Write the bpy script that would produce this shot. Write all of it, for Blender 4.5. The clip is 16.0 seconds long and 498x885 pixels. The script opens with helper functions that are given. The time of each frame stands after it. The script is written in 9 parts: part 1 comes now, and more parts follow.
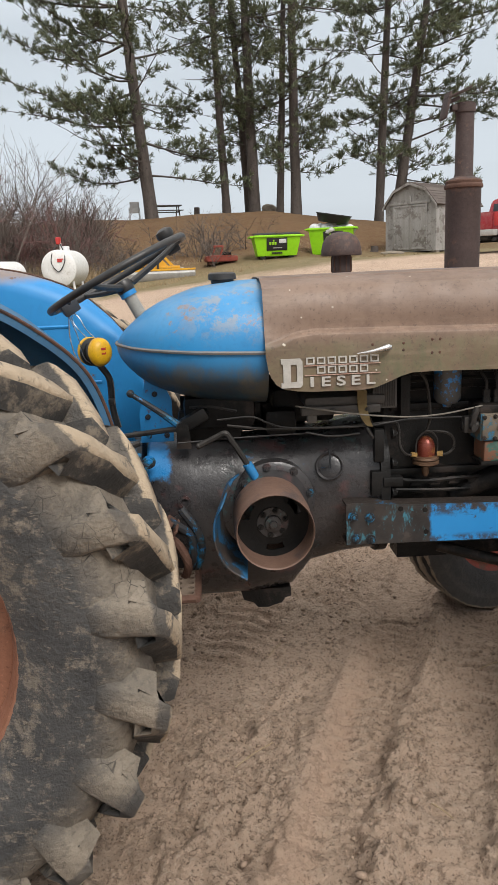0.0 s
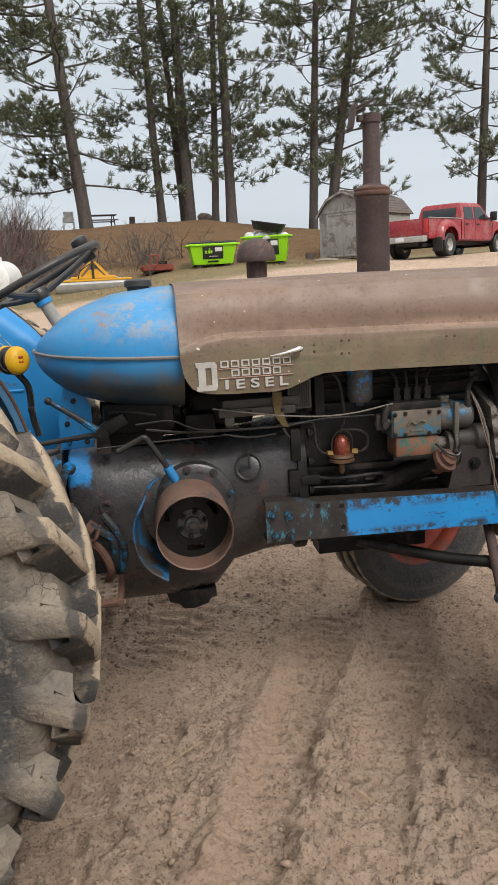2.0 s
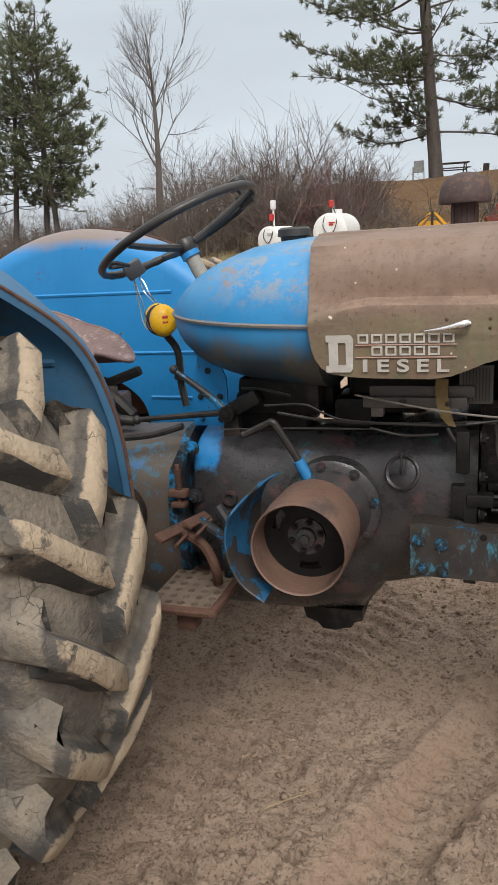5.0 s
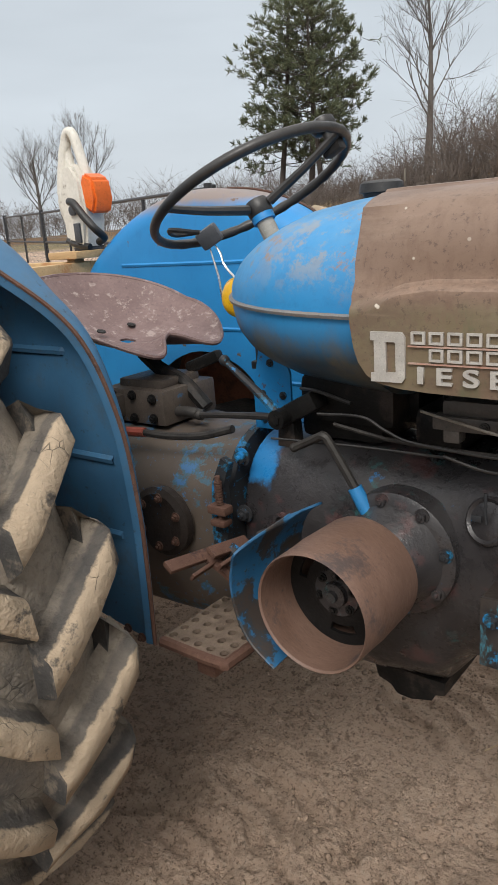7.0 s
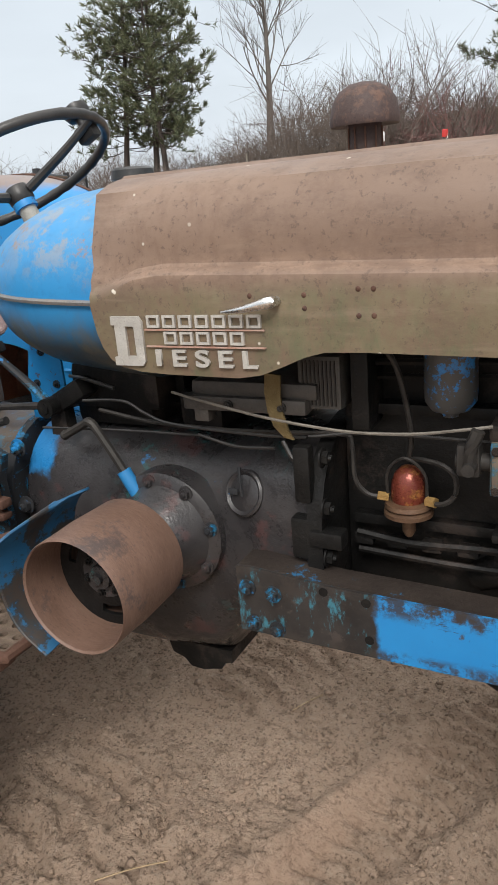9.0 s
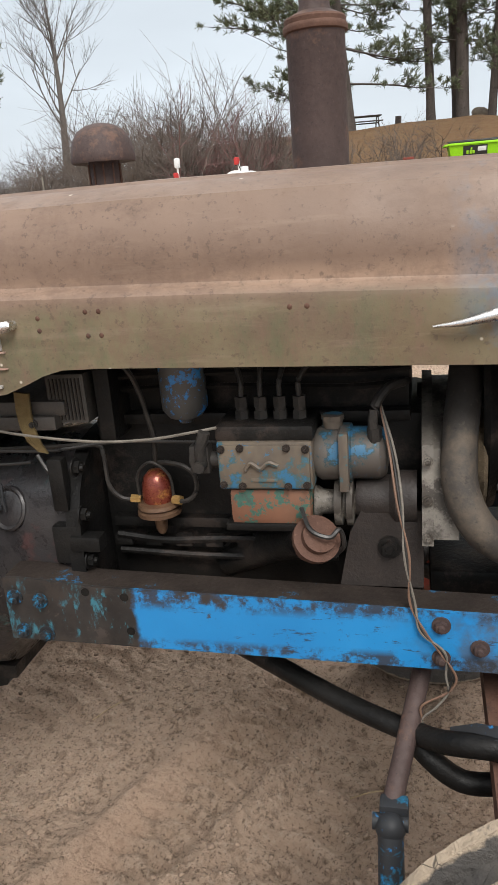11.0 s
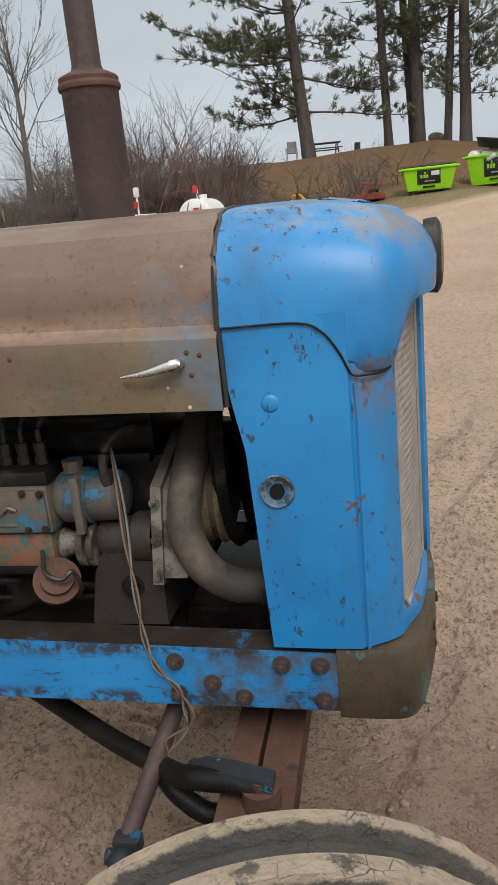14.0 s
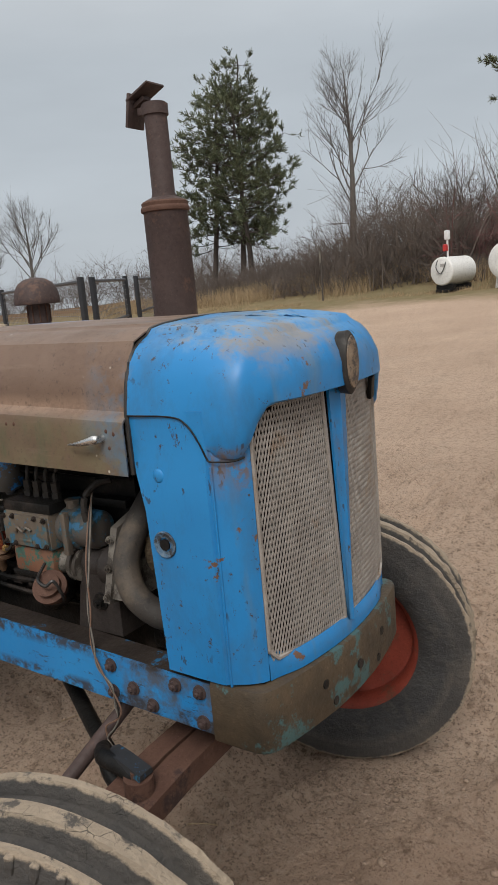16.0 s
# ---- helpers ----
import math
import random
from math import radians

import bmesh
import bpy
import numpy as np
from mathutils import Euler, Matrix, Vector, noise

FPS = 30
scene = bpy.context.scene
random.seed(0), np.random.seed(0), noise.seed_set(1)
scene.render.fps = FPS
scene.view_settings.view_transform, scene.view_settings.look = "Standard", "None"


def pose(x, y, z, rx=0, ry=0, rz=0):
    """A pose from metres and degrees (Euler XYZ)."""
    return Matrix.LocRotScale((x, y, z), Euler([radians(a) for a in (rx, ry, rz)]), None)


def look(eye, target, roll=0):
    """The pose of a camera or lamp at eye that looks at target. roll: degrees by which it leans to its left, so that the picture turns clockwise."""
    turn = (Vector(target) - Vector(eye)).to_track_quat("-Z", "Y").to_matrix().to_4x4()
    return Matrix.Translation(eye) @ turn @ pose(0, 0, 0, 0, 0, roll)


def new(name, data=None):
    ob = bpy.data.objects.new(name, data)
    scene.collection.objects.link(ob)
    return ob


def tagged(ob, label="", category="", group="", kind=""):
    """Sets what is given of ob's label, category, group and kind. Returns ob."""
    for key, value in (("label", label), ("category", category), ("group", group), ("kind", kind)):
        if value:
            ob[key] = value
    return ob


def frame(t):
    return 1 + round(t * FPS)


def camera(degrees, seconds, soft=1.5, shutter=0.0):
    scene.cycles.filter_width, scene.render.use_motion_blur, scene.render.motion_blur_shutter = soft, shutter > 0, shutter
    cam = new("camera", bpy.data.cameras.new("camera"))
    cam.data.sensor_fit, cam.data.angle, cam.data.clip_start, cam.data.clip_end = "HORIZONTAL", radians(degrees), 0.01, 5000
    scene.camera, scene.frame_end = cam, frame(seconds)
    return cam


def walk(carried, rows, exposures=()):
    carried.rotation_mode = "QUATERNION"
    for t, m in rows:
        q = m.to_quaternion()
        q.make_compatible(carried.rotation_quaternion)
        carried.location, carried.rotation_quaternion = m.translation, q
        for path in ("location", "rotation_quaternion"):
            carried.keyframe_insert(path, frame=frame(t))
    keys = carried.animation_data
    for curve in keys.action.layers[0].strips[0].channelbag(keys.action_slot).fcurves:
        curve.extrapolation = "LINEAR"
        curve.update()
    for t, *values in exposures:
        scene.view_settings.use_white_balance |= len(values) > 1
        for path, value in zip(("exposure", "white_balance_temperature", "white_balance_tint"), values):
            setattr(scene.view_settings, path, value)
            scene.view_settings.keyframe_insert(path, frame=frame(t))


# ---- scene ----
cam = camera(37.0, 16.0, soft=1.0)
METRES, EYE, TILT, LEAN, TURN = 3.2, 1.475, -13.0, 2.3, -3.5
ROWS = [
    (0.0, 0.0, 0.0, 0.0, 0.0, 0.0, -0.0),
    (0.5, 0.0105, -0.0062, -0.0017, -2.07, 0.62, 0.8),
    (1.0, 0.0152, -0.0092, -0.0032, -3.59, 0.77, 1.41),
    (1.5, 0.0188, -0.0118, -0.0046, -4.47, 0.73, 1.73),
    (2.0, 0.0229, -0.0144, -0.0058, -4.31, 0.55, 1.79),
    (2.5, 0.025, 0.0008, -0.005, -2.96, 0.29, 1.35),
    (3.0, 0.0412, 0.0484, 0.002, -0.71, -0.09, 0.41),
    (3.5, 0.0554, 0.0869, 0.0112, 3.03, -0.68, -0.86),
    (4.0, 0.069, 0.1007, 0.0135, 9.0, -1.43, -2.24),
    (4.5, 0.123, 0.1168, 0.0192, 15.46, -2.19, -3.08),
    (5.0, 0.1655, 0.1435, 0.0251, 21.02, -3.36, -3.72),
    (7.5, 0.2296, 0.3494, 0.069, 42.21, -8.77, -6.13),
    (8.0, 0.2312, 0.3648, 0.0698, 40.15, -9.06, -5.69),
    (8.5, 0.2517, 0.3582, 0.0689, 35.24, -8.84, -4.73),
    (9.0, 0.2831, 0.3429, 0.068, 30.11, -8.37, -3.83),
    (9.5, 0.3049, 0.3353, 0.0679, 25.42, -7.78, -3.14),
    (10.0, 0.3189, 0.3318, 0.068, 21.42, -7.09, -2.47),
    (12.5, 0.3624, 0.3069, 0.0651, 11.21, -4.8, 0.07),
    (13.0, 0.3844, 0.3052, 0.0648, 10.23, -4.14, 0.43),
    (13.5, 0.4177, 0.3332, 0.0744, 10.59, -4.18, 0.41),
    (14.0, 0.4594, 0.3418, 0.0803, 14.14, -4.24, 0.12),
    (14.5, 0.5328, 0.3189, 0.0792, 19.59, -3.56, -0.61),
    (15.0, 0.5825, 0.3191, 0.0889, 25.28, -2.54, -1.62),
    (15.5, 0.6312, 0.3445, 0.1067, 31.59, -2.29, -3.28),
    (16.0, 0.6896, 0.3573, 0.1157, 37.71, -2.51, -4.83),
]
walk(cam, [(t, pose(0, 0, EYE, TILT, LEAN, TURN) @ pose(METRES * x, METRES * y, METRES * z, 90 + pitch, roll, yaw)) for t, x, y, z, yaw, pitch, roll in ROWS],
     [(0.0, 0.18), (3.0, 0.18), (5.0, 0.15), (7.5, 0.12), (8.5, 0.34), (10.0, 0.38), (12.5, 0.30), (13.0, 0.14), (14.0, -0.08), (15.0, -0.24), (16.0, -0.27)])

# ---------------------------------------------------------------- world, sun, exposure
scene.view_settings.exposure = 0.0
world = bpy.data.worlds.new("overcast_sky")
scene.world = world
world.use_nodes = True
wn, wl = world.node_tree.nodes, world.node_tree.links
wn.clear()
w_out = wn.new("ShaderNodeOutputWorld")
w_bg = wn.new("ShaderNodeBackground")
w_sky = wn.new("ShaderNodeTexSky")
w_sky.sky_type, w_sky.sun_disc = "NISHITA", False
w_sky.sun_elevation, w_sky.sun_rotation = radians(48), radians(155)
w_sky.air_density, w_sky.dust_density, w_sky.ozone_density = 1.0, 6.0, 1.0
w_gain = wn.new("ShaderNodeVectorMath")
w_gain.operation = "SCALE"
w_gain.inputs["Scale"].default_value = 0.10
w_tc = wn.new("ShaderNodeTexCoord")
w_sep = wn.new("ShaderNodeSeparateXYZ")
w_ramp = wn.new("ShaderNodeValToRGB")          # cloud deck: about three times brighter overhead than at the horizon
w_ramp.color_ramp.elements[0].position, w_ramp.color_ramp.elements[0].color = 0.0, (0.66, 0.72, 0.78, 1)
w_ramp.color_ramp.elements[1].position, w_ramp.color_ramp.elements[1].color = 1.0, (1.72, 1.68, 1.62, 1)
w_mid = w_ramp.color_ramp.elements.new(0.28)
w_mid.color = (0.66, 0.72, 0.77, 1)
w_map = wn.new("ShaderNodeMapping")
w_map.inputs["Scale"].default_value = (1.2, 1.2, 5.0)
w_noise = wn.new("ShaderNodeTexNoise")
w_noise.inputs["Scale"].default_value, w_noise.inputs["Detail"].default_value = 1.6, 6
w_cl = wn.new("ShaderNodeMapRange")
w_cl.inputs["From Min"].default_value, w_cl.inputs["From Max"].default_value = 0.3, 0.7
w_cl.inputs["To Min"].default_value, w_cl.inputs["To Max"].default_value = 0.90, 1.08
w_mul = wn.new("ShaderNodeVectorMath")
w_mul.operation = "SCALE"
w_mix = wn.new("ShaderNodeMix")
w_mix.data_type = "RGBA"
w_mix.inputs["Factor"].default_value = 0.85
wl.new(w_tc.outputs["Generated"], w_sep.inputs[0])
wl.new(w_sep.outputs["Z"], w_ramp.inputs["Fac"])
wl.new(w_tc.outputs["Generated"], w_map.inputs["Vector"])
wl.new(w_map.outputs["Vector"], w_noise.inputs["Vector"])
wl.new(w_noise.outputs["Fac"], w_cl.inputs["Value"])
wl.new(w_ramp.outputs["Color"], w_mul.inputs[0])
wl.new(w_cl.outputs["Result"], w_mul.inputs["Scale"])
wl.new(w_sky.outputs["Color"], w_gain.inputs[0])
wl.new(w_gain.outputs["Vector"], w_mix.inputs["A"])
wl.new(w_mul.outputs["Vector"], w_mix.inputs["B"])
wl.new(w_mix.outputs["Result"], w_bg.inputs["Color"])
w_bg.inputs["Strength"].default_value = 1.0
wl.new(w_bg.outputs["Background"], w_out.inputs["Surface"])

sun = new("sun", bpy.data.lights.new("sun", "SUN"))
sun.data.energy, sun.data.angle, sun.data.color = 2.25, radians(24), (1.0, 0.97, 0.93)
sun.matrix_world = look((6, -13, 16), (0, 0, 0))


# ---------------------------------------------------------------- materials
class Nodes:
    """A small builder for procedural materials."""

    def __init__(self, name):
        self.mat = bpy.data.materials.new(name)
        self.mat.use_nodes = True
        self.n, self.l = self.mat.node_tree.nodes, self.mat.node_tree.links
        self.bsdf = self.n["Principled BSDF"]
        self.tc = self.n.new("ShaderNodeTexCoord")
        self.vec = self.tc.outputs["Object"]

    def noise(self, scale, detail=4.0, rough=0.6, stretch=None, warp=0.0):
        node = self.n.new("ShaderNodeTexNoise")
        node.inputs["Scale"].default_value, node.inputs["Detail"].default_value = scale, detail
        node.inputs["Roughness"].default_value, node.inputs["Distortion"].default_value = rough, warp
        if stretch:
            m = self.n.new("ShaderNodeMapping")
            m.inputs["Scale"].default_value = stretch
            self.l.new(self.vec, m.inputs["Vector"])
            self.l.new(m.outputs["Vector"], node.inputs["Vector"])
        else:
            self.l.new(self.vec, node.inputs["Vector"])
        return node.outputs["Fac"]

    def voronoi(self, scale, feature="F1", out="Distance"):
        node = self.n.new("ShaderNodeTexVoronoi")
        node.feature = feature
        node.inputs["Scale"].default_value = scale
        self.l.new(self.vec, node.inputs["Vector"])
        return node.outputs[out]

    def ramp(self, value, lo, hi, a=0.0, b=1.0):
        node = self.n.new("ShaderNodeMapRange")
        for key, v in (("From Min", lo), ("From Max", hi), ("To Min", a), ("To Max", b)):
            node.inputs[key].default_value = v
        self.l.new(value, node.inputs["Value"])
        return node.outputs["Result"]

    def math(self, op, a, b):
        node = self.n.new("ShaderNodeMath")
        node.operation = op
        for i, v in enumerate((a, b)):
            if isinstance(v, (int, float)):
                node.inputs[i].default_value = v
            else:
                self.l.new(v, node.inputs[i])
        return node.outputs[0]

    def mix(self, fac, a, b):
        node = self.n.new("ShaderNodeMix")
        node.data_type = "RGBA"
        for key, v in (("Factor", fac), ("A", a), ("B", b)):
            s = node.inputs[key]
            if isinstance(v, (int, float)):
                s.default_value = v
            elif isinstance(v, tuple):
                s.default_value = (*v, 1.0)[:4]
            else:
                self.l.new(v, s)
        return node.outputs["Result"]

    def axis(self, k):
        node = self.n.new("ShaderNodeSeparateXYZ")
        self.l.new(self.vec, node.inputs[0])
        return node.outputs[k]

    def rand(self):
        return self.n.new("ShaderNodeObjectInfo").outputs["Random"]

    def island(self):
        return self.n.new("ShaderNodeNewGeometry").outputs["Random Per Island"]

    def done(self, colour, rough=0.6, metal=0.0, bump=None, strength=0.3, dist=0.01, spec=None):
        def put(key, v):
            if isinstance(v, (int, float)):
                self.bsdf.inputs[key].default_value = v
            elif isinstance(v, tuple):
                self.bsdf.inputs[key].default_value = (*v, 1.0)[:4]
            else:
                self.l.new(v, self.bsdf.inputs[key])
        put("Base Color", colour), put("Roughness", rough), put("Metallic", metal)
        if spec is not None:
            put("Specular IOR Level", spec)
        if bump is not None:
            b = self.n.new("ShaderNodeBump")
            b.inputs["Strength"].default_value, b.inputs["Distance"].default_value = strength, dist
            self.l.new(bump, b.inputs["Height"])
            self.l.new(b.outputs["Normal"], self.bsdf.inputs["Normal"])
        return self.mat


def two_tone(name, a, b, scale, rough=0.7, metal=0.0, bump=0.3, dist=0.004, fine=8.0, stretch=None, c=None, cs=3.0, ct=(0.55, 0.7)):
    """Two colours mixed by noise at two sizes, with a third one in patches."""
    k = Nodes(name)
    coarse, grain = k.noise(scale, 5, 0.6, stretch), k.noise(scale * fine, 4, 0.65, stretch)
    col = k.mix(k.ramp(coarse, 0.32, 0.68), a, b)
    col = k.mix(k.ramp(grain, 0.3, 0.8, 0.0, 0.45), col, tuple(v * 0.55 for v in a))
    if c:
        col = k.mix(k.ramp(k.noise(cs, 8, 0.75), ct[0], (ct[0] + ct[1]) / 2), col, c)
    specks = k.noise(scale * fine * 1.7, 3, 0.7, stretch)
    col = k.mix(k.ramp(specks, 0.60, 0.68, 0.0, 0.5), col, tuple(v * 0.35 for v in a))
    col = k.mix(k.ramp(specks, 0.38, 0.30, 0.0, 0.35), col, tuple(min(0.9, v * 1.6 + 0.01) for v in b))
    h = k.math("ADD", k.math("MULTIPLY", coarse, 0.6), grain)
    return k.done(col, k.ramp(grain, 0.2, 0.8, rough - 0.12, min(1.0, rough + 0.12)), metal, h, bump, dist)


def paint(name, a, b, under, rust, chip=(0.64, 0.67), dirt=(0.06, 0.05, 0.045), dirty=(0.5, 0.75), amount=0.6, scale=9.0, rough=0.42):
    """Old paint: faded tone, chips down to the under coat and rust, and a film of dirt."""
    k = Nodes(name)
    col = k.mix(k.ramp(k.noise(3.0, 4, 0.6), 0.3, 0.7), a, b)
    col = k.mix(k.ramp(k.noise(40, 5, 0.7), 0.35, 0.8, 0, 0.25), col, tuple(v * 0.6 for v in a))
    col = k.mix(k.ramp(k.noise(2.2, 6, 0.75, (1, 1, 0.5)), dirty[0], dirty[1], 0, amount), col, dirt)
    chips = k.noise(scale, 8, 0.72)
    edge = k.ramp(chips, chip[0] - 0.03, chip[0] - 0.01)
    col = k.mix(edge, col, under)
    core = k.ramp(chips, chip[0] + 0.01, chip[1])
    col = k.mix(core, col, rust)
    col = k.mix(k.ramp(k.noise(55, 5, 0.75), 0.61, 0.64, 0, 0.8), col, rust)
    scratch = k.ramp(k.noise(30, 3, 0.6, (0.25, 1, 3.0)), 0.66, 0.69)
    col = k.mix(k.math("MULTIPLY", scratch, 0.6), col, under)
    h = k.math("SUBTRACT", k.math("MULTIPLY", k.noise(60, 3, 0.6), 0.15), edge)
    return k.done(col, k.ramp(k.noise(12, 5, 0.6), 0.3, 0.7, rough - 0.08, rough + 0.2), 0.0, h, 0.25, 0.002)


def hood_material():
    k = Nodes("brown_weathered_hood_paint")
    z = k.axis("Z")
    base = k.mix(k.ramp(k.noise(2.5, 6, 0.65), 0.3, 0.7), (0.152, 0.099, 0.071), (0.208, 0.140, 0.102))
    low = k.mix(k.ramp(k.noise(5.0, 6, 0.7), 0.35, 0.7), (0.130, 0.095, 0.055), (0.165, 0.140, 0.085))
    col = k.mix(k.ramp(z, 1.262, 1.287), low, base)
    # paler strip along the crease: skylight on its flare, put into the colour
    crease_glint = k.math("MULTIPLY", k.ramp(z, 1.28, 1.295), k.ramp(z, 1.325, 1.30))
    col = k.mix(k.math("MULTIPLY", crease_glint, k.ramp(k.noise(8, 6, 0.7, (0.3, 1, 1)), 0.40, 0.60, 0.1, 0.7)), col, (0.32, 0.215, 0.15))
    col = k.mix(k.ramp(k.noise(7, 9, 0.8, (0.6, 1, 1)), 0.48, 0.60, 0, 0.6), col, (0.112, 0.070, 0.050))
    col = k.mix(k.ramp(k.noise(30, 8, 0.78, (1, 1, 0.45)), 0.50, 0.64, 0, 0.65), col, (0.15, 0.095, 0.066))
    col = k.mix(k.ramp(k.noise(90, 5, 0.75), 0.57, 0.63, 0, 0.55), col, (0.075, 0.050, 0.036))
    col = k.mix(k.ramp(k.noise(22, 6, 0.7, (0.12, 1, 1)), 0.55, 0.75, 0, 0.35), col, (0.33, 0.25, 0.19))
    green = k.math("MULTIPLY", k.ramp(k.noise(9, 7, 0.75, (1, 1, 0.45)), 0.51, 0.64), k.ramp(z, 1.30, 1.24, 0, 0.5))
    col = k.mix(green, col, (0.075, 0.10, 0.05))
    x = k.axis("X")
    blue = k.math("MULTIPLY", k.ramp(k.noise(6, 5, 0.7), 0.56, 0.66), k.ramp(x, 1.16, 1.26, 0, 0.8))
    col = k.mix(blue, col, (0.09, 0.15, 0.21))
    patch = k.math("MULTIPLY", k.ramp(k.noise(1.7, 4, 0.5, None, 0.4), 0.66, 0.72, 0, 0.5), k.ramp(z, 1.40, 1.45))
    col = k.mix(patch, col, (0.16, 0.26, 0.46))
    droppings = k.ramp(k.voronoi(22.0), 0.085, 0.05)
    drop_mask = k.math("MULTIPLY", droppings, k.ramp(k.noise(5, 3, 0.6), 0.47, 0.54))
    col = k.mix(drop_mask, col, (0.55, 0.50, 0.42))
    h = k.math("ADD", k.noise(45, 5, 0.7), drop_mask)
    return k.done(col, k.ramp(k.noise(9, 5, 0.6), 0.3, 0.7, 0.42, 0.62), 0.0, h, 0.18, 0.003)


BLUE = paint("blue_tractor_paint", (0.011, 0.180, 0.440), (0.017, 0.225, 0.520), (0.045, 0.10, 0.13), (0.10, 0.042, 0.022), (0.675, 0.70), amount=0.35)
def tank_material():
    k = Nodes("blue_tank_paint_worn_to_primer")
    col = k.mix(k.ramp(k.noise(3.0, 4, 0.6), 0.3, 0.7), (0.016, 0.185, 0.43), (0.028, 0.235, 0.50))
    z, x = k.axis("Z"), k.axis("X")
    # colour turns darker and browner towards the bottom of the tank
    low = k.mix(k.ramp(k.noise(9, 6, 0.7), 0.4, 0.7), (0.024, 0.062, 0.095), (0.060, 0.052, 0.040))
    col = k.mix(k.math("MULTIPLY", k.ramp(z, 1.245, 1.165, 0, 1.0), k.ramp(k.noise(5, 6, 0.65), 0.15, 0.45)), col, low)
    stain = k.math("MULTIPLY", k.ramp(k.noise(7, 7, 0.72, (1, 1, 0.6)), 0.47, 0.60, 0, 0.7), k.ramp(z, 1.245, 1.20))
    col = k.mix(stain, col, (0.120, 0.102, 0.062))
    worn = k.math("MULTIPLY", k.ramp(k.noise(7.5, 9, 0.8), 0.50, 0.55), k.ramp(z, 1.27, 1.35))
    worn = k.math("MULTIPLY", worn, k.ramp(x, -0.12, 0.02))
    col = k.mix(k.math("MULTIPLY", worn, 0.75), col, (0.27, 0.245, 0.215))
    faded = k.math("MULTIPLY", k.ramp(z, 1.28, 1.40), k.ramp(k.noise(4.5, 6, 0.7), 0.38, 0.62, 0.1, 0.6))
    col = k.mix(faded, col, (0.13, 0.27, 0.40))
    brown = k.math("MULTIPLY", k.ramp(k.noise(8, 9, 0.8), 0.56, 0.60, 0, 0.8), k.ramp(z, 1.26, 1.33))
    col = k.mix(brown, col, (0.25, 0.17, 0.12))
    col = k.mix(k.ramp(k.noise(50, 5, 0.7), 0.5, 0.85, 0, 0.35), col, (0.02, 0.08, 0.2))
    return k.done(col, k.ramp(k.noise(12, 4, 0.6), 0.3, 0.7, 0.36, 0.55), 0, k.noise(40, 4, 0.7), 0.10, 0.002)


def nose_material():
    k = Nodes("blue_cowl_paint_with_rust_chips")
    z, x = k.axis("Z"), k.axis("X")
    col = k.mix(k.ramp(k.noise(2.5, 4, 0.6), 0.3, 0.7), (0.009, 0.165, 0.420), (0.014, 0.212, 0.505))
    faded = k.math("MULTIPLY", k.ramp(z, 1.38, 1.45), k.ramp(k.noise(6, 8, 0.78), 0.42, 0.58, 0.05, 0.8))
    col = k.mix(faded, col, (0.27, 0.36, 0.40))
    tan = k.math("MULTIPLY", k.ramp(z, 1.33, 1.41), k.ramp(k.noise(6, 7, 0.7), 0.50, 0.60, 0, 0.8))
    col = k.mix(tan, col, (0.23, 0.185, 0.13))
    streak = k.math("MULTIPLY", k.ramp(x, 1.485, 1.505), k.ramp(k.noise(16, 5, 0.6, (1, 1, 0.16)), 0.57, 0.70, 0, 0.45))
    col = k.mix(streak, col, (0.12, 0.16, 0.15))
    dull = k.ramp(k.noise(5.5, 8, 0.75, (1, 1, 0.5)), 0.46, 0.62, 0, 0.65)
    col = k.mix(dull, col, (0.030, 0.130, 0.270))
    area = k.ramp(k.noise(5.5, 4, 0.6), 0.42, 0.62, -0.035, 0.035)
    chips = k.math("ADD", k.noise(38, 8, 0.78, (1.25, 1, 0.8)), area)
    col = k.mix(k.ramp(chips, 0.615, 0.625), col, (0.05, 0.035, 0.03))
    scrape = k.math("MULTIPLY", k.ramp(k.noise(90, 3, 0.6, (0.5, 1.0, 0.25)), 0.64, 0.66), k.ramp(k.noise(5.0, 4, 0.6), 0.52, 0.56, 0, 0.8))
    col = k.mix(scrape, col, (0.03, 0.035, 0.045))
    seam = k.math("MULTIPLY", k.ramp(k.noise(20, 7, 0.75), 0.42, 0.50), k.math("MULTIPLY", k.ramp(x, 1.466, 1.470), k.ramp(z, 1.235, 1.215)))
    seam = k.math("MULTIPLY", seam, k.math("MULTIPLY", k.ramp(z, 1.12, 1.19), k.ramp(k.noise(14, 4, 0.6, (1, 1, 0.15)), 0.46, 0.56)))
    col = k.mix(k.math("MULTIPLY", seam, 0.85), col, (0.15, 0.085, 0.035))
    big = k.noise(7, 8, 0.7)
    col = k.mix(k.ramp(big, 0.645, 0.655), col, (0.13, 0.07, 0.045))
    col = k.mix(k.ramp(k.noise(45, 4, 0.7, (1, 1, 0.3)), 0.55, 0.9, 0, 0.30), col, (0.012, 0.10, 0.32))
    return k.done(col, k.ramp(k.noise(10, 4, 0.6), 0.3, 0.7, 0.33, 0.5), 0, k.noise(35, 4, 0.6), 0.06, 0.002)


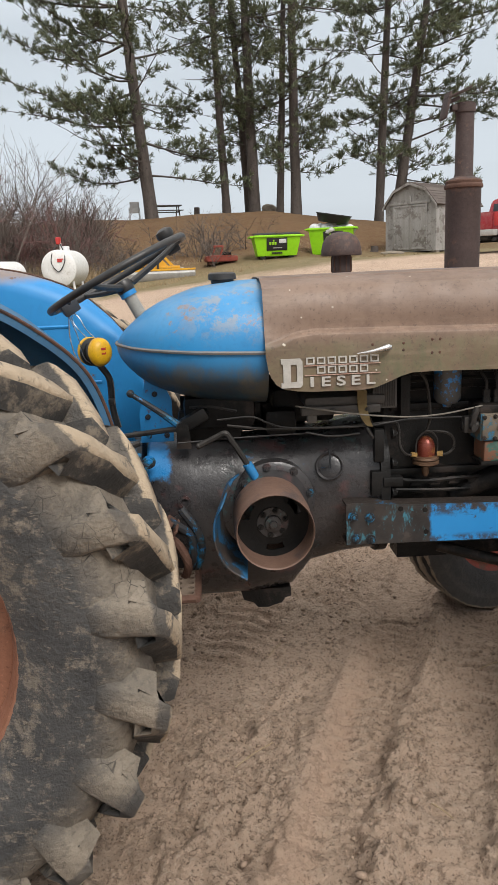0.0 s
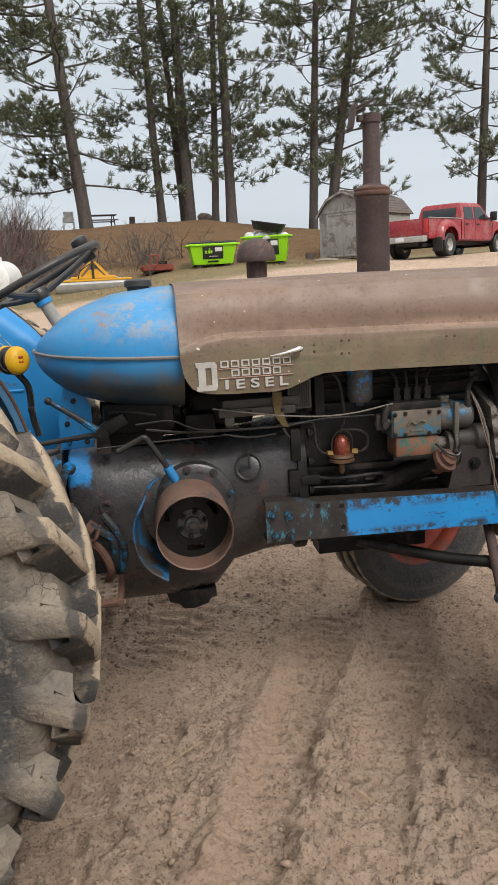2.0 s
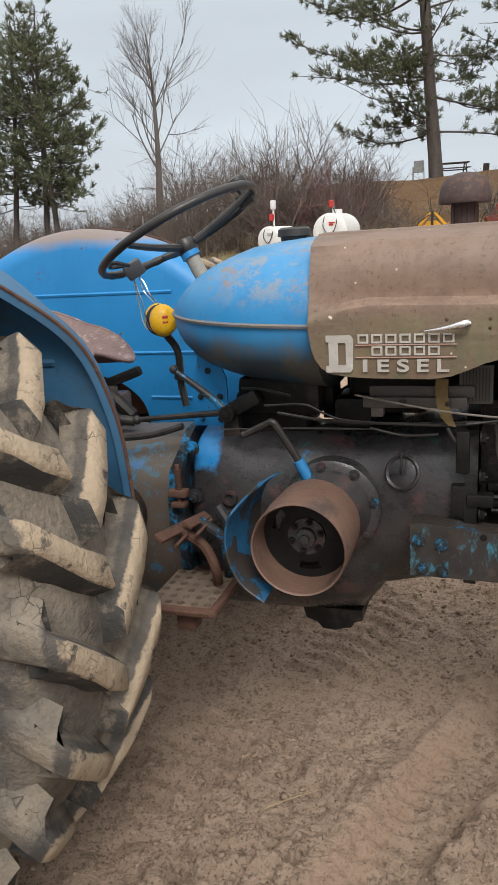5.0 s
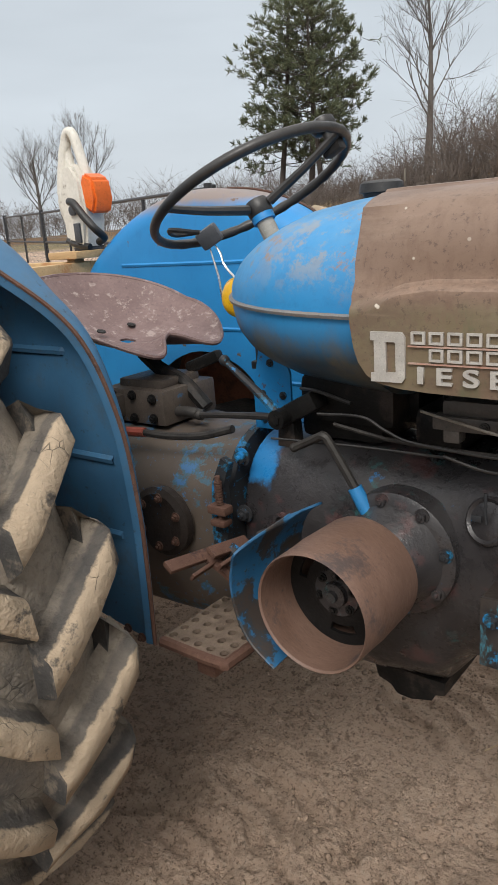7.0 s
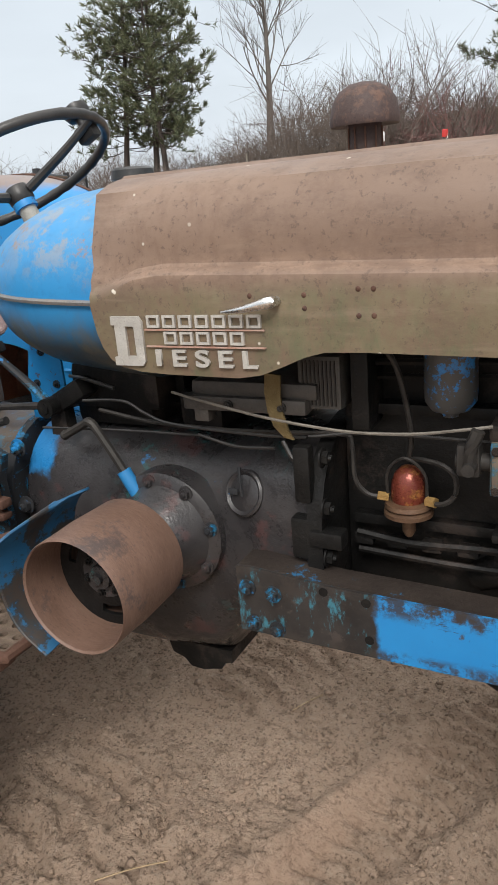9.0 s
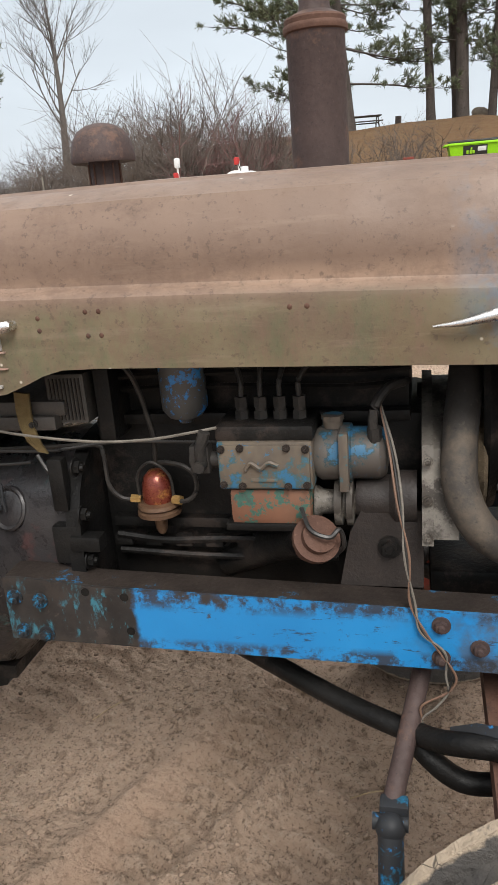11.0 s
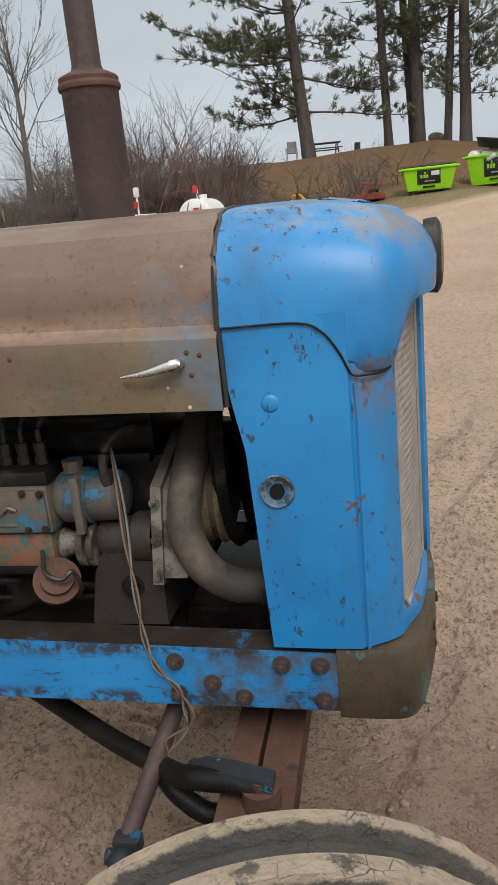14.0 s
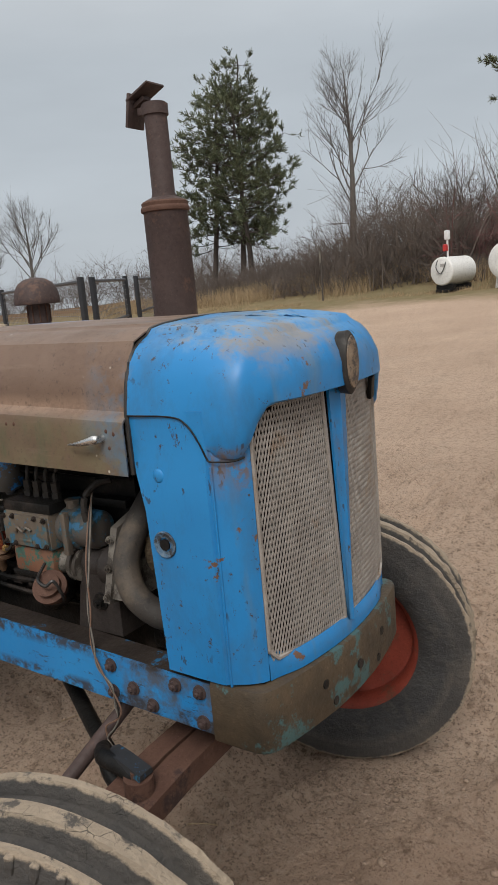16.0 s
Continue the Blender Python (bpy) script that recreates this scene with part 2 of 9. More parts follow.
def rail_material():
    k = Nodes("oily_blue_rail_paint")
    x = k.axis("X")
    blue = k.mix(k.ramp(k.noise(4, 4, 0.6), 0.3, 0.7), (0.010, 0.170, 0.43), (0.018, 0.235, 0.54))
    grime = k.mix(k.ramp(k.noise(14, 6, 0.7), 0.35, 0.7), (0.014, 0.013, 0.013), (0.034, 0.030, 0.028))
    teal = k.mix(k.ramp(k.noise(30, 6, 0.75, (1.4, 1, 0.6)), 0.54, 0.62), grime, (0.035, 0.15, 0.20))
    rear = k.ramp(k.math("ADD", x, k.math("MULTIPLY", k.noise(14, 5, 0.7), 0.08)), 0.668, 0.682)
    col = k.mix(rear, teal, blue)
    col = k.mix(k.ramp(k.noise(40, 6, 0.75, (0.35, 1, 1.4)), 0.595, 0.63, 0, 0.8), col, (0.030, 0.027, 0.026))
    wear = k.ramp(k.noise(11, 9, 0.78), 0.605, 0.63)
    col = k.mix(k.math("MULTIPLY", wear, 0.9), col, (0.05, 0.04, 0.036))
    front = k.math("MULTIPLY", k.ramp(x, 1.05, 1.25), k.ramp(k.noise(10, 6, 0.7), 0.42, 0.56, 0, 0.85))
    col = k.mix(front, col, (0.075, 0.070, 0.066))
    z = k.axis("Z")
    edge_wear = k.math("MULTIPLY", k.math("MAXIMUM", k.ramp(z, 0.742, 0.760), k.ramp(z, 0.692, 0.678)), k.ramp(k.noise(22, 8, 0.78), 0.46, 0.55))
    col = k.mix(k.math("MULTIPLY", edge_wear, 0.9), col, (0.034, 0.028, 0.025))
    return k.done(col, k.ramp(k.noise(16, 4, 0.6), 0.3, 0.7, 0.35, 0.6), 0, k.noise(60, 5, 0.7), 0.2, 0.002)


def casting_material():
    k = Nodes("oily_black_casting")
    col = k.mix(k.ramp(k.noise(6, 5, 0.6), 0.3, 0.7), (0.014, 0.013, 0.014), (0.042, 0.039, 0.040))
    col = k.mix(k.ramp(k.noise(3.5, 9, 0.8), 0.52, 0.66, 0, 0.4), col, (0.055, 0.050, 0.048))
    x = k.axis("X")
    near_rear = k.ramp(x, -0.06, -0.19, -0.06, 0.06)
    col = k.mix(k.ramp(k.math("ADD", k.noise(7, 8, 0.75), near_rear), 0.60, 0.625, 0, 0.9), col, (0.015, 0.14, 0.33))
    col = k.mix(k.math("MULTIPLY", k.ramp(k.noise(26, 9, 0.8), 0.57, 0.60, 0, 0.8), k.ramp(k.noise(2.6, 3, 0.5), 0.50, 0.58)), col, (0.03, 0.095, 0.095))
    col = k.mix(k.ramp(k.noise(8, 6, 0.7, (1, 1, 1.3)), 0.56, 0.62, 0, 0.5), col, (0.10, 0.045, 0.042))
    z = k.axis("Z")
    rear_top = k.math("MULTIPLY", k.ramp(k.math("ADD", x, k.math("MULTIPLY", k.noise(9, 6, 0.7), 0.16)), -0.055, -0.075), k.ramp(k.math("ADD", z, k.math("MULTIPLY", k.noise(12, 5, 0.7), 0.10)), 0.905, 0.925))
    col = k.mix(k.math("MULTIPLY", rear_top, 0.9), col, (0.016, 0.19, 0.46))
    return k.done(col, k.ramp(k.noise(14, 7, 0.75), 0.38, 0.62, 0.16, 0.55), 0, k.math("ADD", k.noise(90, 4, 0.65), k.noise(16, 4, 0.6)), 0.32, 0.004)


HOOD = hood_material()
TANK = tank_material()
NOSE = nose_material()
RAIL = rail_material()
CASTING = casting_material()
DARK = two_tone("greasy_engine_black", (0.005, 0.005, 0.005), (0.016, 0.015, 0.014), 12, 0.5, bump=0.4, c=(0.036, 0.028, 0.024), cs=6)
RUST = two_tone("brown_rusty_steel", (0.085, 0.044, 0.032), (0.130, 0.072, 0.052), 14, 0.75, bump=0.5, dist=0.003, c=(0.045, 0.028, 0.025), cs=7)
STACK = two_tone("dull_brown_rusted_exhaust", (0.044, 0.027, 0.024), (0.074, 0.047, 0.042), 10, 0.72, bump=0.45, dist=0.003, c=(0.11, 0.060, 0.042), cs=9, ct=(0.56, 0.70))
PULLEY = two_tone("rust_brown_pulley_steel", (0.135, 0.078, 0.055), (0.185, 0.112, 0.083), 9, 0.55, bump=0.35, dist=0.002, stretch=(1, 3, 1), c=(0.07, 0.05, 0.045), cs=8)
SEATM = two_tone("faded_maroon_pan_seat_paint", (0.115, 0.068, 0.064), (0.190, 0.125, 0.116), 8, 0.55, bump=0.3, dist=0.002, c=(0.28, 0.22, 0.20), cs=26, ct=(0.56, 0.70))
FENDER = paint("blue_fender_paint_rust_crowned", (0.022, 0.175, 0.500), (0.030, 0.225, 0.590), (0.05, 0.11, 0.15), (0.085, 0.05, 0.035), (0.68, 0.70), amount=0.3)


def dull_fender():
    k = Nodes("dull_blue_fender_paint")
    col = k.mix(k.ramp(k.noise(4, 6, 0.65), 0.3, 0.7), (0.028, 0.095, 0.180), (0.048, 0.155, 0.285))
    col = k.mix(k.ramp(k.noise(8, 7, 0.75), 0.50, 0.72, 0, 0.7), col, (0.055, 0.062, 0.062))
    col = k.mix(k.ramp(k.noise(40, 5, 0.7), 0.62, 0.7, 0, 0.7), col, (0.02, 0.018, 0.016))
    return k.done(col, 0.55, 0, k.noise(40, 4, 0.7), 0.15, 0.002)


def crowned(name, low, high):
    """Blue panels whose crown has weathered to brown."""
    k = Nodes(name)
    z = k.axis("Z")
    col = k.mix(k.ramp(k.noise(3, 5, 0.65), 0.3, 0.7), (0.011, 0.180, 0.440), (0.018, 0.225, 0.520))
    edge = k.ramp(k.math("ADD", z, k.math("MULTIPLY", k.noise(9, 5, 0.7), 0.05)), low, high)
    col = k.mix(k.math("MULTIPLY", edge, 0.92), col, (0.225, 0.165, 0.125))
    col = k.mix(k.ramp(k.noise(12, 7, 0.72), 0.655, 0.67), col, (0.13, 0.08, 0.055))
    col = k.mix(k.ramp(k.noise(35, 5, 0.7, (1, 1, 0.4)), 0.55, 0.85, 0, 0.35), col, (0.012, 0.09, 0.27))
    return k.done(col, 0.48, 0, k.noise(40, 4, 0.7), 0.12, 0.002)


FENDER_DULL = dull_fender()
FENDER_FAR = crowned("blue_fender_paint_brown_crown", 1.48, 1.52)
RUBBER_HOSE = two_tone("grey_weathered_rubber", (0.022, 0.020, 0.019), (0.055, 0.046, 0.038), 5, 0.75, bump=0.3, c=(0.105, 0.083, 0.062), cs=5, ct=(0.52, 0.78))
BLACK_RUBBER = two_tone("black_steering_wheel_rubber", (0.014, 0.014, 0.014), (0.035, 0.032, 0.030), 20, 0.42, bump=0.15, dist=0.002)
CHROME = two_tone("scratched_chrome", (0.62, 0.62, 0.62), (0.78, 0.78, 0.78), 30, 0.28, 1.0, 0.1, 0.001)
SILVER = two_tone("weathered_cast_aluminium", (0.40, 0.38, 0.35), (0.56, 0.54, 0.50), 25, 0.5, 0.25, 0.3, 0.002)
GREYCAST = two_tone("pale_grey_aluminium_cover", (0.115, 0.102, 0.088), (0.22, 0.20, 0.17), 12, 0.6, 0.1, 0.4, 0.003, c=(0.045, 0.037, 0.030), cs=11, ct=(0.48, 0.62))
CREAMPUMP = paint("flaking_cream_pump_paint", (0.155, 0.118, 0.080), (0.24, 0.19, 0.13), (0.05, 0.10, 0.11), (0.03, 0.13, 0.24), (0.545, 0.58), dirty=(0.38, 0.58), amount=0.8, scale=15, rough=0.5)
ORANGEPUMP = paint("rusty_orange_pump_paint", (0.15, 0.062, 0.036), (0.23, 0.115, 0.066), (0.035, 0.11, 0.085), (0.05, 0.07, 0.06), (0.56, 0.62), amount=0.5, scale=17, rough=0.55)
FILTERM = paint("grey_filter_paint_blue_flakes", (0.060, 0.060, 0.058), (0.095, 0.090, 0.085), (0.03, 0.18, 0.45), (0.03, 0.22, 0.56), (0.56, 0.60), amount=0.4, scale=16)
BLUEGRIME = paint("grimy_black_over_blue_paint", (0.020, 0.021, 0.023), (0.036, 0.038, 0.042), (0.020, 0.10, 0.17), (0.018, 0.17, 0.40), (0.575, 0.60), amount=0.5, scale=11)
COPPER = two_tone("coppery_sediment_bowl", (0.15, 0.030, 0.022), (0.24, 0.058, 0.034), 30, 0.30, 0.45, 0.2, 0.002, c=(0.35, 0.16, 0.05), cs=20)
BUMPERM = two_tone("mossy_brown_bumper_casting", (0.038, 0.028, 0.017), (0.105, 0.070, 0.038), 9, 0.7, bump=0.4, dist=0.004, c=(0.055, 0.115, 0.115), cs=6, ct=(0.54, 0.62))
REDRIM = two_tone("faded_red_wheel_paint", (0.20, 0.032, 0.018), (0.32, 0.060, 0.034), 10, 0.6, bump=0.3, c=(0.14, 0.06, 0.035), cs=7)
RUSTRIM = two_tone("rust_orange_rear_rim", (0.23, 0.095, 0.055), (0.30, 0.14, 0.085), 10, 0.7, bump=0.3, c=(0.12, 0.06, 0.04), cs=7)
PIPE = two_tone("dull_steel_pipe", (0.030, 0.028, 0.027), (0.062, 0.057, 0.052), 30, 0.5, 0.3, 0.2, 0.001)
WIRE = two_tone("pale_dirty_cable", (0.13, 0.115, 0.095), (0.22, 0.20, 0.17), 40, 0.7)
BRAID = two_tone("yellow_brown_braided_strap", (0.14, 0.095, 0.035), (0.20, 0.145, 0.06), 60, 0.8, bump=0.6, dist=0.004)
MESH_STEEL = two_tone("galvanised_grille_steel", (0.30, 0.275, 0.25), (0.42, 0.39, 0.355), 20, 0.5, 0.35, 0.2, 0.001, c=(0.28, 0.22, 0.17), cs=8)


GUARD = paint("oily_blue_guard_paint", (0.014, 0.070, 0.145), (0.022, 0.115, 0.240), (0.03, 0.035, 0.04), (0.045, 0.035, 0.03), (0.52, 0.56), amount=0.7, scale=9)
GREASE = two_tone("greasy_brown_black_steel", (0.022, 0.017, 0.015), (0.045, 0.035, 0.029), 9, 0.6, bump=0.4, c=(0.022, 0.10, 0.20), cs=9, ct=(0.6, 0.66))
for greasy in (DARK, GREASE, PIPE, RUST, BLUEGRIME):
    greasy.node_tree.nodes["Principled BSDF"].inputs["Specular IOR Level"].default_value = 0.22


# dark rubber with mud patches, deepened by the shade of the lug's lower side
SHADED_FLANK = two_tone("shaded_lug_flank_rubber", (0.026, 0.025, 0.024), (0.068, 0.062, 0.056), 9, 0.8, bump=0.6, dist=0.006, c=(0.16, 0.132, 0.102), cs=9, ct=(0.51, 0.66))


def tyre_material(name, mud, wear, centre, bands, scuff=0.6):
    """Black rubber under dried mud: scuffed sidewall, muddy carcass, dark tread flanks and pale worn tread tops, by radius."""
    k = Nodes(name)
    side, carcass, flank, top = bands
    m = k.n.new("ShaderNodeVectorMath")
    m.operation = "SUBTRACT"
    k.l.new(k.vec, m.inputs[0])
    m.inputs[1].default_value = centre
    s = k.n.new("ShaderNodeVectorMath")
    s.operation = "MULTIPLY"
    k.l.new(m.outputs[0], s.inputs[0])
    s.inputs[1].default_value = (1, 0, 1)
    ln = k.n.new("ShaderNodeVectorMath")
    ln.operation = "LENGTH"
    k.l.new(s.outputs[0], ln.inputs[0])
    r = k.math("ADD", ln.outputs["Value"], k.math("MULTIPLY", k.math("SUBTRACT", k.noise(38, 6, 0.7), 0.5), 0.022))
    rubber = k.mix(k.ramp(k.noise(5, 5, 0.6), 0.3, 0.7), (0.026, 0.026, 0.027), (0.066, 0.064, 0.062))
    rubber = k.mix(k.ramp(k.noise(16, 9, 0.8), 0.52, 0.60, 0, scuff), rubber, tuple(v * 1.2 for v in mud))
    rubber = k.mix(k.ramp(k.noise(75, 4, 0.7, (0.3, 1.0, 1.0)), 0.60, 0.64, 0, scuff * 0.6), rubber, tuple(v * 1.6 for v in mud))
    cake = k.mix(k.ramp(k.noise(6, 6, 0.65), 0.3, 0.7), mud, tuple(v * 1.45 for v in mud))
    cake = k.mix(k.ramp(k.noise(60, 5, 0.7), 0.50, 0.66, 0, 0.55), cake, tuple(v * 0.45 for v in mud))
    cover = k.math("MULTIPLY", k.ramp(r, side, carcass), k.ramp(k.noise(4.5, 6, 0.6), 0.34, 0.52, 0.3, 1.0))
    col = k.mix(cover, rubber, cake)
    dark = k.math("MULTIPLY", k.ramp(r, flank - 0.008, flank), k.ramp(k.noise(8, 6, 0.65), 0.30, 0.60, 1.0, 0.55))
    col = k.mix(dark, col, (0.046, 0.043, 0.041))
    pale = k.mix(k.ramp(k.noise(18, 6, 0.7), 0.35, 0.7), wear, tuple(v * 0.78 for v in wear))
    worn = k.math("MULTIPLY", k.ramp(r, top - 0.005, top), k.ramp(k.noise(16, 7, 0.72), 0.36, 0.43, 0.1, 1.0))
    col = k.mix(worn, col, pale)
    crack = k.math("MULTIPLY", k.ramp(k.voronoi(34, "DISTANCE_TO_EDGE"), 0.022, 0.008), k.ramp(k.noise(7, 4, 0.6), 0.54, 0.62, 0, 0.75))
    col = k.mix(crack, col, (0.03, 0.027, 0.025))
    h = k.math("SUBTRACT", k.math("ADD", k.noise(22, 6, 0.7), k.math("MULTIPLY", k.noise(90, 3, 0.6), 0.4)), k.math("MULTIPLY", crack, 0.2))
    return k.done(col, 0.85, 0, h, 0.8, 0.014)


TYRE_REAR = tyre_material("muddy_worn_tractor_rubber", (0.165, 0.138, 0.107), (0.39, 0.305, 0.212), (-0.82, 0, 0.735), (0.56, 0.65, 0.697, 0.722))
TYRE_FRONT = tyre_material("dusty_ribbed_tyre_rubber", (0.120, 0.103, 0.083), (0.33, 0.265, 0.195), (1.34, 0, 0.42), (0.33, 0.42, 0.368, 0.413), 0.22)


def ground_material():
    k = Nodes("sandy_yard_dirt_and_leaf_litter")
    y, x, z = k.axis("Y"), k.axis("X"), k.axis("Z")
    dirt = k.mix(k.ramp(k.noise(0.7, 6, 0.6), 0.3, 0.7), (0.470, 0.340, 0.250), (0.580, 0.430, 0.325))
    dirt = k.mix(k.ramp(k.noise(4, 8, 0.75), 0.50, 0.66, 0, 0.2), dirt, (0.290, 0.208, 0.150))
    dirt = k.mix(k.ramp(k.noise(1.9, 5, 0.65, None, 0.6), 0.52, 0.66, 0, 0.5), dirt, (0.470, 0.360, 0.275))
    dirt = k.mix(k.ramp(k.noise(24, 8, 0.75), 0.53, 0.60, 0, 0.62), dirt, (0.190, 0.132, 0.094))
    dirt = k.mix(k.ramp(k.noise(60, 6, 0.75), 0.53, 0.60, 0, 0.6), dirt, (0.560, 0.440, 0.345))
    dirt = k.mix(k.ramp(k.noise(95, 5, 0.75), 0.55, 0.60, 0, 0.75), dirt, (0.130, 0.090, 0.064))
    across = k.math("SUBTRACT", k.math("ADD", k.math("MULTIPLY", x, 0.93), k.math("MULTIPLY", k.noise(5, 4, 0.6), 0.10)), k.math("ADD", k.math("MULTIPLY", y, 0.367), -0.408))
    packed = k.math("MULTIPLY", k.ramp(across, -0.07, -0.01), k.ramp(across, 0.075, 0.03))
    dirt = k.mix(k.math("MULTIPLY", packed, k.ramp(y, 2.9, 2.3, 0, 0.5)), dirt, (0.560, 0.385, 0.280))
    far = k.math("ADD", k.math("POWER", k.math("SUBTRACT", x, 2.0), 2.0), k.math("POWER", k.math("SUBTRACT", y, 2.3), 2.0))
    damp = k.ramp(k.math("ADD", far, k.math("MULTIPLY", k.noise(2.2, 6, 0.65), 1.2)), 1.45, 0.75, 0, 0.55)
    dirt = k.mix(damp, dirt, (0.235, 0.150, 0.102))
    litter = k.mix(k.ramp(k.noise(0.6, 7, 0.7), 0.3, 0.7), (0.120, 0.066, 0.034), (0.165, 0.100, 0.052))
    litter = k.mix(k.ramp(k.noise(3.5, 6, 0.7), 0.5, 0.75, 0, 0.8), litter, (0.205, 0.155, 0.080))
    litter = k.mix(k.ramp(k.noise(20, 4, 0.7), 0.5, 0.8, 0, 0.5), litter, (0.06, 0.035, 0.02))
    grass = k.mix(k.ramp(k.noise(2.0, 6, 0.7), 0.35, 0.65), (0.230, 0.180, 0.105), (0.175, 0.145, 0.072))
    edge = k.math("ADD", y, k.math("MULTIPLY", k.noise(0.35, 5, 0.65), 6.0))
    edge = k.math("SUBTRACT", edge, k.math("MULTIPLY", k.ramp(x, 4, 11), 4.5))
    col = k.mix(k.ramp(edge, 26.3, 28.3), dirt, grass)
    col = k.mix(k.ramp(edge, 31.0, 35.0), col, litter)
    h = k.math("ADD", k.noise(52, 7, 0.72), k.math("MULTIPLY", k.noise(170, 4, 0.7), 0.35))
    return k.done(col, 0.95, 0, h, 1.0, 0.030, 0.2)


GROUND = ground_material()
CLOD = two_tone("crumbled_dirt_clods", (0.215, 0.152, 0.108), (0.360, 0.258, 0.188), 45, 0.95, bump=0.6, dist=0.004)
BARK = two_tone("grey_brown_pine_bark", (0.058, 0.047, 0.041), (0.112, 0.092, 0.080), 3.5, 0.92, bump=0.9, dist=0.03, stretch=(1, 1, 0.25), c=(0.045, 0.035, 0.03), cs=8)
TWIG = two_tone("dark_grey_twigs", (0.060, 0.050, 0.043), (0.095, 0.080, 0.070), 6, 0.9)
BARE = two_tone("grey_bare_branches", (0.095, 0.085, 0.077), (0.145, 0.130, 0.118), 5, 0.9)
BRUSHM = two_tone("brown_grey_thicket_stems", (0.085, 0.066, 0.056), (0.165, 0.135, 0.115), 1.5, 0.9)
REDBRUSH = two_tone("reddish_thicket_stems", (0.130, 0.062, 0.058), (0.185, 0.098, 0.090), 3, 0.9)
STRAW = two_tone("dry_straw_grass", (0.300, 0.215, 0.120), (0.400, 0.300, 0.180), 5, 0.95)


def needle_material():
    k = Nodes("dark_pine_needles")
    r = k.island()
    col = k.mix(r, (0.046, 0.064, 0.033), (0.145, 0.160, 0.086))
    col = k.mix(k.ramp(k.noise(0.8, 4, 0.6), 0.55, 0.75, 0, 0.6), col, (0.100, 0.100, 0.040))
    return k.done(col, 0.65)


NEEDLES = needle_material()
WHITE_TANK = two_tone("chalky_white_tank_paint", (0.66, 0.66, 0.64), (0.76, 0.76, 0.74), 1.6, 0.5, bump=0.05, c=(0.45, 0.43, 0.38), cs=2, ct=(0.62, 0.8))
RED = two_tone("red_paint", (0.42, 0.020, 0.020), (0.52, 0.040, 0.035), 5, 0.5)
BLACK = two_tone("black_plastic", (0.012, 0.012, 0.012), (0.024, 0.024, 0.024), 8, 0.5, bump=0.1)
LIME = two_tone("lime_green_bin_paint", (0.300, 0.700, 0.010), (0.350, 0.780, 0.020), 2, 0.45, bump=0.1, c=(0.25, 0.52, 0.02), cs=3, ct=(0.6, 0.75))
LIME_PRINT = two_tone("green_print", (0.30, 0.62, 0.02), (0.34, 0.68, 0.03), 6, 0.5)
WHITE = two_tone("white_plastic_and_bags", (0.66, 0.67, 0.68), (0.78, 0.79, 0.80), 6, 0.5, bump=0.3)
GREY_WOOD = two_tone("silvery_weathered_plywood", (0.27, 0.25, 0.23), (0.37, 0.355, 0.335), 2.4, 0.9, bump=0.5, dist=0.006, stretch=(2.2, 2.2, 0.35), c=(0.17, 0.15, 0.135), cs=2.4, ct=(0.52, 0.62))
SHINGLE = two_tone("brown_grey_shingles", (0.095, 0.075, 0.065), (0.135, 0.112, 0.100), 3, 0.9, bump=0.5)
TRUCK_RED = two_tone("faded_red_truck_paint", (0.270, 0.020, 0.027), (0.350, 0.035, 0.042), 1.2, 0.28, bump=0.03, c=(0.300, 0.100, 0.095), cs=1.5, ct=(0.5, 0.75))
GLASS_DARK = two_tone("dark_truck_glass", (0.020, 0.026, 0.030), (0.032, 0.038, 0.042), 2, 0.08, bump=0.02)
YELLOW = two_tone("chrome_yellow_paint", (0.62, 0.30, 0.012), (0.72, 0.38, 0.02), 4, 0.5, c=(0.40, 0.22, 0.05), cs=4)
STEEL_PALE = two_tone("scoured_blade_steel", (0.34, 0.33, 0.31), (0.46, 0.45, 0.43), 4, 0.55, 0.3)
STONE = two_tone("grey_brown_stone", (0.20, 0.165, 0.13), (0.31, 0.265, 0.21), 4, 0.9, bump=0.7, dist=0.02)
LUMBER = two_tone("fresh_yellow_lumber", (0.48, 0.31, 0.15), (0.58, 0.40, 0.21), 4, 0.75, bump=0.2, stretch=(0.3, 3, 3), c=(0.40, 0.20, 0.08), cs=5)
SAW_WHITE = two_tone("grubby_cream_saw_plastic", (0.60, 0.57, 0.50), (0.72, 0.69, 0.62), 10, 0.5, bump=0.1, c=(0.30, 0.27, 0.22), cs=14, ct=(0.6, 0.75))
SAW_ORANGE = two_tone("orange_saw_plastic", (0.72, 0.12, 0.012), (0.80, 0.16, 0.02), 8, 0.45, bump=0.1)
FENCE_BLACK = two_tone("black_fence_steel", (0.010, 0.011, 0.014), (0.018, 0.019, 0.022), 6, 0.45)
FENCE_MESH = two_tone("grey_fence_wire", (0.10, 0.10, 0.10), (0.16, 0.16, 0.16), 10, 0.5, 0.4)
MUFF_YELLOW = two_tone("yellow_ear_cup_plastic", (0.78, 0.42, 0.010), (0.86, 0.50, 0.02), 18, 0.35, bump=0.05, c=(0.62, 0.34, 0.03), cs=25, ct=(0.62, 0.75))
GREYPLASTIC = two_tone("dark_grey_plastic", (0.045, 0.050, 0.058), (0.070, 0.075, 0.085), 20, 0.45)

